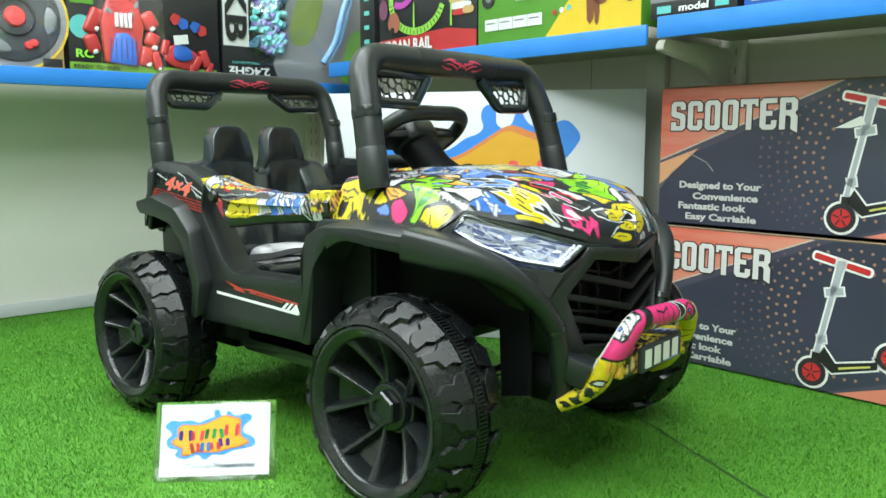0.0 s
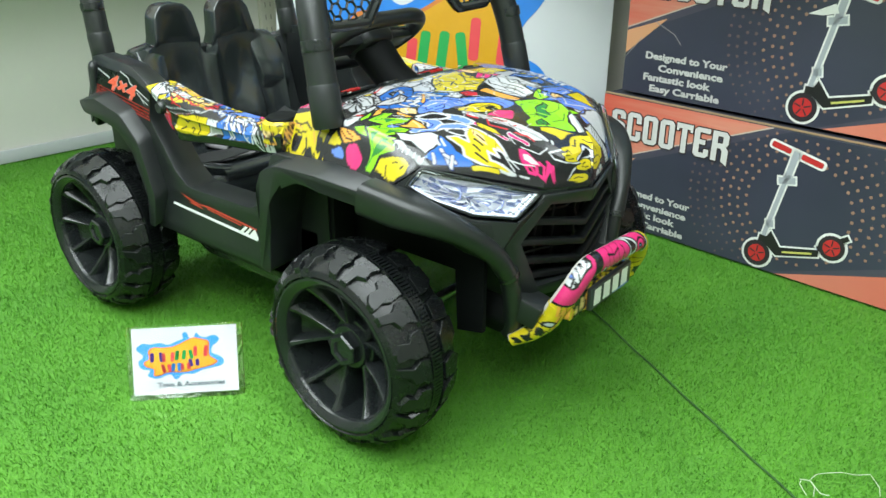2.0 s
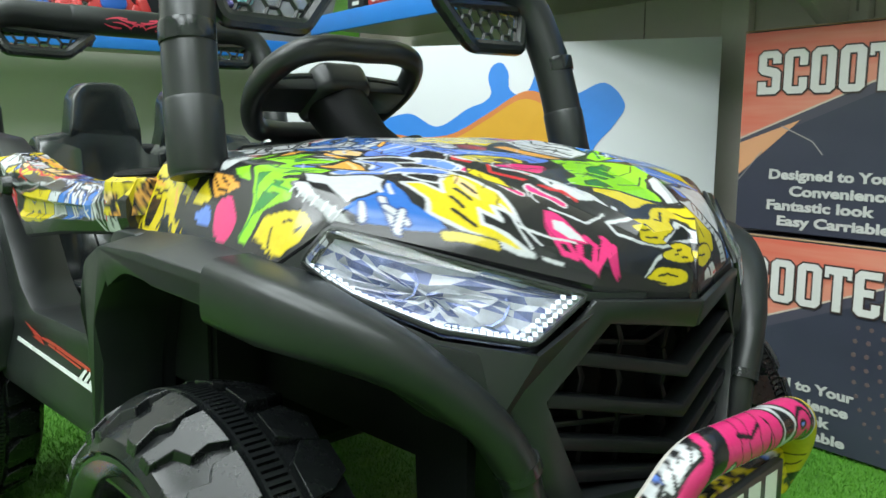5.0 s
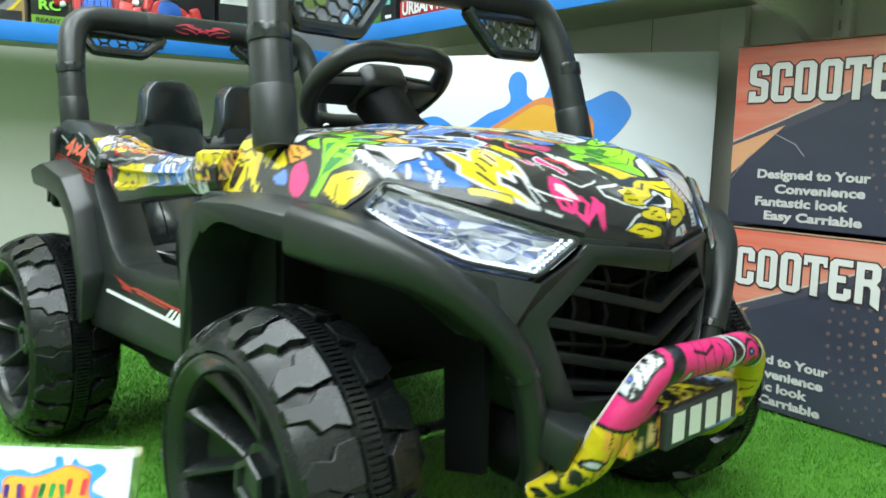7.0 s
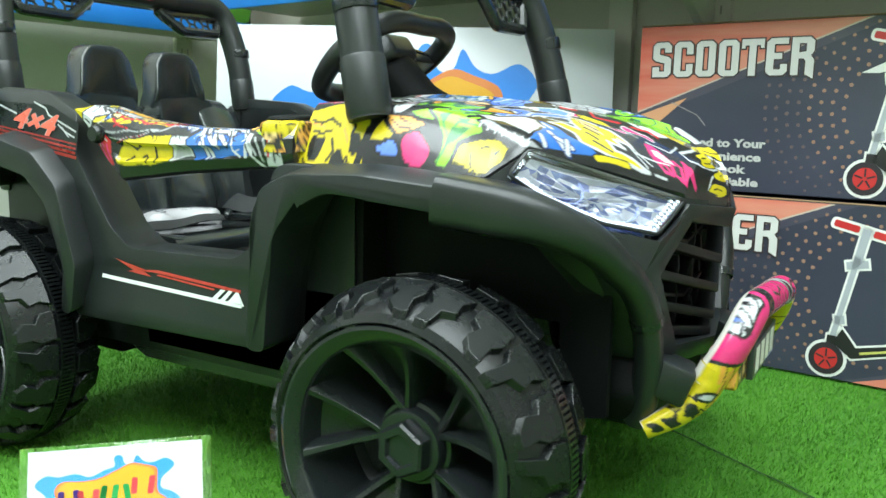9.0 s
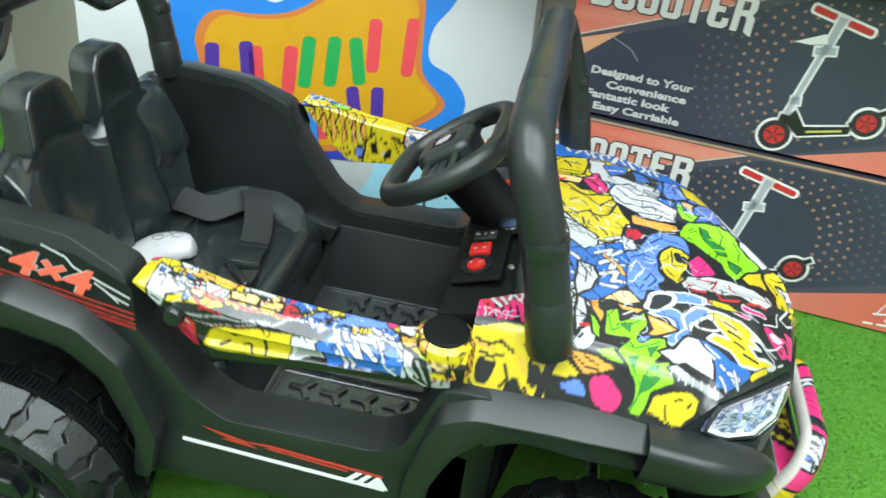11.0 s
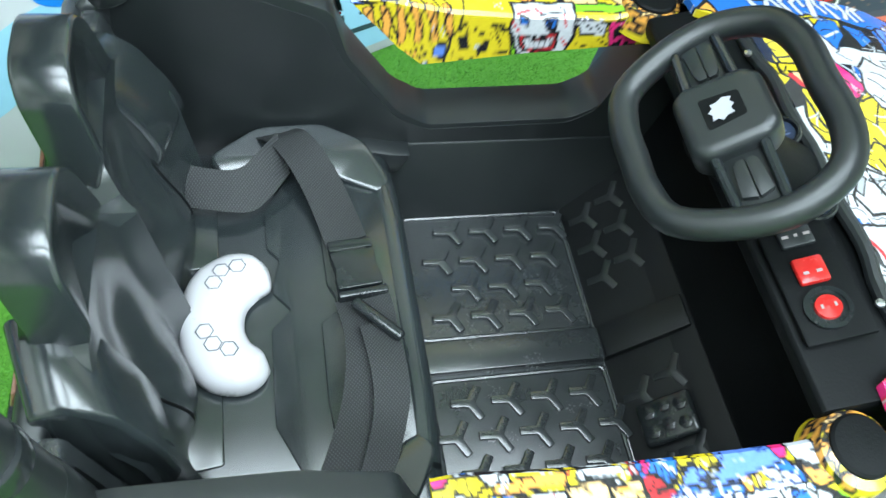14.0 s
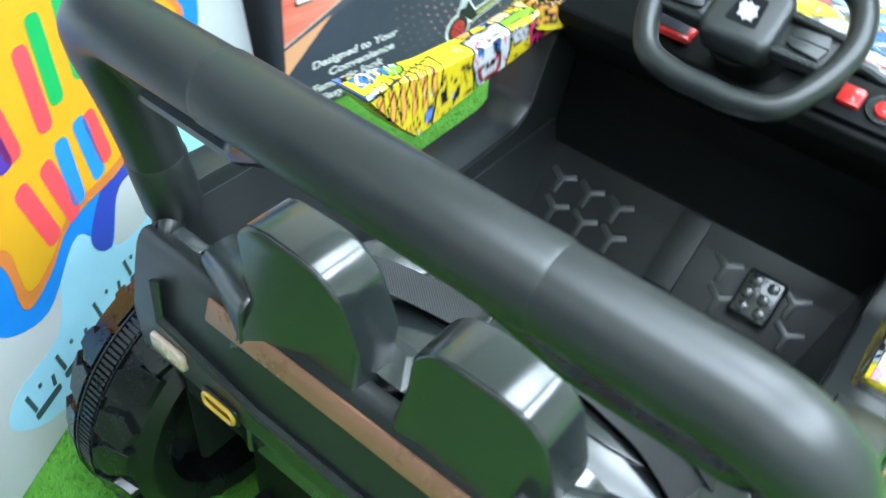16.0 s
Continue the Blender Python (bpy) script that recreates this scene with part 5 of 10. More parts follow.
    p.fill([(0.823, 0.15), (0.837, 0.105), (0.861, 0.101), (0.85, 0.081), (0.832, 0.082), (0.825, 0.097)], "g", 0.0018, "k", False)
    p.stroke([(0.828, 0.106), (0.847, 0.092)], 0.004, "d")
    p.fill([(0.826, 0.042), (0.84, 0.078), (0.863, 0.089), (0.885, 0.093), (0.917, 0.132), (0.916, 0.078), (0.924, 0.065), (0.933, 0.053), (0.954, 0.048), (0.947, 0.03), (0.919, -0.01), (0.906, -0.035), (0.892, -0.026), (0.885, -0.005), (0.865, 0.006), (0.847, 0.021), (0.828, 0.024)], "g", 0.0022, "k", False)
    p.fill([(0.859, 0.078), (0.873, 0.075), (0.882, 0.052), (0.895, 0.047), (0.9, 0.026), (0.884, 0.021), (0.868, 0.04), (0.861, 0.058)], "d", 0.001, "k", False)
    p.fill([(0.899, 0.015), (0.909, 0.014), (0.92, 0.009), (0.907, -0.014), (0.898, -0.004)], "d", 0.001, "k", False)
    p.stroke([(0.871, 0.079), (0.89, 0.081), (0.907, 0.076)], 0.004, "g")
    p.stroke([(0.875, 0.055), (0.895, 0.065), (0.91, 0.053)], 0.004, "g")
    p.stroke([(0.877, 0.026), (0.898, 0.04), (0.91, 0.024)], 0.004, "g")
    p.stroke([(0.85, 0.062), (0.858, 0.036), (0.872, 0.028)], 0.004, "g")
    p.stroke([(0.887, 0.089), (0.897, 0.075), (0.888, 0.047)], 0.0018, "k")
    p.stroke([(0.911, 0.07), (0.922, 0.053), (0.914, 0.025)], 0.0018, "k")
    p.fill([(0.921, 0.112), (0.93, 0.074), (0.953, 0.062), (0.977, 0.05), (0.965, 0.041), (0.936, 0.053), (0.919, 0.068)], "w", 0.0018, "k", False)
    p.stroke([(0.924, 0.076), (0.949, 0.061), (0.969, 0.047)], 0.004, "e")
    p.fill([(0.914, -0.016), (0.93, 0.006), (0.958, 0.042), (0.978, 0.041), (0.99, 0.034), (0.997, 0.023), (0.968, -0.01), (0.945, -0.013), (0.925, -0.028)], "y", 0.0018, "k", False)
    p.fill([(0.745, -0.086), (0.75, -0.066), (0.766, -0.048), (0.774, -0.019), (0.791, 0.014), (0.813, 0.025), (0.835, 0.024), (0.841, -0.005), (0.831, -0.022), (0.807, -0.019), (0.797, -0.044), (0.792, -0.076), (0.798, -0.115), (0.79, -0.127), (0.803, -0.137), (0.78, -0.141), (0.769, -0.166), (0.752, -0.151), (0.745, -0.127)], "s", 0.0018)
    p.stroke([(0.756, -0.078), (0.77, -0.059), (0.781, -0.06)], 0.0024, "n")
    p.stroke([(0.75, -0.112), (0.763, -0.082), (0.772, -0.1), (0.764, -0.121)], 0.0024, "w")
    p.stroke([(0.782, -0.021), (0.799, 0.001), (0.821, 0.006)], 0.0024, "n")
    p.stroke([(0.772, -0.125), (0.78, -0.108), (0.786, -0.12), (0.778, -0.134)], 0.0024, "n")
    p.stroke([(0.757, -0.133), (0.767, -0.143), (0.772, -0.133)], 0.0024, "n")
    p.stroke([(0.775, -0.05), (0.788, -0.029)], 0.0024, "w")
    p.fill([(0.798, -0.034), (0.812, -0.011), (0.828, -0.008), (0.84, -0.021), (0.833, -0.061), (0.823, -0.084), (0.829, -0.1), (0.815, -0.118), (0.801, -0.105), (0.796, -0.08), (0.793, -0.057)], "y", 0.0024, "k", False)
    p.fill([(0.817, -0.027), (0.826, -0.022), (0.826, -0.043), (0.818, -0.045)], "k", 0.0004)
    p.fill([(0.829, -0.026), (0.835, -0.028), (0.831, -0.045), (0.826, -0.043)], "k", 0.0004)
    p.stroke([(0.816, -0.057), (0.828, -0.055)], 0.0024, "k")
    p.stroke([(0.814, -0.023), (0.811, -0.058), (0.82, -0.063)], 0.0024, "k")
    p.stroke([(0.804, -0.074), (0.811, -0.095)], 0.0024, "k")
    p.fill([(0.838, -0.03), (0.853, -0.009), (0.868, -0.023), (0.876, -0.042), (0.856, -0.064), (0.84, -0.071), (0.835, -0.054)], "p", 0.0022)
    p.fill([(0.819, -0.109), (0.832, -0.076), (0.86, -0.057), (0.896, -0.04), (0.921, -0.038), (0.951, -0.035), (0.953, -0.064), (0.938, -0.083), (0.902, -0.087), (0.869, -0.105), (0.842, -0.115), (0.823, -0.118)], "w", 0.0018, "k", False)
    p.stroke([(0.827, -0.102), (0.835, -0.117), (0.852, -0.112)], 0.003, "r")
    p.stroke([(0.874, -0.058), (0.862, -0.1), (0.874, -0.109), (0.911, -0.09), (0.943, -0.076)], 0.003, "r")
    p.stroke([(0.844, -0.073), (0.869, -0.065)], 0.003, "r")
    p.stroke([(0.892, -0.054), (0.897, -0.083)], 0.003, "r")
    p.stroke([(0.883, -0.062), (0.896, -0.069), (0.919, -0.08)], 0.002, "k")
    p.fill([(0.904, -0.091), (0.914, -0.086), (0.909, -0.095), (0.901, -0.098)], "k", 0.0004)
    p.stroke([(0.846, -0.125), (0.878, -0.119), (0.912, -0.113)], 0.005, "p", "w")
    p.fill([(0.854, -0.119), (0.886, -0.11), (0.904, -0.113), (0.885, -0.122), (0.863, -0.127)], "y", 0.0012, "k", False)
    p.stroke([(0.908, -0.1), (0.939, -0.092)], 0.006, "p", "w")
    p.fill([(0.801, -0.134), (0.823, -0.127), (0.851, -0.123), (0.846, -0.134), (0.823, -0.143), (0.807, -0.146)], "s", 0.0012, "w")
    p.fill([(0.775, -0.172), (0.783, -0.148), (0.799, -0.135), (0.811, -0.137), (0.806, -0.156), (0.791, -0.174), (0.778, -0.179)], "k", 0.003, "w")
    p.fill([(0.779, -0.186), (0.803, -0.164), (0.824, -0.169), (0.827, -0.198), (0.811, -0.225), (0.796, -0.223), (0.809, -0.197), (0.801, -0.182)], "s", 0.002, "w")
    p.stroke([(0.791, -0.181), (0.812, -0.181), (0.817, -0.203)], 0.002, "n")
    p.fill([(0.822, -0.171), (0.838, -0.145), (0.858, -0.138), (0.849, -0.165), (0.834, -0.177), (0.826, -0.195)], "s", 0.0024, "w")
    p.fill([(0.84, -0.169), (0.857, -0.154), (0.868, -0.164), (0.859, -0.176), (0.841, -0.179)], "k", 0.002, "w")
    p.fill([(0.7, -0.173), (0.718, -0.182), (0.719, -0.202), (0.726, -0.207), (0.72, -0.23), (0.709, -0.207)], "o", 0.0018, "k", False)
    p.fill([(0.72, -0.188), (0.733, -0.161), (0.755, -0.155), (0.77, -0.171), (0.751, -0.184), (0.734, -0.182)], "c", 0.0018, "k", False)
    p.stroke([(0.73, -0.171), (0.74, -0.18)], 0.002, "k")
    p.stroke([(0.741, -0.166), (0.752, -0.174)], 0.003, "w")
    p.fill([(0.736, -0.185), (0.758, -0.185), (0.777, -0.181), (0.765, -0.194), (0.744, -0.196)], "o", 0.0018, "k", False)
    p.fill([(0.776, -0.187), (0.795, -0.191), (0.815, -0.198), (0.786, -0.224), (0.771, -0.23), (0.782, -0.213)], "o", 0.0018, "k", False)
    p.stroke([(0.784, -0.195), (0.803, -0.203)], 0.004, "c")
    p.fill([(0.67, -0.1), (0.697, -0.082), (0.742, -0.049), (0.751, -0.088), (0.748, -0.149), (0.717, -0.189), (0.691, -0.2), (0.683, -0.143)], "b", 0.001, "k", False)
    p.fill([(0.662, -0.017), (0.687, -0.032), (0.711, -0.05), (0.709, -0.075), (0.693, -0.091), (0.672, -0.07)], "w", 0.0018, "k", False)
    p.stroke([(0.676, -0.031), (0.689, -0.052)], 0.006, "e")
    p.stroke([(0.695, -0.049), (0.705, -0.06)], 0.002, "k")
    p.fill([(0.693, -0.091), (0.72, -0.061), (0.719, -0.086), (0.705, -0.108)], "b", 0.001, "k", False)
    p.fill([(0.687, -0.12), (0.706, -0.125), (0.716, -0.141), (0.706, -0.17), (0.689, -0.189), (0.685, -0.154)], "w", 0.0018, "k", False)
    p.stroke([(0.709, -0.094), (0.728, -0.074), (0.722, -0.1), (0.742, -0.073)], 0.0058, "w", "k")
    p.stroke([(0.713, -0.117), (0.734, -0.1), (0.727, -0.121), (0.745, -0.109)], 0.0058, "w", "k")
    p.stroke([(0.717, -0.134), (0.738, -0.126), (0.732, -0.145), (0.745, -0.141)], 0.0058, "w", "k")
    p.stroke([(0.719, -0.156), (0.736, -0.155)], 0.0058, "w", "k")
    p.stroke([(0.676, -0.109), (0.688, -0.115)], 0.0058, "w", "k")
    p.stroke([(0.722, -0.051), (0.739, -0.036)], 0.0058, "w", "k")
    p.stroke([(0.719, -0.095), (0.742, -0.12), (0.745, -0.127)], 0.0045, "o", "k")
    p.stroke([(0.69, -0.124), (0.7, -0.136), (0.697, -0.159)], 0.002, "k")
    p.fill([(0.689, -0.187), (0.699, -0.192), (0.705, -0.223), (0.7, -0.249), (0.691, -0.258)], "w", 0.0018, "k", False)
    p.stroke([(0.699, -0.19), (0.706, -0.198)], 0.004, "k")
    p.stroke([(0.701, -0.204), (0.709, -0.209)], 0.004, "k")
    p.stroke([(0.698, -0.222), (0.709, -0.221)], 0.004, "k")
    p.fill([(0.691, -0.266), (0.696, -0.246), (0.71, -0.236), (0.72, -0.247), (0.715, -0.266), (0.701, -0.282), (0.695, -0.273)], "w", 0.0024, "k", False)
    p.stroke([(0.698, -0.24), (0.711, -0.237), (0.717, -0.243)], 0.005, "r")
    p.stroke([(0.697, -0.261), (0.7, -0.254)], 0.003, "k")
    p.fill([(0.704, -0.213), (0.713, -0.22), (0.722, -0.236), (0.722, -0.258), (0.713, -0.25), (0.709, -0.23)], "g", 0.0018, "k", False)
    p.fill([(0.714, -0.271), (0.738, -0.261), (0.755, -0.281), (0.743, -0.281), (0.727, -0.276)], "g", 0.0018, "k", False)
    p.fill([(0.724, -0.204), (0.739, -0.193), (0.745, -0.216), (0.774, -0.185), (0.778, -0.204), (0.766, -0.235), (0.799, -0.22), (0.803, -0.24), (0.787, -0.263), (0.802, -0.257), (0.814, -0.279), (0.793, -0.297), (0.781, -0.332), (0.763, -0.33), (0.766, -0.302), (0.758, -0.282), (0.742, -0.265), (0.754, -0.243), (0.726, -0.247)], "g", 0.0022, "k", False)
    p.fill([(0.745, -0.224), (0.759, -0.211), (0.755, -0.232)], "d", 0.0004, "k", False)
    p.fill([(0.756, -0.27), (0.767, -0.264), (0.765, -0.282)], "d", 0.0004, "k", False)
    p.fill([(0.777, -0.247), (0.792, -0.236), (0.78, -0.26)], "d", 0.0004, "k", False)
    p.fill([(0.774, -0.306), (0.777, -0.283), (0.797, -0.28), (0.786, -0.297)], "d", 0.0004, "k", False)
    p.fill([(0.778, -0.269), (0.791, -0.267), (0.789, -0.276)], "d", 0.0004, "k", False)
    p.stroke([(0.728, -0.21), (0.735, -0.236), (0.757, -0.218), (0.77, -0.197)], 0.0020, "d")
    p.stroke([(0.746, -0.252), (0.762, -0.255), (0.795, -0.229)], 0.0020, "d")
    p.stroke([(0.76, -0.272), (0.777, -0.299), (0.78, -0.273), (0.805, -0.275)], 0.0020, "d")
    p.stroke([(0.77, -0.325), (0.775, -0.299)], 0.0020, "d")
    p.fill([(0.765, -0.235), (0.78, -0.224), (0.776, -0.236), (0.767, -0.242)], "s", 0.0012)
    p.fill([(0.812, -0.209), (0.825, -0.189), (0.829, -0.198), (0.818, -0.221)], "s", 0.0012, "w")
    p.fill([(0.784, -0.324), (0.79, -0.301), (0.808, -0.288), (0.831, -0.281), (0.847, -0.284), (0.843, -0.302), (0.831, -0.323), (0.816, -0.331), (0.802, -0.327)], "y", 0.0024, "k", False)
    p.stroke([(0.806, -0.306), (0.811, -0.323), (0.818, -0.329)], 0.0024, "k")
    p.stroke([(0.789, -0.322), (0.803, -0.325)], 0.0024, "k")
    p.stroke([(0.816, -0.298), (0.824, -0.294)], 0.0024, "k")
    p.stroke([(0.831, -0.3), (0.835, -0.293)], 0.0024, "k")
    p.fill([(0.795, -0.331), (0.805, -0.325), (0.813, -0.331), (0.802, -0.333)], "k", 0.0004)
    p.fill([(0.715, -0.317), (0.72, -0.294), (0.745, -0.282), (0.764, -0.287), (0.77, -0.308), (0.765, -0.33), (0.736, -0.338)], "k", 0.0004)
    p.fill([(0.717, -0.311), (0.724, -0.297), (0.738, -0.298), (0.757, -0.312), (0.757, -0.326), (0.746, -0.337), (0.728, -0.332)], "p", 0.0012)
    p.fill([(0.682, -0.32), (0.691, -0.313), (0.704, -0.308), (0.715, -0.315), (0.718, -0.328), (0.701, -0.329)], "s", 0.0028)
    p.fill([(0.674, -0.31), (0.678, -0.294), (0.685, -0.283), (0.692, -0.292), (0.711, -0.304), (0.692, -0.312)], "y", 0.0022, "k", False)
    p.fill([(0.687, -0.278), (0.704, -0.277), (0.724, -0.276), (0.746, -0.287), (0.733, -0.295), (0.71, -0.302), (0.695, -0.291)], "o", 0.0022, "k", False)
    p.stroke([(0.693, -0.283), (0.713, -0.292), (0.726, -0.292)], 0.0022, "k")
    p.stroke([(0.708, -0.281), (0.725, -0.286)], 0.0022, "k")
    p.fill([(0.83, -0.2), (0.852, -0.198), (0.881, -0.208), (0.906, -0.2), (0.916, -0.203), (0.906, -0.222), (0.88, -0.254), (0.858, -0.266), (0.857, -0.236), (0.85, -0.213)], "b", 0.002, "k", False)
    p.fill([(0.79, -0.246), (0.807, -0.234), (0.826, -0.203), (0.84, -0.201), (0.854, -0.216), (0.86, -0.236), (0.859, -0.257), (0.841, -0.254), (0.823, -0.249), (0.811, -0.262)], "w", 0.0018, "k", False)
    p.fill([(0.799, -0.267), (0.811, -0.257), (0.836, -0.263), (0.864, -0.264), (0.877, -0.261), (0.864, -0.278), (0.844, -0.276), (0.817, -0.273)], "e", 0.0016, "k", False)
    p.stroke([(0.808, -0.263), (0.807, -0.274)], 0.0016, "w")
    p.stroke([(0.817, -0.264), (0.816, -0.274)], 0.0016, "w")
    p.stroke([(0.825, -0.264), (0.825, -0.275)], 0.0016, "w")
    p.stroke([(0.834, -0.264), (0.834, -0.274)], 0.0016, "w")
    p.stroke([(0.842, -0.263), (0.844, -0.273)], 0.0016, "w")
    p.stroke([(0.851, -0.264), (0.853, -0.273)], 0.0016, "w")
    p.stroke([(0.859, -0.263), (0.861, -0.273)], 0.0016, "w")
    p.stroke([(0.841, -0.209), (0.858, -0.221)], 0.004, "w")
    p.stroke([(0.85, -0.205), (0.865, -0.217)], 0.004, "w")
    p.stroke([(0.868, -0.228), (0.888, -0.238)], 0.005, "w", "n")
    p.stroke([(0.878, -0.233), (0.894, -0.226)], 0.005, "w", "n")
    p.stroke([(0.887, -0.223), (0.892, -0.239)], 0.005, "w", "n")
    p.stroke([(0.867, -0.247), (0.874, -0.255)], 0.005, "w", "n")
    p.fill([(0.856, -0.139), (0.881, -0.133), (0.902, -0.129), (0.918, -0.137), (0.935, -0.143), (0.914, -0.151), (0.929, -0.158), (0.91, -0.163), (0.923, -0.173), (0.956, -0.154), (0.949, -0.166), (0.923, -0.191), (0.896, -0.204), (0.881, -0.194), (0.853, -0.194), (0.86, -0.181), (0.882, -0.173), (0.865, -0.162)], "y", 0.002, "w", False)
    p.fill([(0.862, -0.142), (0.884, -0.14), (0.904, -0.153), (0.891, -0.159), (0.872, -0.154)], "c", 0.0006, "y", False)
    p.stroke([(0.877, -0.149), (0.893, -0.149)], 0.004, "k")
    p.stroke([(0.89, -0.173), (0.904, -0.175)], 0.004, "k")
    p.stroke([(0.882, -0.161), (0.899, -0.161)], 0.004, "k")
    p.stroke([(0.902, -0.185), (0.922, -0.18)], 0.004, "k")
    p.stroke([(0.914, -0.209), (0.939, -0.178)], 0.006, "y", "k")
    p.stroke([(0.916, -0.144), (0.953, -0.151)], 0.0022, "w")
    p.stroke([(0.933, -0.143), (0.955, -0.143)], 0.002, "w")
    p.stroke([(0.938, -0.115), (0.955, -0.127), (0.961, -0.122)], 0.0042, "p")
    p.stroke([(0.959, -0.128), (0.968, -0.131), (0.975, -0.124), (0.965, -0.119), (0.959, -0.128)], 0.0042, "p")
    p.stroke([(0.968, -0.108), (0.975, -0.12), (0.984, -0.116), (0.977, -0.099), (0.968, -0.1), (0.968, -0.108)], 0.0042, "p")
    p.stroke([(0.986, -0.107), (0.98, -0.091), (0.993, -0.099)], 0.0042, "p")
    p.stroke([(0.986, -0.115), (0.985, -0.086), (0.993, -0.096)], 0.0042, "p")
    p.stroke([(0.976, -0.088), (0.987, -0.088)], 0.0042, "p")
    p.fill([(0.937, -0.116), (0.942, -0.107), (0.954, -0.104), (0.971, -0.104), (0.965, -0.116), (0.956, -0.126)], "p", 0.0004)
    p.fill([(0.945, -0.115), (0.951, -0.107), (0.964, -0.103), (0.971, -0.103), (0.964, -0.115), (0.953, -0.12)], "w", 0.0006, "p", False)
    p.stroke([(0.939, -0.146), (0.957, -0.129), (0.968, -0.113)], 0.002, "w")
    p.stroke([(0.961, -0.149), (0.971, -0.137)], 0.002, "w")
    p.stroke([(0.918, -0.144), (0.939, -0.147)], 0.002, "w")
    p.stroke([(0.937, -0.108), (0.96, -0.088), (0.963, -0.068)], 0.002, "w")
    p.stroke([(0.994, 0.057), (0.992, 0.069)], 0.001, "k")
    p.stroke([(0.995, 0.063), (0.992, 0.075)], 0.001, "k")
    p.stroke([(0.995, 0.07), (0.992, 0.081)], 0.001, "k")
    p.fill([(0.992, 0.074), (0.975, 0.116), (0.992, 0.102), (1.001, 0.07)], "b", 0.0014, "k", False)
    p.fill([(0.916, 0.116), (0.903, 0.164), (0.921, 0.175), (0.943, 0.133), (0.941, 0.104)], "s", 0.0012)
    p.fill([(0.946, 0.088), (0.951, 0.124), (0.965, 0.127), (0.975, 0.092), (0.968, 0.07)], "e", 0.001, "k", False)
    p.stroke([(0.948, 0.035), (0.964, 0.052), (0.971, 0.076)], 0.003, "k")
    # near flank: yellow field with ink, dark red script behind it
    p.fill([(0.57, -0.27), (0.62, -0.262), (0.664, -0.272), (0.672, -0.32), (0.662, -0.38), (0.57, -0.38)], "y", 0.002)
    for fold in ([(0.585, -0.285), (0.598, -0.292), (0.612, -0.286), (0.628, -0.294)], [(0.640, -0.284), (0.652, -0.296), (0.648, -0.308)], [(0.590, -0.300), (0.604, -0.306), (0.618, -0.300)],
                 [(0.622, -0.312), (0.628, -0.328), (0.618, -0.340)], [(0.585, -0.338), (0.592, -0.352), (0.606, -0.346)], [(0.648, -0.332), (0.656, -0.346), (0.650, -0.358)], [(0.612, -0.352), (0.620, -0.366)]):
        p.stroke(fold, 0.0036, "k")
    p.stroke([(0.586, -0.292), (0.606, -0.298)], 0.0034, "o")
    p.stroke([(0.636, -0.300), (0.644, -0.314)], 0.0034, "o")
    p.stroke([(0.670, -0.296), (0.667, -0.330), (0.658, -0.372)], 0.0085, "k")
    p.blob(0.635, -0.343, 0.012, 0.015, "k", rng, rough=0.4)
    p.blob(0.600, -0.322, 0.011, 0.013, "k", rng, rough=0.4)
    p.blob(0.655, -0.318, 0.008, 0.010, "k", rng, rough=0.4)
    p.stroke([(0.60, -0.355), (0.63, -0.362), (0.655, -0.352)], 0.004, "k")
    p.blob(0.602, -0.236, 0.046, 0.034, "k", rng)
    p.scrawl(0.600, -0.240, 0.075, 0.050, "p", rng, None, 9, 0.0055, 0.2)
    p.scrawl(0.604, -0.226, 0.070, 0.030, "r", rng, None, 8, 0.0035, 0.5)
    p.scrawl(0.612, -0.214, 0.060, 0.030, "w", rng, "k", 6, 0.0036, 0.7)
    p.scrawl(0.592, -0.252, 0.050, 0.016, "w", rng, None, 7, 0.0014, 0.1)
    # fine ink over the whole print
    for _ in range(190):
        x, y = rng.uniform(0.62, 0.92), rng.uniform(-0.24, 0.22)
        if abs(y) < 1.2 * (1.0 - x):
            p.ticks(x, y, 0.016, 0.016, rng.choice("kkkw"), rng, 2, rng.uniform(0.0010, 0.0018), 0.014)
    return p.c


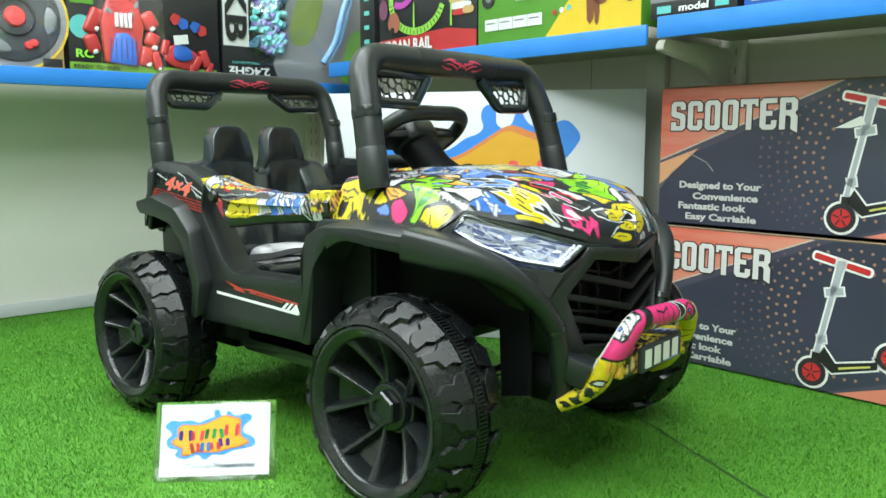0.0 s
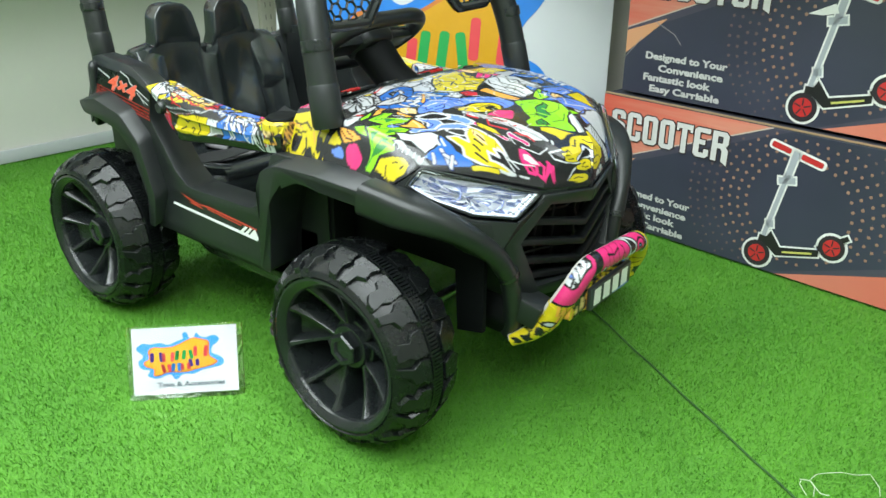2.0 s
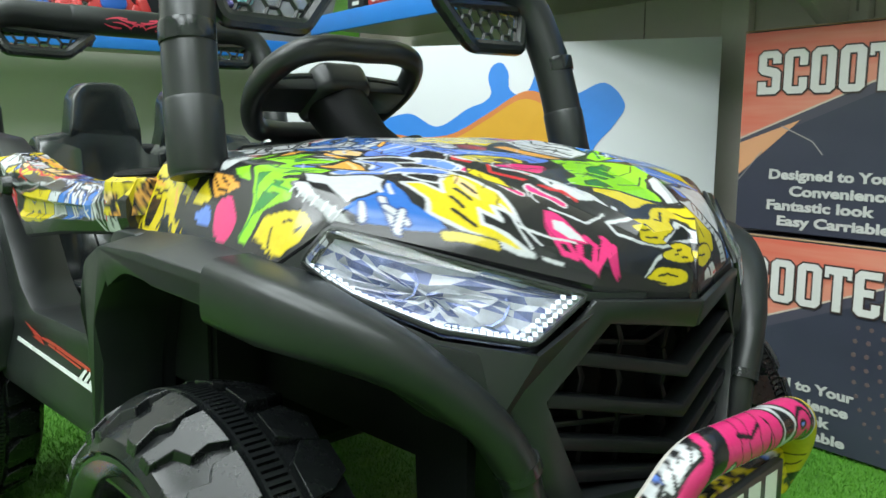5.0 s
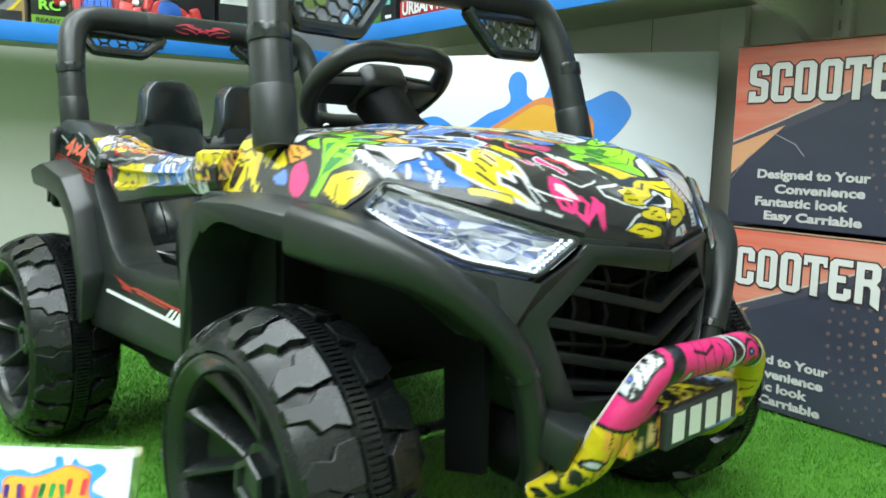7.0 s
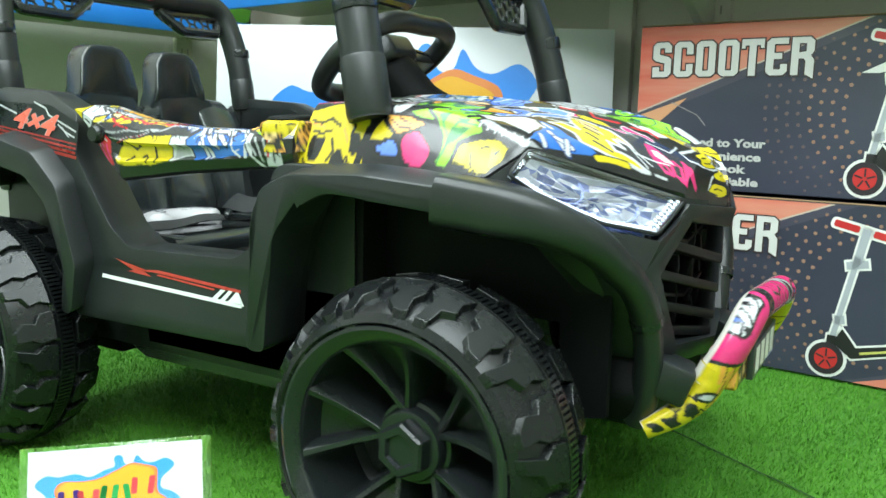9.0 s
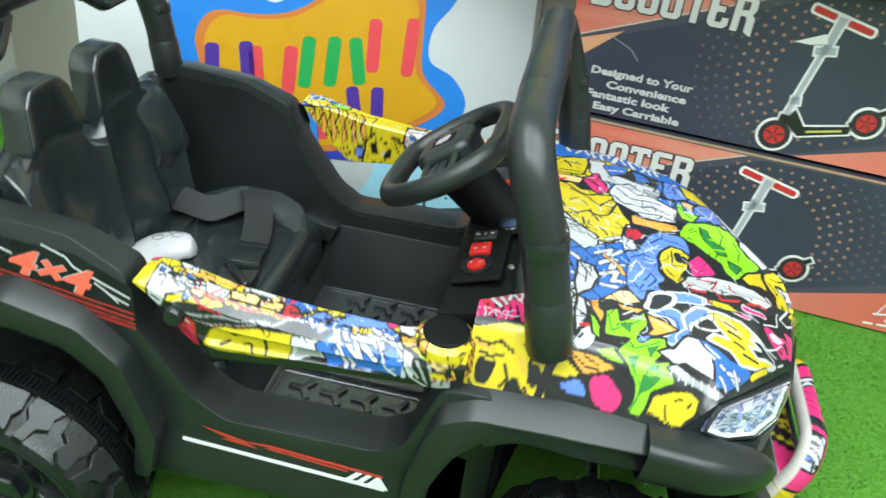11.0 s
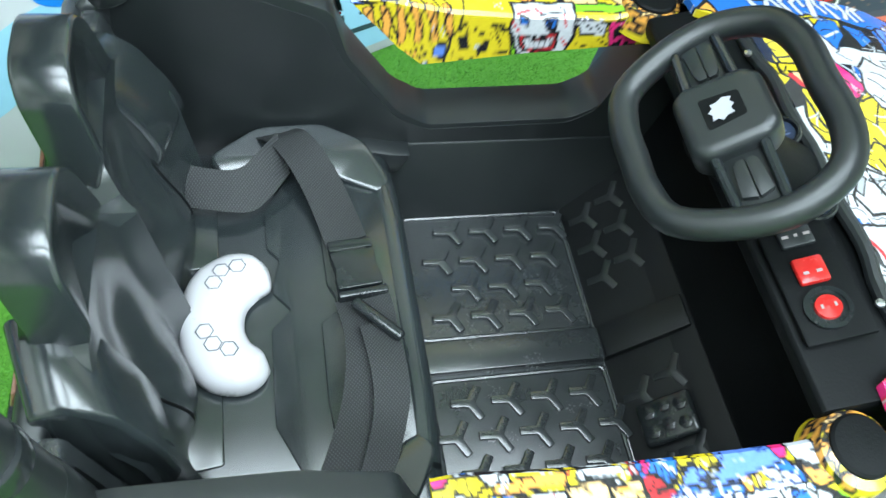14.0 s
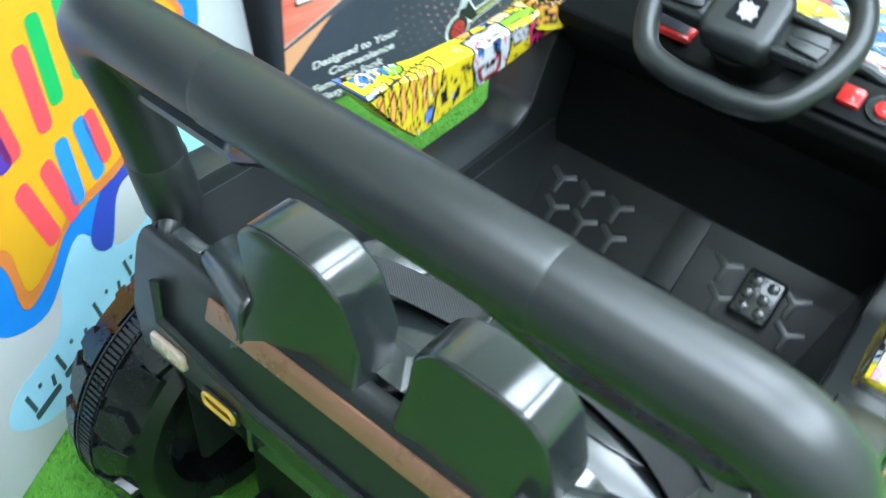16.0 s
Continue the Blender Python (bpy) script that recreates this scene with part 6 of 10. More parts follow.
def tip_print(co, colours):
    """The yellow creature and the striped band round the steep nose, laid on from the front (y and z)."""
    here = co[:, 0] > 0.90
    p = Painter(np.where(here, co[:, 1], 9.0), co[:, 2], "k")
    p.c = colours.copy()
    p.fill([(-0.0302, 0.4909), (-0.0057, 0.4918), (0.0383, 0.4924), (0.0797, 0.4901), (0.0822, 0.4704), (0.0849, 0.4505), (0.0869, 0.4352), (0.0228, 0.4236), (-0.026, 0.4291), (-0.0565, 0.4346), (-0.0733, 0.4435), (-0.0761, 0.4612), (-0.0672, 0.4805)], "k", 0, "k", False)
    p.stroke([(-0.0315, 0.4922), (-0.0646, 0.4817), (-0.0669, 0.4745), (-0.0503, 0.4668), (-0.0276, 0.4638), (-0.0077, 0.4678), (0.0081, 0.4758), (0.0241, 0.4763), (0.0276, 0.4694), (0.023, 0.4643), (0.01, 0.4637), (-0.0202, 0.4611), (-0.0407, 0.4512), (-0.0546, 0.4403)], 0.0028, "w")
    p.fill([(-0.0456, 0.4834), (-0.0116, 0.483), (0.0065, 0.4877), (0.0444, 0.4898), (0.0796, 0.4873), (0.0728, 0.471), (0.0651, 0.4519), (0.048, 0.4503), (0.0365, 0.4566), (0.03, 0.4708), (0.0307, 0.4781), (0.0165, 0.4785), (-0.0085, 0.4691), (-0.0328, 0.4657), (-0.0467, 0.468), (-0.047, 0.4757)], "y", 0.0006, "k", True)
    p.fill([(-0.0217, 0.462), (0.0045, 0.4624), (0.0161, 0.4566), (0.0084, 0.4464), (-0.0134, 0.4491), (-0.0299, 0.4547)], "y", 0.0008, "k", True)
    p.fill([(0.0172, 0.4579), (0.0522, 0.457), (0.052, 0.4459), (0.0267, 0.4416), (0.0106, 0.4476)], "y", 0.0008, "k", True)
    p.fill([(-0.0495, 0.4421), (-0.0357, 0.4472), (-0.0166, 0.4452), (-0.009, 0.4384), (-0.0136, 0.4312), (-0.0322, 0.4315), (-0.0536, 0.4381)], "y", 0.0008, "k", True)
    p.stroke([(-0.044, 0.4783), (-0.022, 0.4784), (-0.023, 0.4747)], 0.0016, "k")
    p.stroke([(-0.0017, 0.4827), (0.0052, 0.4813), (0.0217, 0.4848)], 0.0016, "k")
    p.stroke([(-0.0425, 0.4718), (-0.0328, 0.4717)], 0.0016, "k")
    p.stroke([(0.0369, 0.4845), (0.0362, 0.4808), (0.0423, 0.4825)], 0.0016, "k")
    p.stroke([(0.0492, 0.4724), (0.0508, 0.464)], 0.0016, "k")
    p.stroke([(-0.0181, 0.4572), (-0.0001, 0.4572)], 0.0016, "k")
    p.stroke([(-0.0089, 0.4525), (0.0023, 0.4507)], 0.0016, "k")
    p.stroke([(0.019, 0.4525), (0.0379, 0.4505)], 0.0016, "k")
    p.stroke([(-0.0403, 0.4396), (-0.0308, 0.4419), (-0.0217, 0.4389)], 0.0016, "k")
    p.stroke([(-0.0476, 0.4361), (-0.0355, 0.4343)], 0.0016, "k")
    p.fill([(0.1136, 0.5037), (0.1858, 0.4973), (0.2239, 0.4739), (0.1935, 0.465), (0.1158, 0.4597), (0.1088, 0.471), (0.1149, 0.4897)], "w", 0.001, "k", False)
    p.fill([(0.077, 0.4944), (0.1143, 0.4895), (0.1043, 0.4696), (0.0927, 0.45), (0.1011, 0.436), (0.0794, 0.4347), (0.0781, 0.451), (0.0736, 0.4696), (0.0796, 0.4873)], "w", 0.0012, "k", False)
    p.stroke([(0.1126, 0.4875), (0.0898, 0.4835)], 0.0009, "k")
    p.stroke([(0.1105, 0.4825), (0.0878, 0.4796)], 0.0009, "k")
    p.stroke([(0.1087, 0.478), (0.0854, 0.4752)], 0.0009, "k")
    p.stroke([(0.1056, 0.473), (0.0818, 0.471)], 0.0009, "k")
    p.stroke([(0.1007, 0.4678), (0.0776, 0.4663)], 0.0009, "k")
    p.stroke([(0.0935, 0.4627), (0.0756, 0.4614)], 0.0009, "k")
    p.stroke([(0.0875, 0.4573), (0.0773, 0.4562)], 0.0009, "k")
    p.stroke([(0.0883, 0.4509), (0.078, 0.4504)], 0.0009, "k")
    p.stroke([(0.0904, 0.4443), (0.0771, 0.4448)], 0.0009, "k")
    p.stroke([(0.0937, 0.4387), (0.0787, 0.4394)], 0.0009, "k")
    p.fill([(0.1121, 0.46), (0.1918, 0.4645), (0.1232, 0.4431), (0.1021, 0.4368), (0.0996, 0.4495)], "b", 0.001, "k", False)
    p.stroke([(0.132, 0.4459), (0.1617, 0.4552), (0.1284, 0.4448)], 0.0016, "w")
    p.fill([(0.0258, 0.4378), (0.0523, 0.4428), (0.0616, 0.4323), (0.0438, 0.4284), (0.0216, 0.4279)], "w", 0.001, "k", False)
    p.stroke([(0.0381, 0.4387), (0.0415, 0.4315)], 0.003, "k")
    p.stroke([(0.05, 0.4329), (0.0575, 0.4341)], 0.002, "r")
    return p.c


part("cowl_rim", tube([(0.621 + 0.002 * math.cos(k), 0.205 * (k - 12) / 12, hood_z(0.625, 0.205 * (k - 12) / 12 / 0.299) - 0.006) for k in range(25)], 0.0075, 10), BLACK, car, "black raised rim between dashboard and hood")
hood_bm, hood_where = hood_mesh()
hood = part("hood", hood_bm, GRAFFITI, car, "glossy hood with a bright comic graffiti print", angle=24)
put_print(hood, tip_print(spots_of(hood), hood_print(hood_where)))


# side rails with the print
RAIL = ((0.186, 0.5230, 0.5170), (0.200, 0.5265, 0.500), (0.215, 0.5265, 0.484), (0.245, 0.520, 0.450), (0.275, 0.513, 0.424), (0.30, 0.508, 0.427), (0.40, 0.500, 0.440), (0.50, 0.499, 0.449), (0.53, 0.507, 0.452), (0.565, 0.511, 0.454), (0.60, 0.508, 0.462))


def rail_at(x):
    return [float(np.interp(x, [k[0] for k in RAIL], [k[i] for k in RAIL])) for i in (1, 2)]


def rail_mesh():
    """Right-hand rail: a hollow-looking bar with a rounded top and a groove along its outer face."""
    bm = bmesh.new()
    rings = []
    for i in range(231):
        x = 0.186 + 0.393 * i / 230
        zt, zb = rail_at(x)
        h = zt - zb
        groove = max(0.0, min(1.0, (x - 0.255) / 0.03, (0.49 - x) / 0.04)) * min(1, h / 0.05)
        out = -0.316 + 0.013 * max(0.0, (x - 0.55) / 0.05)
        pts = [(-0.262, zt - 0.004), (-0.266, zt), (-0.297, zt), (out + 0.005, zt - min(0.012, h * 0.25)), (out, zb + h * 0.62), (out + 0.007 * groove, zb + h * 0.55), (out + 0.007 * groove, zb + h * 0.36), (out, zb + h * 0.30), (out + 0.004, zb + 0.004), (out + 0.010, zb), (-0.268, zb), (-0.262, zb + 0.004)]
        fine = []
        for (y0, z0), (y1, z1) in zip(pts, pts[1:] + pts[:1]):
            n = 10
            fine += [(y0 + (y1 - y0) * k / n, z0 + (z1 - z0) * k / n) for k in range(n)]
        rings.append([bm.verts.new((x, y, z)) for y, z in fine])
    n = len(rings[0])
    for a, q in zip(rings, rings[1:]):
        for k in range(n):
            bm.faces.new((a[k], a[(k + 1) % n], q[(k + 1) % n], q[k]))
    bm.faces.new(rings[0])
    bm.faces.new(rings[-1][::-1])
    return bm


def rail_print_right(co):
    rng = random.Random(5)
    tops = np.interp(co[:, 0], [k[0] for k in RAIL], [k[1] for k in RAIL])
    flat_top = co[:, 2] > tops - 0.0006
    b = np.where(flat_top, tops + co[:, 1] + 0.300, co[:, 2])
    b = np.where((co[:, 1] > -0.2655), 0.530 + (tops - co[:, 2]), b)
    p = Painter(co[:, 0], b, "k")
    p.fill([(0.18, 0.505), (0.60, 0.495), (0.60, 0.60), (0.18, 0.60)], "y", 0, "k", False)
    p.filler(0.19, 0.60, 0.51, 0.575, 44, rng, 0.013)
    for _ in range(16):
        p.scrawl(rng.uniform(0.22, 0.57), rng.uniform(0.525, 0.565), 0.03, 0.014, rng.choice("kowbr"), rng, None, 5, 0.0026, rng.uniform(-0.4, 0.6))
    p.fill([(0.231, 0.55), (0.294, 0.544), (0.294, 0.534), (0.256, 0.537), (0.231, 0.541)], "o", 0.0012, "k", False)
    p.fill([(0.202, 0.55), (0.219, 0.541), (0.229, 0.523), (0.252, 0.518), (0.224, 0.51), (0.217, 0.488), (0.208, 0.477), (0.202, 0.515)], "w", 0.0014, "k", False)
    p.stroke([(0.211, 0.535), (0.221, 0.525)], 0.0022, "k")
    p.stroke([(0.209, 0.526), (0.22, 0.525), (0.215, 0.516)], 0.0022, "k")
    p.stroke([(0.223, 0.524), (0.235, 0.518)], 0.0022, "k")
    p.stroke([(0.208, 0.506), (0.216, 0.502)], 0.0022, "k")
    p.stroke([(0.211, 0.489), (0.219, 0.495)], 0.0022, "k")
    p.fill([(0.207, 0.542), (0.214, 0.539), (0.214, 0.532), (0.208, 0.533)], "b", 0.0012, "k", False)
    p.fill([(0.22, 0.535), (0.248, 0.534), (0.292, 0.53), (0.288, 0.51), (0.274, 0.513), (0.247, 0.517), (0.231, 0.523)], "w", 0.0014, "k", False)
    p.stroke([(0.254, 0.532), (0.259, 0.517), (0.253, 0.518)], 0.0026, "r")
    p.stroke([(0.28, 0.526), (0.272, 0.514)], 0.0026, "r")
    p.stroke([(0.232, 0.53), (0.24, 0.521)], 0.0014, "k")
    p.stroke([(0.242, 0.529), (0.239, 0.521)], 0.0014, "k")
    p.stroke([(0.261, 0.529), (0.268, 0.515)], 0.0014, "k")
    p.stroke([(0.285, 0.524), (0.28, 0.512)], 0.0014, "k")
    p.fill([(0.291, 0.532), (0.327, 0.528), (0.326, 0.512), (0.295, 0.514)], "c", 0.0014, "k", False)
    p.fill([(0.327, 0.524), (0.356, 0.526), (0.354, 0.51), (0.331, 0.512)], "c", 0.0014, "k", False)
    p.stroke([(0.331, 0.523), (0.34, 0.515)], 0.0018, "k")
    p.stroke([(0.336, 0.522), (0.35, 0.516)], 0.003, "o")
    p.fill([(0.308, 0.543), (0.339, 0.541), (0.344, 0.535), (0.311, 0.534)], "w", 0.001, "k", False)
    p.fill([(0.346, 0.537), (0.392, 0.543), (0.387, 0.523), (0.354, 0.523)], "b", 0.001, "k", False)
    p.fill([(0.346, 0.537), (0.354, 0.537), (0.356, 0.525), (0.349, 0.526)], "r", 0.0006, "k", False)
    p.fill([(0.361, 0.538), (0.367, 0.539), (0.365, 0.53), (0.359, 0.529)], "p", 0.0006)
    p.stroke([(0.376, 0.537), (0.385, 0.528)], 0.003, "w")
    p.fill([(0.356, 0.525), (0.37, 0.527), (0.383, 0.509), (0.377, 0.502), (0.364, 0.503), (0.357, 0.507)], "r", 0.0014, "k", False)
    p.fill([(0.311, 0.501), (0.318, 0.506), (0.34, 0.511), (0.351, 0.507), (0.364, 0.503), (0.341, 0.504)], "y", 0.0014)
    p.fill([(0.283, 0.51), (0.291, 0.51), (0.31, 0.507), (0.305, 0.501), (0.292, 0.503)], "y", 0.0014)
    p.stroke([(0.292, 0.51), (0.298, 0.506)], 0.003, "k")
    p.stroke([(0.257, 0.507), (0.289, 0.495)], 0.003, "r")
    p.stroke([(0.266, 0.511), (0.316, 0.504), (0.376, 0.502)], 0.0024, "r")
    p.stroke([(0.279, 0.509), (0.263, 0.499)], 0.0024, "r")
    p.stroke([(0.25, 0.49), (0.354, 0.495), (0.366, 0.501), (0.421, 0.5)], 0.0024, "e")
    p.stroke([(0.257, 0.483), (0.285, 0.481), (0.348, 0.494)], 0.0018, "e")
    p.stroke([(0.269, 0.477), (0.323, 0.488)], 0.0014, "r")
    p.fill([(0.224, 0.49), (0.241, 0.493), (0.26, 0.479), (0.264, 0.444), (0.248, 0.444), (0.226, 0.47)], "r", 0.0014, "k", False)
    p.stroke([(0.232, 0.481), (0.244, 0.471)], 0.003, "p")
    p.stroke([(0.235, 0.472), (0.251, 0.453)], 0.003, "p")
    p.stroke([(0.251, 0.472), (0.258, 0.455)], 0.003, "p")
    p.stroke([(0.241, 0.486), (0.251, 0.477)], 0.002, "w")
    p.fill([(0.272, 0.46), (0.288, 0.48), (0.378, 0.489), (0.374, 0.455), (0.277, 0.445)], "y", 0.0014)
    p.stroke([(0.292, 0.476), (0.305, 0.467), (0.314, 0.474)], 0.0032, "k")
    p.stroke([(0.318, 0.457), (0.326, 0.461), (0.33, 0.452)], 0.0032, "k")
    p.stroke([(0.342, 0.471), (0.347, 0.454)], 0.0032, "k")
    p.stroke([(0.289, 0.454), (0.299, 0.459)], 0.0032, "k")
    p.fill([(0.378, 0.489), (0.406, 0.49), (0.417, 0.463), (0.373, 0.455)], "w", 0.001, "k", False)
    p.fill([(0.382, 0.474), (0.404, 0.48), (0.413, 0.465), (0.378, 0.458)], "e", 0.0006, "w", False)
    p.fill([(0.387, 0.515), (0.405, 0.509), (0.432, 0.509), (0.476, 0.499), (0.505, 0.5), (0.517, 0.468), (0.42, 0.459), (0.403, 0.485), (0.423, 0.496), (0.398, 0.5), (0.375, 0.502)], "b", 0.001, "k", False)
    p.fill([(0.391, 0.515), (0.399, 0.527), (0.433, 0.546), (0.482, 0.543), (0.483, 0.524), (0.459, 0.517), (0.432, 0.509), (0.405, 0.511)], "s", 0.0012)
    p.stroke([(0.412, 0.517), (0.433, 0.527), (0.452, 0.525)], 0.0016, "w")
    p.stroke([(0.447, 0.539), (0.467, 0.533), (0.478, 0.538)], 0.0016, "n")
    p.fill([(0.402, 0.53), (0.413, 0.538), (0.427, 0.533), (0.423, 0.521), (0.41, 0.524)], "y", 0.001)
    p.fill([(0.474, 0.542), (0.491, 0.538), (0.488, 0.525), (0.48, 0.526)], "p", 0.001)
    p.fill([(0.491, 0.536), (0.515, 0.542), (0.517, 0.521), (0.498, 0.514)], "w", 0.001, "k", False)
    p.stroke([(0.378, 0.505), (0.406, 0.5)], 0.0046, "w", "n")
    p.stroke([(0.382, 0.501), (0.41, 0.505)], 0.0046, "w", "n")
    p.stroke([(0.392, 0.51), (0.397, 0.5)], 0.0046, "w", "n")
    p.stroke([(0.424, 0.499), (0.45, 0.463)], 0.0046, "w", "n")
    p.stroke([(0.433, 0.499), (0.46, 0.477), (0.45, 0.497), (0.477, 0.479)], 0.0046, "w", "n")
    p.stroke([(0.443, 0.499), (0.478, 0.492), (0.464, 0.504), (0.486, 0.499), (0.465, 0.517), (0.49, 0.506)], 0.0046, "w", "n")
    p.stroke([(0.412, 0.5), (0.405, 0.497)], 0.0046, "w", "n")
    p.stroke([(0.432, 0.48), (0.442, 0.462)], 0.0046, "w", "n")
    p.fill([(0.44, 0.512), (0.449, 0.513), (0.45, 0.499), (0.441, 0.499)], "o", 0.0012, "k", False)
    p.fill([(0.453, 0.514), (0.46, 0.514), (0.456, 0.499)], "c", 0.001, "k", False)
    p.stroke([(0.48, 0.499), (0.496, 0.499), (0.512, 0.486), (0.51, 0.468)], 0.0045, "w")
    p.stroke([(0.48, 0.498), (0.488, 0.474), (0.501, 0.467)], 0.0035, "w")
    p.fill([(0.497, 0.517), (0.517, 0.513), (0.541, 0.508), (0.566, 0.511), (0.561, 0.51), (0.533, 0.507), (0.509, 0.496), (0.502, 0.499)], "o", 0.0014, "k", False)
    p.stroke([(0.504, 0.507), (0.521, 0.505), (0.54, 0.508)], 0.0016, "k")
    p.stroke([(0.517, 0.509), (0.534, 0.507)], 0.0016, "k")
    p.stroke([(0.547, 0.509), (0.559, 0.51)], 0.0016, "k")
    p.stroke([(0.513, 0.503), (0.53, 0.507)], 0.003, "c")
    p.stroke([(0.54, 0.508), (0.56, 0.51)], 0.003, "y")
    p.fill([(0.516, 0.553), (0.531, 0.566), (0.522, 0.527), (0.532, 0.514), (0.516, 0.514)], "c", 0.0014, "k", False)
    p.stroke([(0.519, 0.546), (0.521, 0.527)], 0.0016, "k")
    p.fill([(0.505, 0.496), (0.52, 0.494), (0.522, 0.469), (0.544, 0.455), (0.547, 0.505), (0.564, 0.507), (0.565, 0.456), (0.537, 0.453), (0.516, 0.468)], "w", 0.001, "k", False)
    p.stroke([(0.525, 0.49), (0.539, 0.462)], 0.0035, "e")
    p.stroke([(0.535, 0.497), (0.545, 0.471)], 0.0035, "e")
    p.stroke([(0.554, 0.499), (0.555, 0.466)], 0.0035, "e")
    p.stroke([(0.515, 0.484), (0.527, 0.469)], 0.0035, "e")
    p.stroke([(0.544, 0.504), (0.548, 0.469)], 0.0026, "r")
    p.stroke([(0.526, 0.498), (0.532, 0.497)], 0.004, "g")
    p.stroke([(0.551, 0.501), (0.555, 0.462)], 0.0014, "k")
    for _ in range(64):
        p.ticks(rng.uniform(0.20, 0.57), rng.uniform(0.48, 0.555), 0.012, 0.008, rng.choice("kkkw"), rng, 2, rng.uniform(0.0011, 0.0022), 0.010)
    for _ in range(12):
        u, v = rng.uniform(0.21, 0.50), rng.uniform(0.508, 0.550)
        p.fill([(u, v), (u + 0.012, v + 0.003), (u + 0.020, v + 0.001), (u + 0.009, v - 0.004)], "k", 0)
    return p.c


def rail_print_left(co):
    rng = random.Random(8)
    tops = np.interp(co[:, 0], [k[0] for k in RAIL], [k[1] for k in RAIL])
    flat_top = co[:, 2] > tops - 0.0006
    b = np.where(flat_top, tops + np.abs(co[:, 1]) - 0.266, co[:, 2])
    p = Painter(co[:, 0], b, "y")
    p.filler(0.19, 0.60, 0.42, 0.56, 18, rng, 0.016)
    p.fill([(0.165, 0.516), (0.316, 0.528), (0.313, 0.48), (0.307, 0.423), (0.254, 0.411), (0.2, 0.42), (0.171, 0.494)], "y", 0.0014, "k", False)
    p.fill([(0.166, 0.515), (0.182, 0.511), (0.196, 0.493), (0.183, 0.495)], "r", 0.0014, "k", False)
    p.stroke([(0.171, 0.514), (0.187, 0.5)], 0.004, "p")
    p.stroke([(0.205, 0.51), (0.211, 0.489), (0.207, 0.462)], 0.0075, "o", "k")
    p.stroke([(0.222, 0.511), (0.229, 0.49), (0.227, 0.463)], 0.0075, "o", "k")
    p.stroke([(0.24, 0.512), (0.246, 0.491), (0.246, 0.465)], 0.0075, "o", "k")
    p.stroke([(0.257, 0.513), (0.264, 0.492), (0.266, 0.466)], 0.0075, "o", "k")
    p.stroke([(0.274, 0.513), (0.282, 0.493), (0.286, 0.467)], 0.0075, "o", "k")
    p.stroke([(0.293, 0.513), (0.299, 0.494), (0.306, 0.468)], 0.0075, "o", "k")
    p.stroke([(0.195, 0.508), (0.204, 0.473)], 0.0018, "k")
    p.stroke([(0.211, 0.474), (0.242, 0.471)], 0.0018, "k")
    p.stroke([(0.227, 0.511), (0.233, 0.498)], 0.0018, "k")
    p.stroke([(0.268, 0.469), (0.291, 0.486)], 0.0018, "k")
    p.stroke([(0.295, 0.509), (0.293, 0.478)], 0.0018, "k")
    p.fill([(0.197, 0.463), (0.218, 0.455), (0.228, 0.436), (0.206, 0.431)], "r", 0.0014, "k", False)
    p.fill([(0.207, 0.454), (0.257, 0.447), (0.301, 0.464), (0.271, 0.438), (0.232, 0.437)], "y", 0.0014, "k", False)
    p.stroke([(0.215, 0.45), (0.264, 0.443)], 0.004, "o")
    p.fill([(0.257, 0.423), (0.28, 0.432), (0.285, 0.414), (0.261, 0.41)], "b", 0.001, "k", False)
    p.fill([(0.285, 0.457), (0.3, 0.46), (0.302, 0.438), (0.288, 0.44)], "s", 0.001, "k", False)
    p.stroke([(0.264, 0.425), (0.274, 0.416)], 0.0022, "w")
    p.stroke([(0.276, 0.43), (0.282, 0.418)], 0.0022, "w")
    p.fill([(0.302, 0.422), (0.304, 0.471), (0.32, 0.491), (0.349, 0.491), (0.375, 0.478), (0.387, 0.43), (0.342, 0.417)], "y", 0.002, "k", False)
    p.fill([(0.312, 0.468), (0.325, 0.472), (0.33, 0.454), (0.32, 0.449)], "k", 0.0004, "k", False)
    p.fill([(0.339, 0.46), (0.351, 0.464), (0.352, 0.446), (0.34, 0.443)], "k", 0.0004, "k", False)
    p.stroke([(0.312, 0.437), (0.329, 0.432), (0.338, 0.44)], 0.003, "k")
    p.stroke([(0.331, 0.48), (0.342, 0.473)], 0.003, "k")
    p.stroke([(0.357, 0.481), (0.366, 0.458)], 0.003, "k")
    p.stroke([(0.358, 0.441), (0.377, 0.447)], 0.003, "k")
    p.stroke([(0.327, 0.427), (0.341, 0.424)], 0.003, "k")
    p.stroke([(0.303, 0.45), (0.312, 0.447)], 0.003, "k")
    p.fill([(0.374, 0.52), (0.452, 0.521), (0.454, 0.471), (0.449, 0.44), (0.396, 0.434), (0.374, 0.481)], "w", 0.002, "k", False)
    p.fill([(0.413, 0.496), (0.429, 0.496), (0.431, 0.48), (0.419, 0.481)], "b", 0.0012, "k", False)
    p.fill([(0.418, 0.492), (0.425, 0.491), (0.425, 0.484), (0.419, 0.485)], "k", 0.0004, "k", False)
    p.fill([(0.383, 0.499), (0.393, 0.497), (0.394, 0.487), (0.386, 0.488)], "b", 0.0012, "k", False)
    p.stroke([(0.379, 0.5), (0.396, 0.506)], 0.003, "r")
    p.stroke([(0.405, 0.509), (0.411, 0.502)], 0.003, "r")
    p.stroke([(0.408, 0.5), (0.433, 0.503)], 0.0026, "k")
    p.fill([(0.385, 0.472), (0.406, 0.469), (0.435, 0.477), (0.435, 0.45), (0.412, 0.442), (0.396, 0.45)], "r", 0.0018, "k", False)
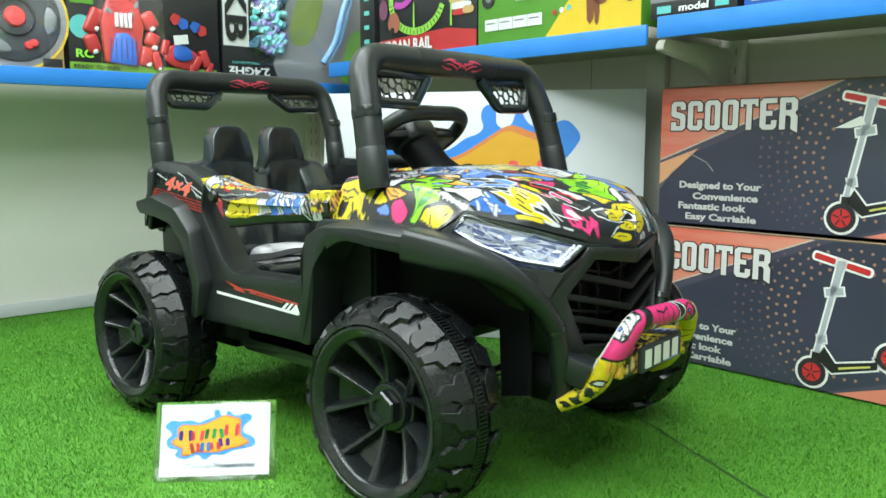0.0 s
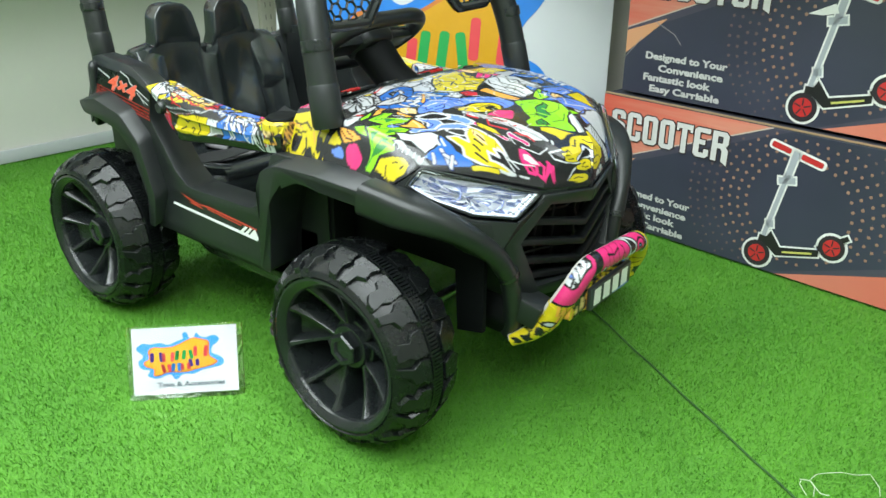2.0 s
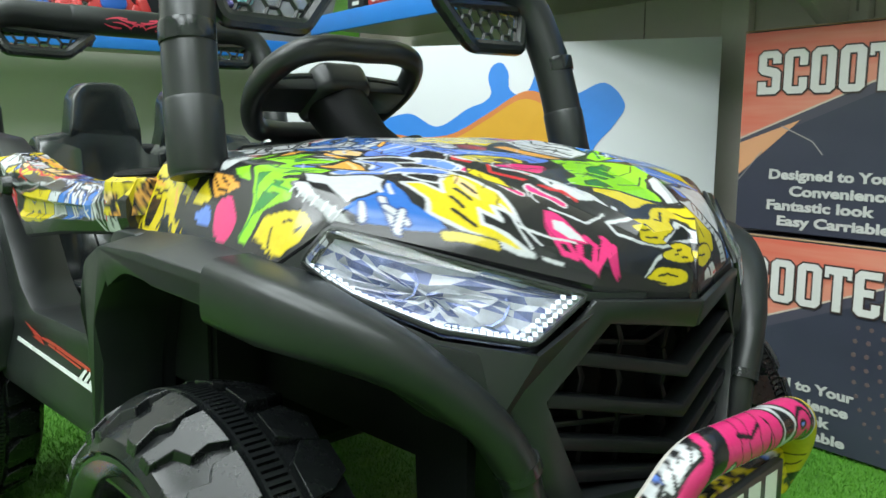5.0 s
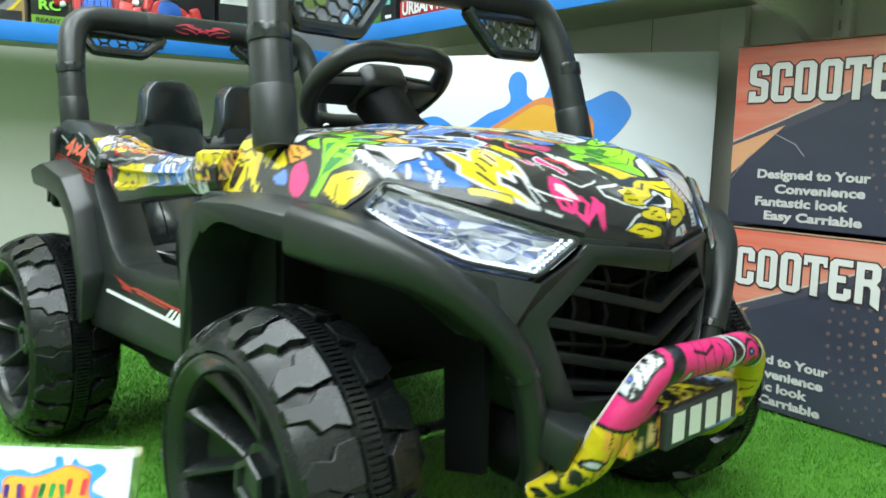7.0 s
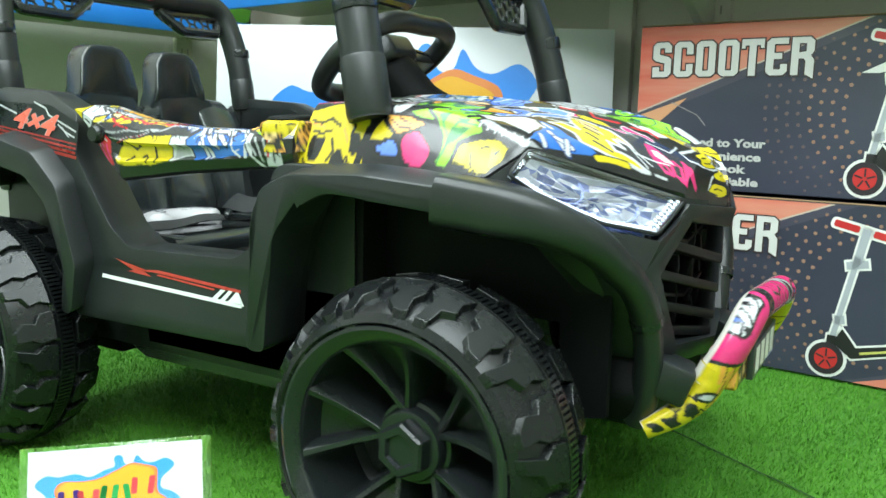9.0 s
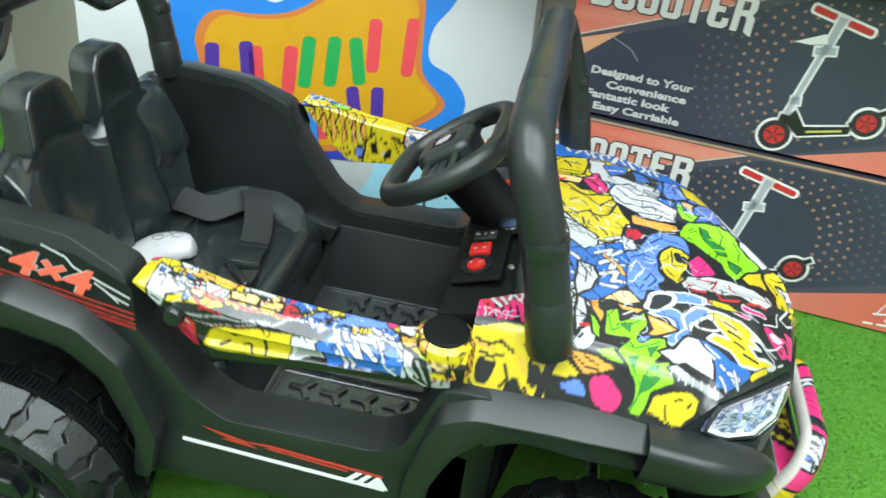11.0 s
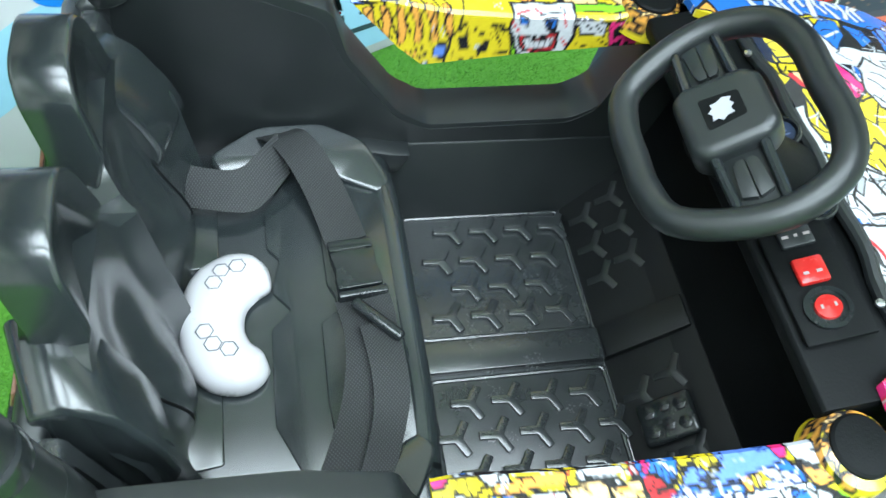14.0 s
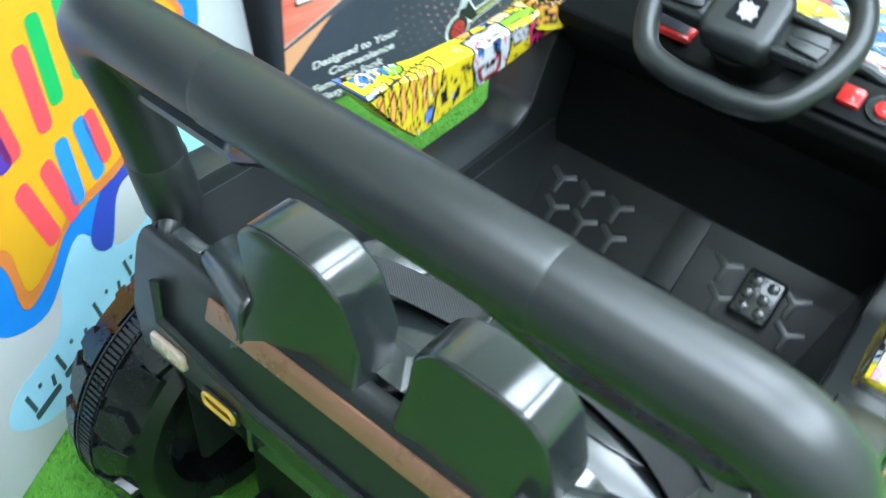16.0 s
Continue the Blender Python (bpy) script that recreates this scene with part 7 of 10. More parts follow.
    p.fill([(0.392, 0.468), (0.409, 0.464), (0.431, 0.47), (0.43, 0.455), (0.411, 0.449), (0.399, 0.453)], "w", 0.001, "k", False)
    p.stroke([(0.396, 0.467), (0.399, 0.45)], 0.001, "k")
    p.stroke([(0.402, 0.467), (0.405, 0.45)], 0.001, "k")
    p.stroke([(0.408, 0.467), (0.411, 0.45)], 0.001, "k")
    p.stroke([(0.414, 0.468), (0.417, 0.451)], 0.001, "k")
    p.stroke([(0.42, 0.468), (0.423, 0.451)], 0.001, "k")
    p.stroke([(0.426, 0.468), (0.429, 0.452)], 0.001, "k")
    p.stroke([(0.376, 0.491), (0.384, 0.479)], 0.0026, "r")
    p.stroke([(0.436, 0.499), (0.443, 0.487)], 0.0026, "r")
    p.stroke([(0.441, 0.465), (0.45, 0.454)], 0.0026, "r")
    p.fill([(0.45, 0.513), (0.505, 0.507), (0.513, 0.444), (0.45, 0.439), (0.456, 0.471)], "y", 0.0016, "k", False)
    p.fill([(0.452, 0.497), (0.495, 0.491), (0.494, 0.47), (0.463, 0.473)], "w", 0.0012, "k", False)
    p.fill([(0.453, 0.519), (0.516, 0.517), (0.512, 0.504), (0.453, 0.505)], "g", 0.0012, "k", False)
    p.stroke([(0.46, 0.491), (0.474, 0.481)], 0.0024, "k")
    p.stroke([(0.477, 0.489), (0.489, 0.477)], 0.0024, "k")
    p.stroke([(0.463, 0.458), (0.485, 0.453)], 0.0024, "k")
    p.stroke([(0.489, 0.463), (0.506, 0.454)], 0.0024, "k")
    p.fill([(0.495, 0.493), (0.533, 0.495), (0.542, 0.449), (0.506, 0.449)], "k", 0.0004, "k", False)
    p.stroke([(0.501, 0.482), (0.512, 0.489), (0.53, 0.477)], 0.005, "p")
    p.stroke([(0.509, 0.464), (0.521, 0.472), (0.522, 0.458)], 0.005, "p")
    p.stroke([(0.527, 0.465), (0.539, 0.459)], 0.005, "p")
    p.stroke([(0.501, 0.49), (0.507, 0.457)], 0.005, "p")
    for k in range(7):
        u = 0.200 + 0.015 * k
        p.stroke([(u, 0.530), (u + 0.010, 0.512), (u + 0.003, 0.494), (u + 0.012, 0.472)], 0.0028, "k")
    p.scrawl(0.215, 0.548, 0.05, 0.02, "b", rng, "k", 5, 0.005)
    p.scrawl(0.230, 0.548, 0.07, 0.02, "w", rng, "k", 5, 0.0035)
    for _ in range(20):
        p.ticks(rng.uniform(0.20, 0.57), rng.uniform(0.44, 0.53), 0.012, 0.008, rng.choice("kkw"), rng, 2, 0.0011, 0.010)
    return p.c


rail_right = part("side_rail", rail_mesh(), GRAFFITI, car, "door rail with a bright comic graffiti print")
put_print(rail_right, rail_print_right(spots_of(rail_right)))
rail_left = part("side_rail", mirrored(rail_mesh()), GRAFFITI, car, "door rail with a yellow and white comic print")
put_print(rail_left, rail_print_left(spots_of(rail_left)))
pair("mirror_plug", lambda: moved(lathe([(0.0, 0.0), (0.0265, 0.0), (0.0275, 0.004), (0.0275, 0.009), (0.025, 0.0112), (0.0, 0.0122)], 32, "z"), pose(0.549, -0.277, 0.5060, 4)), BLACK_SHADED_MATT, None, "round black plug")
def ring_print(ob):
    co = spots_of(ob)
    rng = random.Random(3)
    p = Painter(co[:, 0], np.abs(co[:, 1]) + co[:, 2], "y")
    for _ in range(34):
        p.blob(rng.uniform(0.51, 0.59), rng.uniform(0.735, 0.835), 0.011, 0.007, rng.choice("oocyoy"), rng, line=0.0014)
    p.ticks(0.549, 0.785, 0.04, 0.05, "k", rng, 40, 0.0020, 0.014)
    put_print(ob, p.c)


for ring_part in pair("plug_ring", lambda: moved(lathe([(0.0262, 0.000)] + [(0.0262 + 0.0080 * k / 6, 0.0105 - 0.0006 * k) for k in range(7)] + [(0.0352 + 0.0008 * k, 0.004 - 0.005 * k) for k in range(7)], 96, "z", True), pose(0.549, -0.279, 0.5025, 4)), GRAFFITI, None, "printed yellow and orange boss round the plug"):
    ring_print(ring_part)
pair("rail_bolt", lambda: moved(lathe([(0.0, 0.006), (0.010, 0.006), (0.013, 0.0), (0.013, -0.008), (0.0, -0.008)], 18, "y"), pose(0.236, -0.321, 0.487, 180)), BLACK_SATIN, None, "round black bolt cover")


def flat_side(polys, y, lift=0.0):
    """Stickers on the body's right side: polygons in x and z."""
    bm = bmesh.new()
    for poly in polys:
        join(bm, prism(poly, y - 0.0004, y, "y", 0))
    for v in bm.verts:
        v.co.y -= 0.010 * max(0.0, min(1.0, (0.30 - v.co.z) / 0.05))
    return bm


def quarter_sticker(kind, pick=None):
    f = lambda x, z: (x, -0.3165 + 0.028 * max(0, (z - 0.46)) / 0.09, z)
    def lay(polys):
        bm = bmesh.new()
        for poly in polys if pick is None else polys[pick:pick + 1]:
            vs = [bm.verts.new(Vector(f(x, z)) + Vector((0, -0.0006 - {"band": -0.0002, "red": 0.0002}.get(kind, 0.0006), 0))) for x, z in poly]
            bm.faces.new(vs)
        bmesh.ops.solidify(bm, geom=bm.faces[:], thickness=0.0003)
        return bm
    if kind == "band":
        return lay([[(-0.034, 0.531), (0.030, 0.528), (0.100, 0.526), (0.176, 0.500), (0.186, 0.462), (0.10, 0.470), (-0.026, 0.486)]])
    if kind == "red":
        return lay([stroke((-0.022, 0.4935 - 0.0052 * k), (0.182 + 0.001 * k, 0.4705 - 0.0062 * k), 0.0022 + 0.0007 * k) for k in range(4)])
    if kind == "white":
        return lay([stroke((-0.026, 0.525), (0.024, 0.512), 0.0026), stroke((0.060, 0.530), (0.092, 0.521), 0.0026), stroke((0.092, 0.521), (0.103, 0.511), 0.0026), stroke((0.103, 0.511), (0.176, 0.488), 0.0026),
                    stroke((0.130, 0.498), (0.150, 0.488), 0.0022), stroke((0.140, 0.494), (0.162, 0.480), 0.0022), stroke((0.150, 0.488), (0.175, 0.480), 0.0022)])
    bm = fitted(lettering("4×4", 0.04, 0.0019 if kind == "edge" else 0.0012, 0.25), 0.020, 0.129, 0.489, 0.521)
    for v in bm.verts:
        x, z = v.co.x, v.co.y
        z -= (x - 0.018) * 0.13 - 0.004
        v.co = Vector(f(x, z)) + Vector((0, -0.0012 - (0.0006 if kind == "text" else 0) + v.co.z * 0.2, 0))
    return bm


for kind, colour, label in (("band", (0.010, 0.017, 0.013), "glossy dark sticker band"), ("edge", (0.30, 0.28, 0.27), "pale edge of the lettering"), ("red", (0.42, 0.04, 0.03), "red sticker stripes"), ("white", (0.62, 0.64, 0.64), "silver sticker lines"), ("text", (0.55, 0.09, 0.05), "red four-wheel-drive lettering")):
    for pick in range({"red": 4, "white": 7}.get(kind, 1)):
        one = pick if kind in ("red", "white") else None
        part("sticker", quarter_sticker(kind, one), ink("sticker_" + kind, colour, 0.3), car, label)
        if kind not in ("text", "edge"):
            part("sticker", mirrored(quarter_sticker(kind, one)), ink("sticker_" + kind, colour, 0.3), car, label)

SILL_Y = -0.3168
for silver in (stroke((0.235, 0.289), (0.505, 0.281), 0.005)[::-1], [(0.452, 0.284), (0.466, 0.297), (0.474, 0.297), (0.461, 0.284)], [(0.467, 0.284), (0.481, 0.298), (0.488, 0.298), (0.475, 0.284)], [(0.481, 0.284), (0.495, 0.299), (0.509, 0.281)]):
    part("sticker", flat_side([silver], SILL_Y), ink("sticker_white", (0.62, 0.64, 0.64)), car, "silver sill sticker")
for red in ([(0.262, 0.316), (0.300, 0.303), (0.286, 0.301), (0.335, 0.298), (0.320, 0.304), (0.335, 0.304)], [(0.315, 0.3055), (0.345, 0.3045), (0.500, 0.2965), (0.500, 0.3000), (0.35, 0.3085)], [(0.345, 0.3010), (0.455, 0.2945), (0.455, 0.2965), (0.35, 0.3030)]):
    part("sticker", flat_side([red], SILL_Y), ink("sticker_red", (0.42, 0.04, 0.03)), car, "red sill sticker")

# cabin
def tub():
    poly = rounded2([(-0.09, 0.30), (-0.09, 0.50), (-0.07, 0.50), (-0.07, 0.29), (0.235, 0.29), (0.255, 0.18), (0.505, 0.178), (0.515, 0.186), (0.515, 0.155), (0.24, 0.155)], 0.004)
    return prism(poly, -0.254, 0.254, "y", 0.003)


def bulkhead():
    poly = rounded2([(0.506, 0.177), (0.575, 0.236), (0.600, 0.265), (0.618, 0.36), (0.622, 0.45), (0.640, 0.45), (0.640, 0.22), (0.53, 0.155), (0.506, 0.155)], 0.004)
    return prism(poly, -0.250, 0.250, "y", 0.003)


def inner_wall():
    return prism(rounded2([(-0.09, 0.17), (-0.09, 0.535), (0.085, 0.532), (0.155, 0.503), (0.180, 0.445), (0.250, 0.350), (0.292, 0.325), (0.487, 0.330), (0.518, 0.352), (0.548, 0.450), (0.63, 0.450), (0.63, 0.17)], 0.012), -0.2545, -0.2508, "y", 0)


pair("inner_wall", inner_wall, BLACK, None, "black inner cabin wall")
# Footwell shade is in the materials: darker bulkhead, foot board and rib.
part("bulkhead", bulkhead(), BLACK_SHADED_MATT, car, "black bulkhead under the dashboard, its shade in the colour")
part("foot_board", prism(rounded2([(0.506, 0.176), (0.575, 0.234), (0.600, 0.262), (0.5975, 0.2640), (0.5735, 0.2370), (0.5045, 0.1785)], 0.001), -0.246, 0.246, "y", 0.001), GRILLE, car, "black sloping foot board, darkened for its shade")
part("cabin_tub", tub(), CABIN_LIT, car, "black moulded cabin floor and bulkhead")
# Wall foot in the darker plastic, so it reads shaded beside the floor.
pair("floor_side", lambda: prism([(-0.2545, 0.178), (-0.2545, 0.300), (-0.248, 0.300), (-0.218, 0.186), (-0.214, 0.178)], 0.245, 0.60, "x", 0.003), BLACK, None, "black sloping foot of the cabin wall")
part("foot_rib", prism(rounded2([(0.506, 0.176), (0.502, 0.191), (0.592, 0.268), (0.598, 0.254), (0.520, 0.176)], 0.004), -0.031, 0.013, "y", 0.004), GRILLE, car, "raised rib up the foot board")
for y0, y1 in ((0.020, 0.212), (-0.212, -0.038)):
    part("floor_lip", tube(rounded([(0.268, y0, 0.1795), (0.500, y0, 0.1790), (0.500, y1, 0.1790), (0.268, y1, 0.1795)], 0.010, 4, True), 0.0032, 8, True), CABIN_LIT, car, "raised edge of the tread field")
part("floor_rib", prism(rounded2([(0.262, 0.176), (0.262, 0.191), (0.504, 0.191), (0.504, 0.176)], 0.004), -0.031, 0.013, "y", 0.005), CABIN_LIT, car, "raised rib along the cabin floor")


def tread_mark():
    """A raised Y with flat arms."""
    poly = []
    for k in range(3):
        a = radians(120 * k)
        d, s = Vector((math.cos(a), math.sin(a))), Vector((-math.sin(a), math.cos(a)))
        poly += [d * 0.0245 - s * 0.0052, d * 0.0245 + s * 0.0052, (d + Vector((math.cos(a + radians(120)), math.sin(a + radians(120))))) * 0.0064]
    return prism([(p.x, p.y) for p in poly], -0.002, 0.0036, "z", 0.0014, 2)


mark = None
for row, (y, x0, count) in enumerate(((0.186, 0.335, 4), (0.138, 0.312, 4), (0.094, 0.345, 3), (0.050, 0.312, 4), (-0.071, 0.314, 4), (-0.115, 0.290, 5), (-0.160, 0.312, 4), (-0.205, 0.290, 5))):
    for i in range(count):
        m = pose(x0 + 0.0515 * i, y, 0.1815, 0, 0, 58)
        mark = again(mark, m) if mark else part("tread_mark", tread_mark(), CABIN_LIT, car, "raised three-armed tread mark", m)
# Foot board marks: darker copy of the floor marks, for the footwell's shade.
shaded_mark = None
for i in range(2):
    for j, y in enumerate((0.185, 0.135, 0.085, -0.09, -0.19)):
        m = pose(0.532 + 0.034 * i, y + 0.014 * (i % 2), 0.1985 + 0.0290 * i, 0, -40, 0) @ pose(0, 0, 0, 0, 0, 58)
        shaded_mark = again(shaded_mark, m) if shaded_mark else part("tread_mark", tread_mark(), BLACK, car, "raised tread mark on the foot board", m)
pedal = part("pedal", moved(box(-0.035, 0.035, -0.028, 0.028, 0, 0.012, 0.006, 3), pose(0.545, -0.135, 0.222, 0, -40, 0)), BLACK_SATIN, car, "black foot pedal")

stud = None
for i in range(3):
    for j in range(2):
        m = pose(0.545, -0.135, 0.222, 0, -40, 0) @ pose(-0.020 + 0.020 * i, -0.012 + 0.024 * j + 0.004 * (i % 2), 0.012)
        stud = again(stud, m) if stud else part("pedal_stud", prism([(0.009 * math.cos(radians(60 * k)), 0.009 * math.sin(radians(60 * k))) for k in range(6)], 0, 0.002, "z", 0.0008), BLACK_SATIN, pedal, "six-sided stud on the pedal", m)

# seat
def seat_base():
    bm = prism(rounded2([(-0.075, 0.27), (-0.075, 0.305), (0.04, 0.309), (0.19, 0.318), (0.232, 0.312), (0.246, 0.285), (0.246, 0.17), (0.20, 0.17)], 0.014), -0.225, 0.225, "y", 0.012, 3)
    return bm


part("seat", seat_base(), SEAT, car, "black moulded bench seat")


def seat_top(x):
    return 0.309 + 0.0095 * max(0.0, min(1.0, (x - 0.04) / 0.15))


def seat_panel(poly, lift):
    """A raised field of the seat that follows its slope."""
    bm = prism(rounded2(poly, 0.004), -0.006, lift, "z", 0.0022, 2)
    for v in bm.verts:
        v.co.z += seat_top(v.co.x)
    return bm


STEP_BACK = [(0.109, 0.185), (0.081, 0.140), (0.081, 0.087), (0.094, 0.071), (0.084, 0.029), (0.103, 0.004), (0.081, -0.018), (0.079, -0.127), (0.105, -0.185)]
STEP_FRONT = [(0.140, -0.185), (0.133, -0.109), (0.134, -0.017), (0.154, -0.003), (0.151, 0.015), (0.144, 0.030), (0.142, 0.120), (0.158, 0.160)]
part("seat_panel", seat_panel(STEP_BACK + [(0.225, -0.185), (0.225, 0.175)], 0.0035), SEAT, car, "raised field of the seat")
part("seat_panel", seat_panel([(x, y) for x, y in STEP_FRONT] + [(0.222, 0.150), (0.222, -0.180)], 0.0070), SEAT, car, "raised front field of the seat")
for back_y in (0.115, -0.115):
    part("seat_panel", seat_panel([(0.028, back_y - 0.045), (0.028, back_y + 0.045), (-0.06, back_y + 0.055), (-0.06, back_y - 0.055)], 0.003), SEAT, car, "raised rear field of the seat")
pair("seat_corner", lambda: prism(rounded2([(0.020, -0.212), (0.079, -0.246), (0.155, -0.249), (0.206, -0.226), (0.238, -0.172), (0.222, -0.150), (0.172, -0.176), (0.105, -0.196), (0.030, -0.186)], 0.012), 0.300, 0.3270, "z", 0.006, 3, lambda co: (co.x, co.y, co.z + (0.30 * max(0.0, -co.y - 0.178) if co.z > 0.31 else 0.0))), SEAT, None, "shiny raised seat corner")
part("seat_roll", tube(rounded([(0.222, 0.185, 0.308), (0.226, 0.12, 0.309), (0.226, -0.12, 0.309), (0.222, -0.185, 0.308)], 0.03, 4), 0.0185, 18), SEAT, car, "rolled front edge of the seat")
pair("seat_lug", lambda: prism([(0.10, 0.300), (0.215, 0.314), (0.245, 0.306), (0.272, 0.303), (0.258, 0.270), (0.10, 0.27)], -0.254, -0.226, "y", 0.004), BLACK, None, "black seat bracket")


def back_front(y, z):
    """How far forward the seat back stands, y from the middle outwards."""
    x = -0.012 - 0.15 * (z - 0.30)
    x += 0.026 * math.exp(-((y - 0.098) / 0.050) ** 2 - ((z - 0.352) / 0.055) ** 2)
    x += 0.020 * max(0.0, (0.030 - y) / 0.030) ** 1.5
    x += 0.030 * max(0.0, (y - 0.135) / 0.05) ** 1.6 * max(0.0, min(1.0, (0.54 - z) / 0.08))
    x -= 0.012 * math.exp(-((y - 0.085) / 0.035) ** 2 - ((z - 0.47) / 0.05) ** 2)
    return x


def seat_back():
    """One seat back (the right-hand one), hollowed at the shoulders and swelling at the waist."""
    ys = [0.002 + 0.186 * k / 36 for k in range(37)]
    rows = []
    for k in range(25):
        f = k / 24
        row = []
        for y in ys:
            top = float(np.interp(y, (0.0, 0.018, 0.030, 0.135, 0.155, 0.174, 0.19), (0.512, 0.516, 0.545, 0.552, 0.543, 0.522, 0.480)))
            z = 0.298 + f * (top - 0.298)
            row.append((back_front(y, z), -y, z))
        rows.append(row)
    bm = sheet(rows, 0)
    bmesh.ops.recalc_face_normals(bm, faces=bm.faces)
    if sum(f.normal.x for f in bm.faces) < 0:
        bmesh.ops.reverse_faces(bm, faces=bm.faces)
    bmesh.ops.solidify(bm, geom=bm.faces[:], thickness=0.030)
    return bm


pair("seat_back", seat_back, SEAT, None, "black moulded seat back with a swelling waist", 40)


def headrest():
    """A tombstone-shaped head rest with a hollowed face and a heavy rounded rim."""
    outline = rounded2([(-0.012, 0.462), (-0.016, 0.525), (-0.022, 0.570), (-0.030, 0.622), (-0.046, 0.642), (-0.062, 0.647), (-0.098, 0.647), (-0.114, 0.642), (-0.130, 0.622), (-0.139, 0.570), (-0.147, 0.525), (-0.156, 0.462)], 0.012)
    bm = prism(outline, -0.040, 0.004, "x", 0.011, 4)
    for v in bm.verts:
        z = v.co.z
        v.co.x += -0.044 - 0.16 * (z - 0.53) - 0.42 * max(0.0, 0.560 - z)
        v.co.z -= 0.10 * max(0.0, z - 0.535)
    face = [f for f in bm.faces if f.normal.x > 0.8 and len(f.verts) > 8]
    if face:
        bmesh.ops.inset_region(bm, faces=face, thickness=0.016, depth=0.0)
        for f in face:
            for v in f.verts:
                v.co.x -= 0.004
    return bm


pair("headrest", headrest, SEAT, None, "black rounded headrest", 50)
pair("side_wing", lambda: prism(rounded2([(-0.090, 0.335), (-0.090, 0.552), (-0.058, 0.556), (-0.032, 0.535), (-0.006, 0.478), (0.006, 0.431), (-0.022, 0.372), (-0.030, 0.335)], 0.014), -0.206, -0.130, "y", 0.013, 5, lambda co: (co.x - 0.022 * max(0.0, (co.y + 0.190) / 0.060) ** 1.3, co.y + 0.010 * max(0, (co.z - 0.44) / 0.09), co.z - 6.0 * max(0.0, -0.165 - co.y) ** 2 * max(0.0, (co.z - 0.40) / 0.14))), SEAT, None, "black side wing of the seat back", 45)
pair("seat_side", lambda: prism(rounded2([(-0.088, 0.30), (-0.088, 0.530), (-0.066, 0.528), (-0.048, 0.44), (-0.012, 0.315), (-0.012, 0.30)], 0.010), -0.2505, -0.203, "y", 0.004), CABIN_LIT, None, "black side bolster of the seat")
pair("back_slit", lambda: tube([(back_front(0.118 + 0.010 * k / 6, 0.330 + 0.016 * k) + 0.0004, -0.118 - 0.010 * k / 6, 0.330 + 0.016 * k) for k in range(7)], [0.0005] + [0.0016] * 5 + [0.0005], 6), BLACK_SHADED_MATT, None, "dark slit in the seat back")
pair("belt_slot", lambda: moved(box(-0.0015, 0.0015, -0.006, 0.006, -0.034, 0.034, 0.001), pose(-0.0555, -0.224, 0.475, 0, -12, 0)), BLACK_SHADED_MATT, None, "dark belt slot")

def swept(bm, m, rate):
    """Moves the outer end forward, so that the corner is round in plan."""
    moved(bm, m)
    for v in bm.verts:
        v.co.x += rate * max(0.0, -v.co.y - 0.225)
    return bm


# tail
part("tail_panel", prism(rounded2([(-0.104, 0.385), (-0.118, 0.400), (-0.119, 0.455), (-0.109, 0.500), (-0.102, 0.524), (-0.094, 0.533), (-0.078, 0.528), (-0.080, 0.385)], 0.006), -0.258, 0.258, "y", 0.005), BLACK, car, "black tail panel")
pair("tail_corner", lambda: swept(box(-0.116, -0.086, -0.3135, -0.236, 0.395, 0.540, 0.016, 4), Matrix(((1, 0, 0.10, -0.0395), (0, 1, 0, 0), (0, 0, 1, 0), (0, 0, 0, 1))), 0.60), BLACK, None, "black rounded tail corner", 50)
part("tail_strip", moved(box(-0.0015, 0.0015, -0.165, 0.165, -0.011, 0.011, 0.001), pose(-0.1066, 0, 0.5125, 0, 17, 0)), material("brown_reflector", (0.20, 0.10, 0.06), 0.3), car, "brown reflector strip")
pair("tail_ridge", lambda: tube([(-0.112, -0.225, 0.505), (-0.120, -0.215, 0.470), (-0.122, -0.10, 0.452), (-0.122, 0.0, 0.450)], 0.005, 8), BLACK_SATIN, None, "black moulded ridge along the tail")
pair("tail_lamp", lambda: moved(box(-0.005, 0.004, -0.022, 0.022, -0.011, 0.011, 0.004), pose(-0.120, -0.212, 0.432)), material("pale_lamp", (0.42, 0.33, 0.26), 0.25), None, "pale brown tail lamp")
pair("tail_lamp", lambda: moved(box(-0.004, 0.002, -0.022, 0.022, -0.011, 0.011, 0.004), pose(-0.118, -0.150, 0.408)), BLACK_SATIN, None, "dark tail lamp with an amber ring")
pair("lamp_ring", lambda: moved(tube(rounded([(-0.0045, -0.019, -0.008), (-0.0045, 0.019, -0.008), (-0.0045, 0.019, 0.008), (-0.0045, -0.019, 0.008)], 0.007, 4, True), 0.0022, 8, True), pose(-0.118, -0.150, 0.408)), material("amber_ring", (0.45, 0.27, 0.03), 0.25), None, "amber lamp ring")
part("under_tray", box(-0.09, 0.46, -0.18, 0.18, 0.13, 0.17, 0.01), BLACK_SHADED_MATT, car, "black underbody tray")
part("motor_box", box(-0.07, 0.10, -0.19, 0.19, 0.12, 0.28, 0.01), BLACK_SHADED_MATT, car, "black rear drive housing")
part("front_housing", box(0.62, 0.90, -0.19, 0.19, 0.292, 0.44, 0.01), BLACK_SHADED_MATT, car, "black front housing")

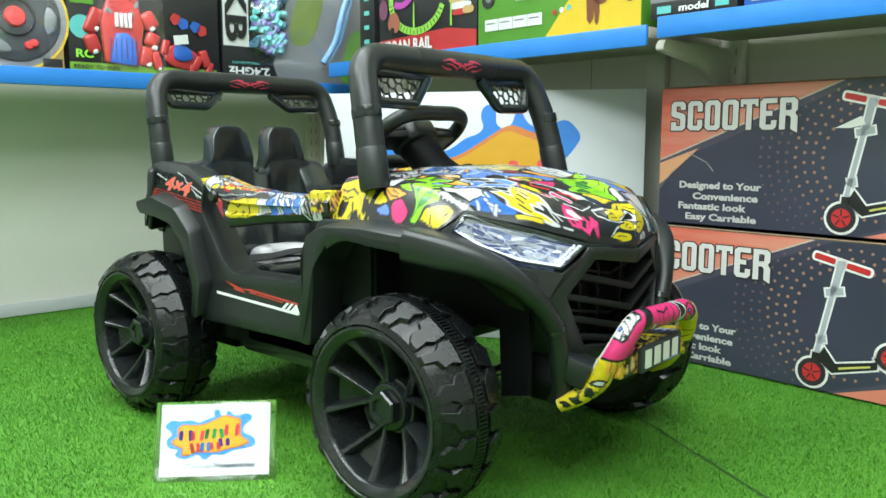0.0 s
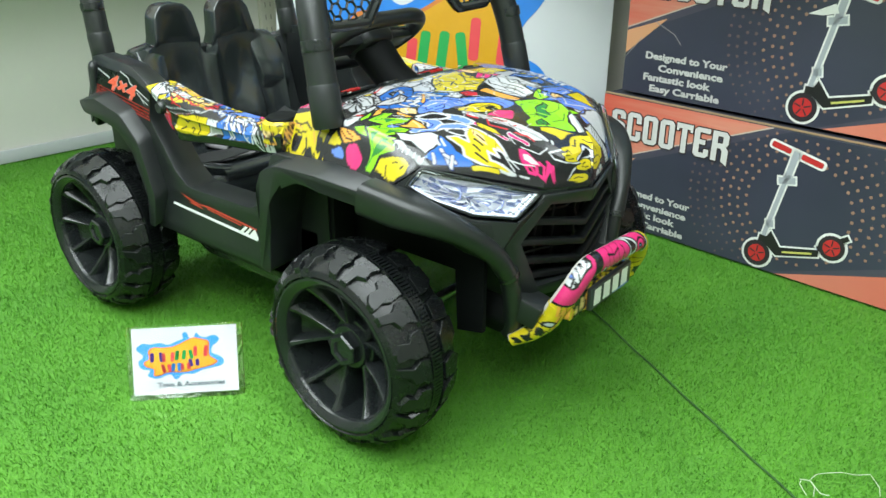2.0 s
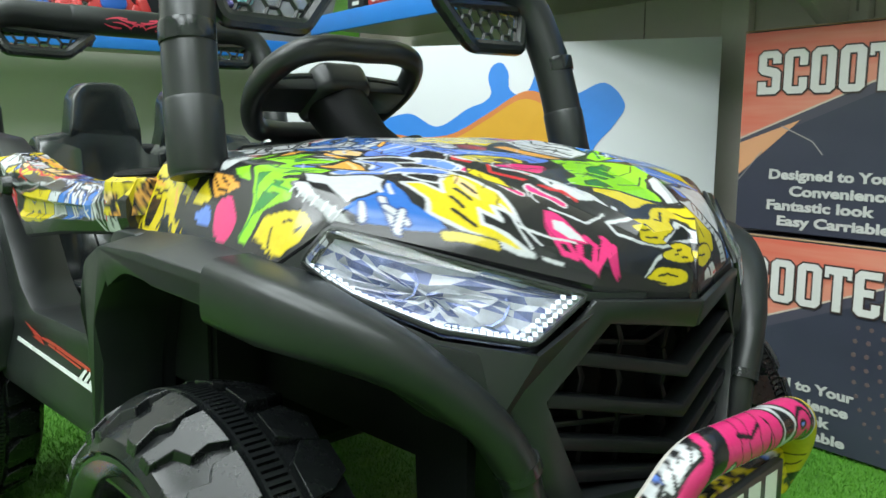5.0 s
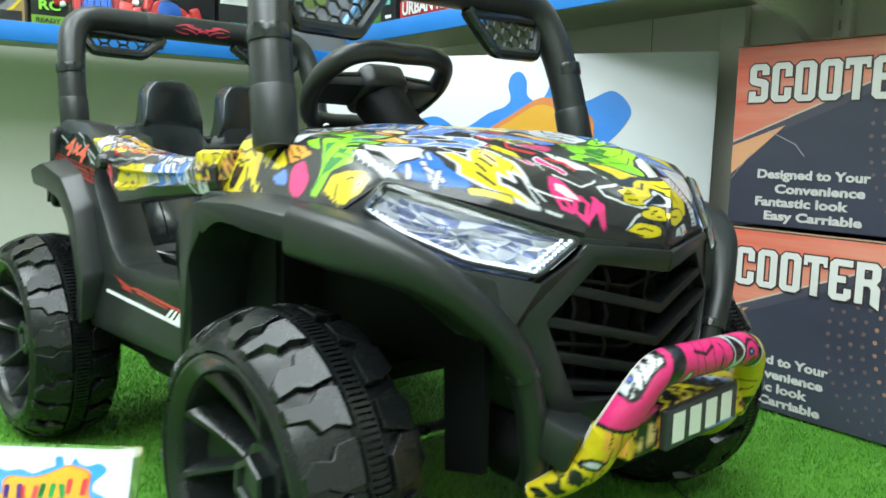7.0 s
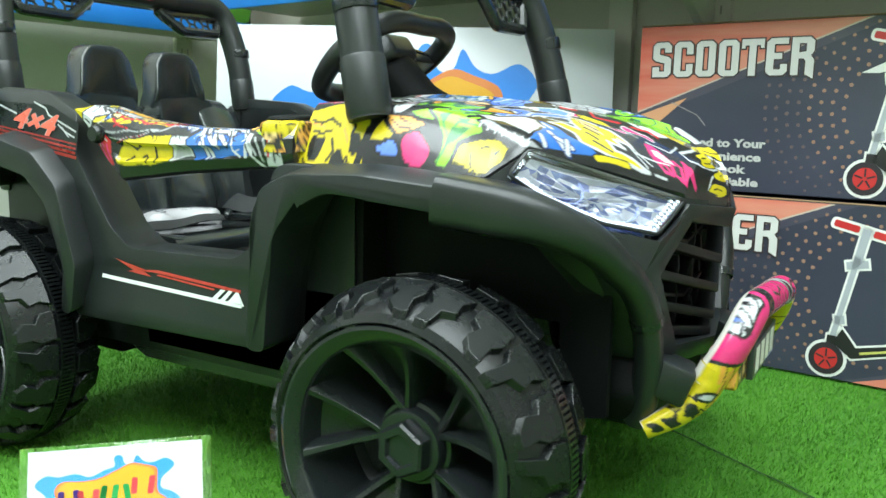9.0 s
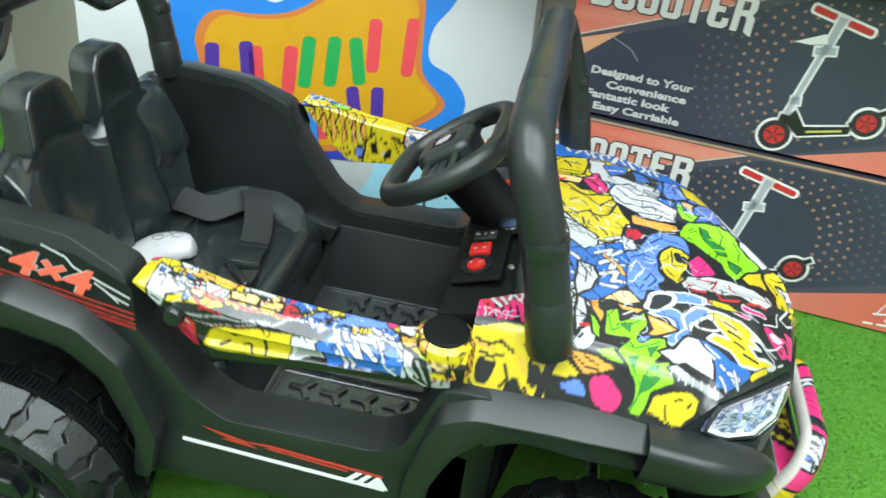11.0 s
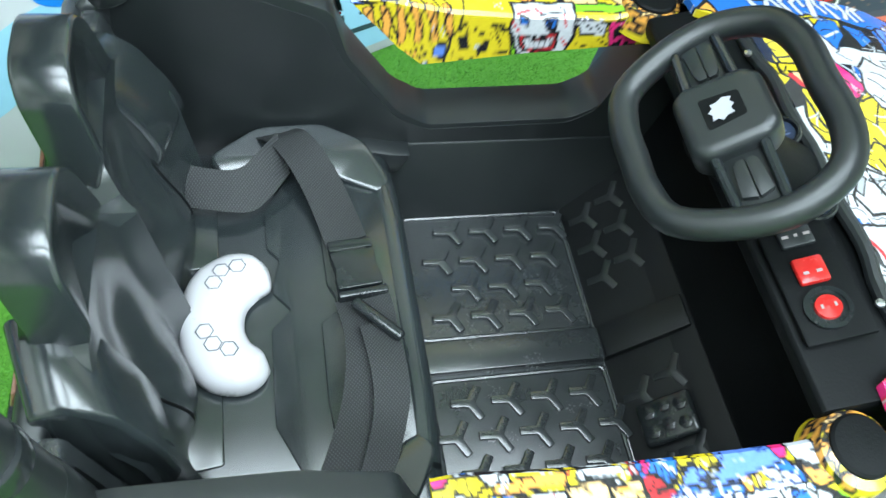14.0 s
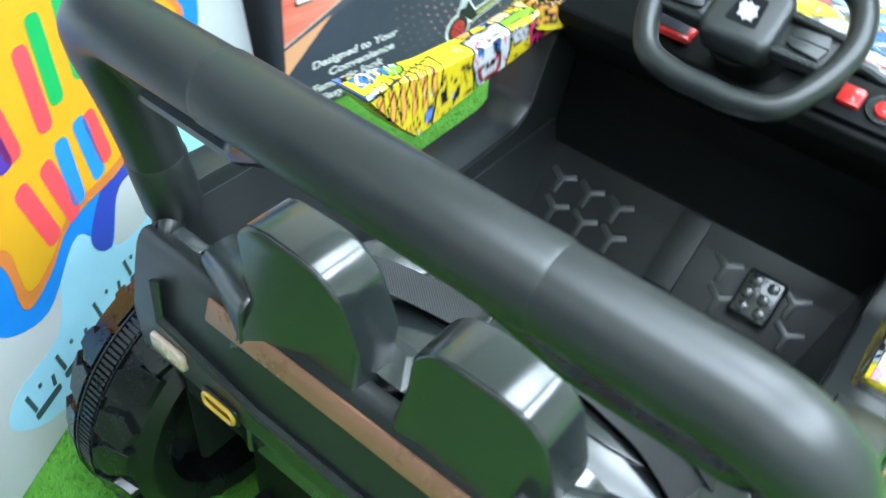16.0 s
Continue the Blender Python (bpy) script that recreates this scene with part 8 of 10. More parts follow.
# roll bars
def hoop(base, knee, top, half_b, half_k, half_t, r, name):
    """A roll bar: legs from the base, a bend, and a cross bar."""
    path = rounded([(base[0], -half_b, base[1]), (knee[0], -half_k, knee[1]), (top[0], -half_t, top[1]), (top[0], half_t, top[1]), (knee[0], half_k, knee[1]), (base[0], half_b, base[1])], 0.05, 7)
    return part(name, tube(path, r, 24), BLACK, car, "black plastic roll bar")


hoop((0.668, 0.515), (0.640, 0.640), (0.600, 0.748), 0.276, 0.268, 0.245, 0.0255, "front_roll_bar")
hoop((-0.058, 0.530), (-0.075, 0.640), (-0.108, 0.743), 0.262, 0.262, 0.245, 0.0235, "rear_roll_bar")


def bar_sleeve(a, b, r, f0, f1, swell):
    """A thicker stretch of a bar from a to b, chamfered at its ends."""
    a, b = Vector(a), Vector(b)
    c, chamfer = b - a, 0.0035 / (b - a).length
    return tube([a + c * f for f in (f0, f0 + chamfer, f1 - chamfer, f1)], [r + 0.0002, r + swell, r + swell, r + 0.0002], 24)


for foot, knee, r in (((0.668, -0.276, 0.515), (0.640, -0.268, 0.640), 0.0255), ((-0.058, -0.262, 0.530), (-0.075, -0.262, 0.640), 0.0235)):
    pair("sleeve", lambda: bar_sleeve(foot, knee, r, 0.02, 0.56, 0.0014), BLACK, None, "thicker black foot of the roll bar")
    pair("collar", lambda: bar_sleeve(foot, knee, r, 0.97, 1.12, 0.0009), BLACK_SATIN, None, "black collar on the roll bar")
for top_x, top_z, r in ((0.600, 0.748, 0.0255), (-0.108, 0.743, 0.0235)):
    part("sleeve", bar_sleeve((top_x, -0.112, top_z), (top_x, 0.112, top_z), r, 0.0, 1.0, 0.0010), BLACK, car, "thicker black middle of the roll bar")


def corner_mesh(x, z, y0, drop, tilt):
    """The slanted honeycomb panel in a roll bar's corner: frame and cells."""
    out = [(-y0, z - 0.024), (-y0 + 0.016, z - drop), (-y0 + 0.108, z - drop - 0.002), (-y0 + 0.158, z - 0.022)]
    fwd = lambda q: x + tilt * (z - 0.02 - q)
    bm = tube(rounded([(fwd(b), a, b) for a, b in out], 0.008, 3, True), 0.0100, 10, True)
    cells = bmesh.new()
    hexr = 0.0118
    for i in range(14):
        for j in range(6):
            cy = -y0 + 0.004 + i * hexr * 1.5
            cz = z - 0.030 - j * hexr * 1.732 - (hexr * 0.866 if i % 2 else 0)
            if cz < z - drop + 0.002 or cz > z - 0.026:
                continue
            f = (z - 0.028 - cz) / (drop - 0.028)
            if cy < -y0 + 0.006 + 0.014 * f or cy > -y0 + 0.150 - 0.046 * f:
                continue
            ring = [(fwd(cz + hexr * math.sin(radians(60 * k))), cy + hexr * math.cos(radians(60 * k)), cz + hexr * math.sin(radians(60 * k))) for k in range(6)]
            join(cells, tube(ring, 0.0026, 5, True))
    return bm, cells


for x, z, y0, drop, nm in ((0.606, 0.743, 0.235, 0.076, "front"), (-0.106, 0.739, 0.232, 0.056, "rear")):
    a, b = pair("corner_frame", lambda: corner_mesh(x, z, y0, drop, 0.45 if nm == "rear" else 0.2)[0], BLACK_SATIN, None, "black slanted corner frame")
    for o, mk in ((a, False), (b, True)):
        cells = corner_mesh(x, z, y0, drop, 0.45 if nm == "rear" else 0.2)[1]
        part("honeycomb", mirrored(cells) if mk else cells, BLACK, o, "black honeycomb grille")
    r = (0.0255 if nm == "front" else 0.0235) + 0.0019
    bar_x, bar_z = (0.600, 0.748) if nm == "front" else (-0.108, 0.743)
    for side in (-1, 1):
        for y_a, q_a, y_b, q_b, bend in ((0.002, -0.4, 0.030, 0.25, 0.2), (0.004, 0.1, 0.040, 0.55, -0.2), (0.012, -0.7, 0.046, -0.1, 0.25), (0.020, 0.45, 0.058, 0.15, 0.2), (0.030, -0.75, 0.060, -0.35, -0.15), (0.000, -0.1, 0.016, -0.9, 0.2)):
            line = [(side * (y_a + (y_b - y_a) * k / 6), 0.55 * (q_a + (q_b - q_a) * k / 6 + bend * math.sin(math.pi * k / 6)) - 0.05) for k in range(7)]
            half = [0.075 * (1 - abs(k - 2) / 6) for k in range(7)]
            bm = bmesh.new()
            edge = [[bm.verts.new((bar_x + r * math.cos(q + e * h), yy, bar_z + r * math.sin(q + e * h))) for (yy, q), h in zip(line, half)] for e in (-1, 1)]
            for k in range(6):
                bm.faces.new((edge[0][k], edge[0][k + 1], edge[1][k + 1], edge[1][k]))
            part("bar_sticker", bm, ink("sticker_flame", (0.55, 0.05, 0.09)), car, "red flame sticker on the bar")

# steering
SW = pose(0.4913, 0.0, 0.604, 0, 0, -1.8) @ Matrix(((0, 0.814, -0.581, 0), (-1, 0, 0, 0), (0, 0.581, 0.814, 0), (0, 0, 0, 1))) @ Matrix.Diagonal((0.885, 0.93, 1.0, 1.0))
rim_path = smooth_loop([(0.0, 0.093), (0.06, 0.093), (0.105, 0.075), (0.128, 0.028), (0.122, -0.025), (0.092, -0.078), (0.045, -0.093), (0.0, -0.094), (-0.045, -0.093), (-0.092, -0.078), (-0.122, -0.025), (-0.128, 0.028), (-0.105, 0.075), (-0.06, 0.093)], 4)
swheel = part("steering_wheel", moved(tube([(x * 0.95, y * 0.99, 0) for x, y in rim_path], 0.0156, 20, True), SW), BLACK, car, "black steering wheel with a squared rim")
part("wheel_pad", moved(prism(rounded2([(-0.047, -0.028), (-0.036, -0.042), (0.036, -0.042), (0.047, -0.028), (0.045, 0.032), (0.032, 0.046), (-0.032, 0.046), (-0.045, 0.032)], 0.008), -0.022, 0.021, "z", 0.012, 4), SW), BLACK, swheel, "black domed centre pad", angle=50)
part("wheel_badge", moved(prism(rounded2([(-0.020, -0.018), (0.020, -0.018), (0.016, 0.020), (-0.016, 0.020)], 0.004), 0.020, 0.0213, "z", 0), SW), BLACK_SHADED_MATT, swheel, "dark badge plate")
part("badge_figure", moved(prism([(-0.013, 0.004), (-0.010, 0.012), (-0.006, 0.009), (-0.001, 0.012), (0.003, 0.008), (0.009, 0.010), (0.010, 0.003), (0.014, -0.002), (0.010, -0.006), (0.011, -0.011), (0.004, -0.010), (0.0, -0.013), (-0.004, -0.008), (-0.009, -0.009), (-0.009, -0.003)], 0.0214, 0.0220, "z", 0), SW), ink("silver", (0.30, 0.30, 0.33)), swheel, "silver badge shape")
for s in (-1, 1):
    part("wheel_spoke", moved(prism(rounded2([(s * 0.035, -0.027), (s * 0.120, -0.023), (s * 0.120, 0.025), (s * 0.035, 0.028)], 0.006), -0.014, 0.003, "z", 0.004), SW), BLACK, swheel, "black steering wheel spoke")
    for e0, e1 in ((-0.023, -0.020), (0.024, 0.022)):
        part("spoke_rail", moved(tube(rounded([(s * 0.038, e0, 0.008), (s * 0.080, 0.5 * (e0 + e1), 0.005), (s * 0.118, e1, 0.002)], 0.02, 3), 0.0055, 10), SW), BLACK_SATIN, swheel, "raised edge of the spoke")
    for e in (-1, 1):
        part("spoke_button", moved(prism(rounded2([(s * 0.055, e * 0.0006 + 0.001), (s * 0.101, e * 0.0006 + 0.001), (s * 0.096, e * 0.0150 + 0.001), (s * 0.062, e * 0.0120 + 0.001), (s * 0.055, e * 0.0090 + 0.001)], 0.002), 0.002, 0.0085, "z", 0.0014), SW), BLACK, swheel, "black steering wheel button")
part("steering_column", tube([(0.496, 0.002, 0.592), (0.555, 0.002, 0.540), (0.62, 0.002, 0.49)], [0.040, 0.036, 0.05], 20), BLACK_SHADED_MATT, car, "black steering column")

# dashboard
# Dashboard shares the bulkhead's near-black tone, shade included.
part("dashboard", prism(rounded2([(0.535, 0.490), (0.530, 0.512), (0.60, 0.529), (0.645, 0.533), (0.645, 0.42), (0.60, 0.42)], 0.006), -0.245, 0.245, "y", 0.006), BLACK_SHADED_MATT, car, "black dashboard")
DASH = Matrix.Translation((0.565, 0, 0.5265)) @ pose(0, 0, 0, 0, -19, 0)
part("switch_panel", moved(box(-0.030, 0.034, -0.190, -0.068, 0.0, 0.006, 0.004), DASH), BLACK_SHADED_MATT, car, "black switch panel")
part("rocker_switch", moved(box(-0.014, 0.014, -0.134, -0.107, 0.005, 0.013, 0.003), DASH), RED_PLASTIC, car, "red rocker switch")
for u in (-0.006, 0.006):
    part("switch_mark", moved(box(u - 0.0025, u + 0.0025, -0.1255, -0.1225, 0.0131, 0.0134, 0), DASH), ink("switch_white", (0.30, 0.26, 0.26)), car, "pale mark on the switch")
    part("switch_mark", moved(box(u - 0.0012, u + 0.0012, -0.1610, -0.1570, 0.0128, 0.0133, 0), DASH), ink("switch_white", (0.30, 0.26, 0.26)), car, "pale mark on the switch")
ring = part("button_ring", moved(lathe([(0.0, 0.005), (0.021, 0.005), (0.021, 0.010), (0.017, 0.010), (0.017, 0.008), (0.0, 0.008)], 28, "z"), DASH @ pose(0.0, -0.159, 0)), BLACK_SATIN, car, "black button ring")
part("round_button", moved(lathe([(0.0, 0.004), (0.0125, 0.004), (0.0115, 0.0115), (0.0, 0.013)], 24, "z"), DASH @ pose(0.0, -0.159, 0)), RED_PLASTIC, ring, "red round button")
part("gear_switch", moved(box(-0.015, 0.017, -0.094, -0.072, 0.005, 0.011, 0.003), DASH), BLACK, car, "black direction switch with white marks")
for u, w in ((-0.009, 0.006), (0.001, 0.003), (0.011, 0.006)):
    part("switch_mark", moved(box(u - w / 2, u + w / 2, -0.0845, -0.0815, 0.011, 0.0114, 0), DASH), ink("switch_white", (0.16, 0.16, 0.16)), car, "white mark")
SOCKET_BLUE = ink("socket_blue", (0.018, 0.03, 0.065))
for u, v in ((0.034, -0.052), (0.036, 0.038)):
    socket = part("socket", moved(lathe([(0.0, 0.0), (0.020, 0.0), (0.020, 0.007), (0.0185, 0.009), (0.0155, 0.009), (0.0145, 0.004), (0.0, 0.004)], 28, "z"), DASH @ pose(u, v, 0)), BLACK_SATIN, car, "black round dial bezel")
    part("dial_face", moved(lathe([(0.0, 0.0042), (0.0143, 0.0042), (0.0143, 0.0055), (0.0, 0.0055)], 24, "z"), DASH @ pose(u, v, 0)), SOCKET_BLUE, socket, "dark blue dial face")
    for k in range(3):
        part("dial_mark", moved(box(-0.008 + 0.002 * k, 0.008 - 0.002 * k, -0.005 + 0.0045 * k, -0.0035 + 0.0045 * k, 0.0056, 0.0059, 0), DASH @ pose(u, v, 0)), ink("dial_pale", (0.10, 0.14, 0.24)), socket, "pale mark")
part("voltmeter", moved(box(-0.020, 0.020, 0.07, 0.13, 0.0, 0.012, 0.006), DASH), RED_PLASTIC, car, "red music player frame")
part("player_screen", moved(box(-0.014, 0.014, 0.077, 0.123, 0.0122, 0.0135, 0.003), DASH), ink("screen", (0.02, 0.02, 0.03)), car, "dark player screen")
screw = None
for x, y in ((0.044, -0.165), (0.046, -0.005), (0.044, 0.150)):
    m = DASH @ pose(x, y, 0.004)
    screw = again(screw, m) if screw else part("screw", lathe([(0.0, 0.0), (0.0045, 0.0), (0.004, 0.0025), (0.0, 0.003)], 10, "z"), STEEL, car, "steel screw", m)

# head lamps
def lamp_face(grow=0.0):
    return [Vector((0.853, -0.291, 0.460)), Vector((0.866, -0.273, 0.486)), Vector((0.989, -0.117, 0.431)), Vector((0.973, -0.160, 0.396)), Vector((0.932, -0.222, 0.410)), Vector((0.885, -0.268, 0.436))]


def lamp_shell(depth, shrink=1.0):
    pts = lamp_face()
    c = sum(pts, Vector()) / 6
    n = Vector((0.62, -0.62, 0.48)).normalized()
    bm = bmesh.new()
    front = [bm.verts.new(c + (p - c) * shrink) for p in pts]
    back = [bm.verts.new(c + (p - c) * shrink - n * depth) for p in pts]
    bm.faces.new(front)
    bm.faces.new(back[::-1])
    for i in range(6):
        bm.faces.new((front[i], back[i], back[(i + 1) % 6], front[(i + 1) % 6]))
    return bm


LAMP_N = Vector((0.62, -0.62, 0.48)).normalized()


def lamp_lens():
    """A clear cover that stands proud of the lamp like a shallow dome."""
    pts = rounded(lamp_face(), 0.008, 3, True)
    mid = sum(lamp_face(), Vector()) / 6
    rows = [[mid + (p - mid) * f + LAMP_N * lift for p in pts + pts[:1]] for f, lift in ((1.0, 0.001), (0.985, 0.006), (0.93, 0.0105), (0.80, 0.0135), (0.5, 0.0150), (0.02, 0.0155))]
    return sheet(rows, 0.0010)


def lamp_facets(seed, pick):
    """Tilted mirror facets inside the lamp; pick chooses which of the two tints they belong to."""
    rng = random.Random(seed)
    pts = [p.lerp(q, k / 5) for p, q in zip(lamp_face(), lamp_face()[1:] + lamp_face()[:1]) for k in range(5)]
    mid = sum(lamp_face(), Vector()) / 6
    rings = [[mid + (p - mid) * min(1.0, f + (rng.uniform(-0.05, 0.05) if f < 1 else 0)) - LAMP_N * (0.001 if f == 1 else rng.uniform(0.0, 0.009)) for p in pts] for f in (1.0, 0.90, 0.80, 0.64, 0.46, 0.28, 0.12)]
    bm = bmesh.new()
    tris = []
    for a, b in zip(rings, rings[1:]):
        for k in range(len(pts)):
            m = (k + 1) % len(pts)
            tris += [(a[k], a[m], b[k]), (a[m], b[m], b[k])]
    tris += [(rings[-1][k], rings[-1][(k + 1) % len(pts)], mid - LAMP_N * 0.004) for k in range(len(pts))]
    for tri in tris:
        if (rng.random() < 0.34) == pick:
            bm.faces.new([bm.verts.new(p) for p in tri])
    bmesh.ops.solidify(bm, geom=bm.faces[:], thickness=0.0006)
    return bm


FACET_SILVER = material("lamp_facet_silver", (0.66, 0.69, 0.75), 0.26, metal=0.0, vary=0.25, scale=60, bump=0.15, fine=300)
FACET_VIOLET = material("lamp_facet_violet", (0.22, 0.27, 0.50), 0.24, metal=0.12, vary=0.4, scale=60, bump=0.15, fine=300)
lens = pair("headlight", lambda: moved(lamp_shell(0.018, 1.0), Matrix.Translation(LAMP_N * -0.014)), material("lamp_reflector", (0.40, 0.45, 0.58), 0.2, metal=0.75, vary=0.3, scale=70, bump=0.2, fine=90), None, "silver headlight with a faceted reflector")
for o, side in zip(lens, (False, True)):
    put = mirrored if side else (lambda bm: bm)
    pts = lamp_face()
    part("lamp_bezel", put(tube([p + LAMP_N * 0.003 for p in rounded(pts, 0.006, 2, True)], 0.0024, 6, True)), BLACK, o, "black lamp bezel")
    lens_part = part("lens", put(lamp_lens()), CLEAR, o, "clear lens")
    lens_part.visible_shadow = False
    turn = LAMP_N.to_track_quat("Z", "Y").to_matrix().to_4x4()
    for cpt, r in ((Vector((0.902, -0.236, 0.446)), 0.019), (Vector((0.944, -0.182, 0.427)), 0.021)):
        at = Matrix.Translation(cpt - LAMP_N * 0.0115) @ turn
        part("lamp_bowl", put(moved(lathe([(r * 0.8, 0.008), (r * 0.75, 0.007), (r * 0.6, 0.003), (r * 0.4, 0.001), (0.0, 0.0)], 9, "z", False, False), at)), FACET_VIOLET, o, "violet faceted lamp bowl", angle=5)
        b = bmesh.new()
        bmesh.ops.create_icosphere(b, subdivisions=2, radius=r * 0.15)
        part("bulb", put(moved(b, at @ pose(0, 0, 0.004))), LED, o, "lit white lamp")
    part("reflector", put(lamp_facets(5, False)), FACET_SILVER, o, "silver mirror facets", angle=5)
    part("reflector", put(lamp_facets(5, True)), FACET_VIOLET, o, "violet-tinted mirror facets", angle=5)
    bm = bmesh.new()
    mid = sum(pts, Vector()) / 6
    for inset in (0.075, 0.145):
        strip = [p.lerp(mid, inset) for p in (pts[0], pts[5], pts[4], pts[3], pts[2])]
        for p0, q in zip(strip, strip[1:]):
            k = max(1, int((q - p0).length / 0.0052))
            for i in range(k):
                s = bmesh.new()
                bmesh.ops.create_cube(s, size=0.0036)
                join(bm, s, Matrix.Translation(p0.lerp(q, (i + 0.5) / k) + LAMP_N * 0.002) @ turn)
    part("led_strip", put(bm), glow_material("led_beads", (0.60, 0.66, 0.74), 0.03), o, "strip of clear beads")["kind"] = "stuff"

# fascia
def fascia_side():
    """Black cheek round the headlight, from the fender to the grille."""
    rows = [[(0.826, -0.298, 0.452), (0.864, -0.274, 0.483), (0.930, -0.192, 0.459), (0.989, -0.113, 0.434), (1.0165, 0.0, 0.4225)],
            [(0.846, -0.294, 0.440), (0.868, -0.270, 0.478), (0.930, -0.190, 0.453), (0.991, -0.112, 0.426), (1.0150, 0.0, 0.411)]]
    return sheet(rows, 0.004)


pair("hood_lip", fascia_side, BLACK, None, "black lip under the hood edge")
pair("cheek", lambda: prism([(-0.300, 0.425), (-0.17, 0.385), (-0.125, 0.415), (-0.115, 0.425), (-0.135, 0.33), (-0.12, 0.26), (-0.16, 0.25), (-0.20, 0.33)], 0.90, 0.965, "x", 0.006, 2, lambda co: (co.x - 0.9 * max(0, (-0.19 - co.y)) * 0.55 + (0.006 if co.z > 0.4 else 0), co.y, co.z)), BLACK, None, "black front cheek")


def grille_frame():
    outer = [(1.0185, 0.0, 0.418), (0.990, -0.112, 0.429), (0.957, -0.178, 0.352), (0.977, -0.132, 0.242), (1.000, 0.0, 0.232)]
    inner = [(1.0145, 0.0, 0.399), (0.990, -0.094, 0.413), (0.969, -0.157, 0.352), (0.984, -0.119, 0.258), (1.003, 0.0, 0.248)]
    deep = [(x - 0.03, y * 0.98, z) for x, y, z in inner]
    rows = []
    for line in (outer, inner, deep):
        rows.append(line + [(x, -y, z) for x, y, z in line[1:-1]][::-1] + [line[0]])
    return bevelled(sheet(rows, 0.006), 0.0015, 2, 40)


grille = part("grille", grille_frame(), BLACK, car, "black front grille frame")
part("grille_back", prism([(0.0, 0.432), (-0.12, 0.432), (-0.165, 0.34), (-0.12, 0.24), (0.12, 0.24), (0.165, 0.34), (0.12, 0.432)], 0.925, 0.94, "x", 0), BLACK_SHADED_MATT, grille, "dark grille back")


def grille_slat(half, z_end, z_mid, thick, back):
    """A flat-faced chevron bar, pointing forward and down in the middle."""
    poly = [(-half, z_end - thick), (0.0, z_mid - thick), (half, z_end - thick), (half, z_end + thick), (0.0, z_mid + thick), (-half, z_end + thick)]
    return prism(poly, 0.990 - back, 1.012 - back, "x", 0.0022, 2, lambda co: (co.x - 0.215 * abs(co.y), co.y, co.z))


for half, z_end, z_mid, back in ((0.124, 0.382, 0.352, 0.000), (0.150, 0.351, 0.315, 0.002), (0.138, 0.313, 0.280, 0.005), (0.126, 0.281, 0.258, 0.008)):
    part("grille_slat", grille_slat(half, z_end, z_mid, 0.0058, back), GRILLE, grille)
    for y in (-0.088, -0.038, 0.038, 0.088):
        top = z_mid + (z_end - z_mid) * abs(y) / half + 0.034
        part("grille_tooth", prism([(y - 0.010, top), (y - 0.004, top - 0.016), (y - 0.010, top - 0.036), (y - 0.004, top - 0.036), (y + 0.004, top - 0.016), (y - 0.004, top)], 0.950, 0.972 - abs(y) * 0.08, "x", 0.001), GRILLE, grille)
for k in range(2):
    part("grille_bar", prism([(-0.130, 0.396 - 0.070 * k), (0.0, 0.372 - 0.070 * k), (0.130, 0.396 - 0.070 * k), (0.130, 0.391 - 0.070 * k), (0.0, 0.367 - 0.070 * k), (-0.130, 0.391 - 0.070 * k)], 0.952, 0.968, "x", 0.001), GRILLE, grille)


def under_lamp():
    top = [(0.850, -0.295, 0.452), (0.885, -0.270, 0.431), (0.932, -0.224, 0.404), (0.974, -0.160, 0.390), (0.990, -0.116, 0.420)]
    low = [(0.862, -0.300, 0.430), (0.895, -0.280, 0.408), (0.932, -0.236, 0.376), (0.960, -0.186, 0.345), (0.960, -0.170, 0.350)]
    back = [(0.862, -0.275, 0.400), (0.890, -0.255, 0.380), (0.915, -0.220, 0.345), (0.935, -0.180, 0.32), (0.940, -0.165, 0.32)]
    return sheet([top, low, back], 0.005)


pair("under_lamp", under_lamp, BLACK, None, "black recess under the headlight")
part("chin", prism(rounded2([(-0.15, 0.26), (-0.172, 0.208), (-0.150, 0.168), (-0.09, 0.150), (0.09, 0.150), (0.150, 0.168), (0.172, 0.208), (0.15, 0.26)], 0.012), 0.90, 0.965, "x", 0.008), BLACK_SHADED_MATT, car, "black lower chin")
pair("bumper_mount", lambda: moved(box(-0.03, 0.03, -0.028, 0.028, -0.022, 0.022, 0.005), pose(0.985, -0.134, 0.232, 0, 20, 15)), BLACK, None, "black bumper mount")

# bumper hoop with the print
def fine_path(points, r, step=0.0015):
    out = []
    pts = rounded(points, r, 8)
    for a, b in zip(pts, pts[1:]):
        n = max(1, int((b - a).length / step))
        out += [a.lerp(b, k / n) for k in range(n)]
    return out + [pts[-1]]


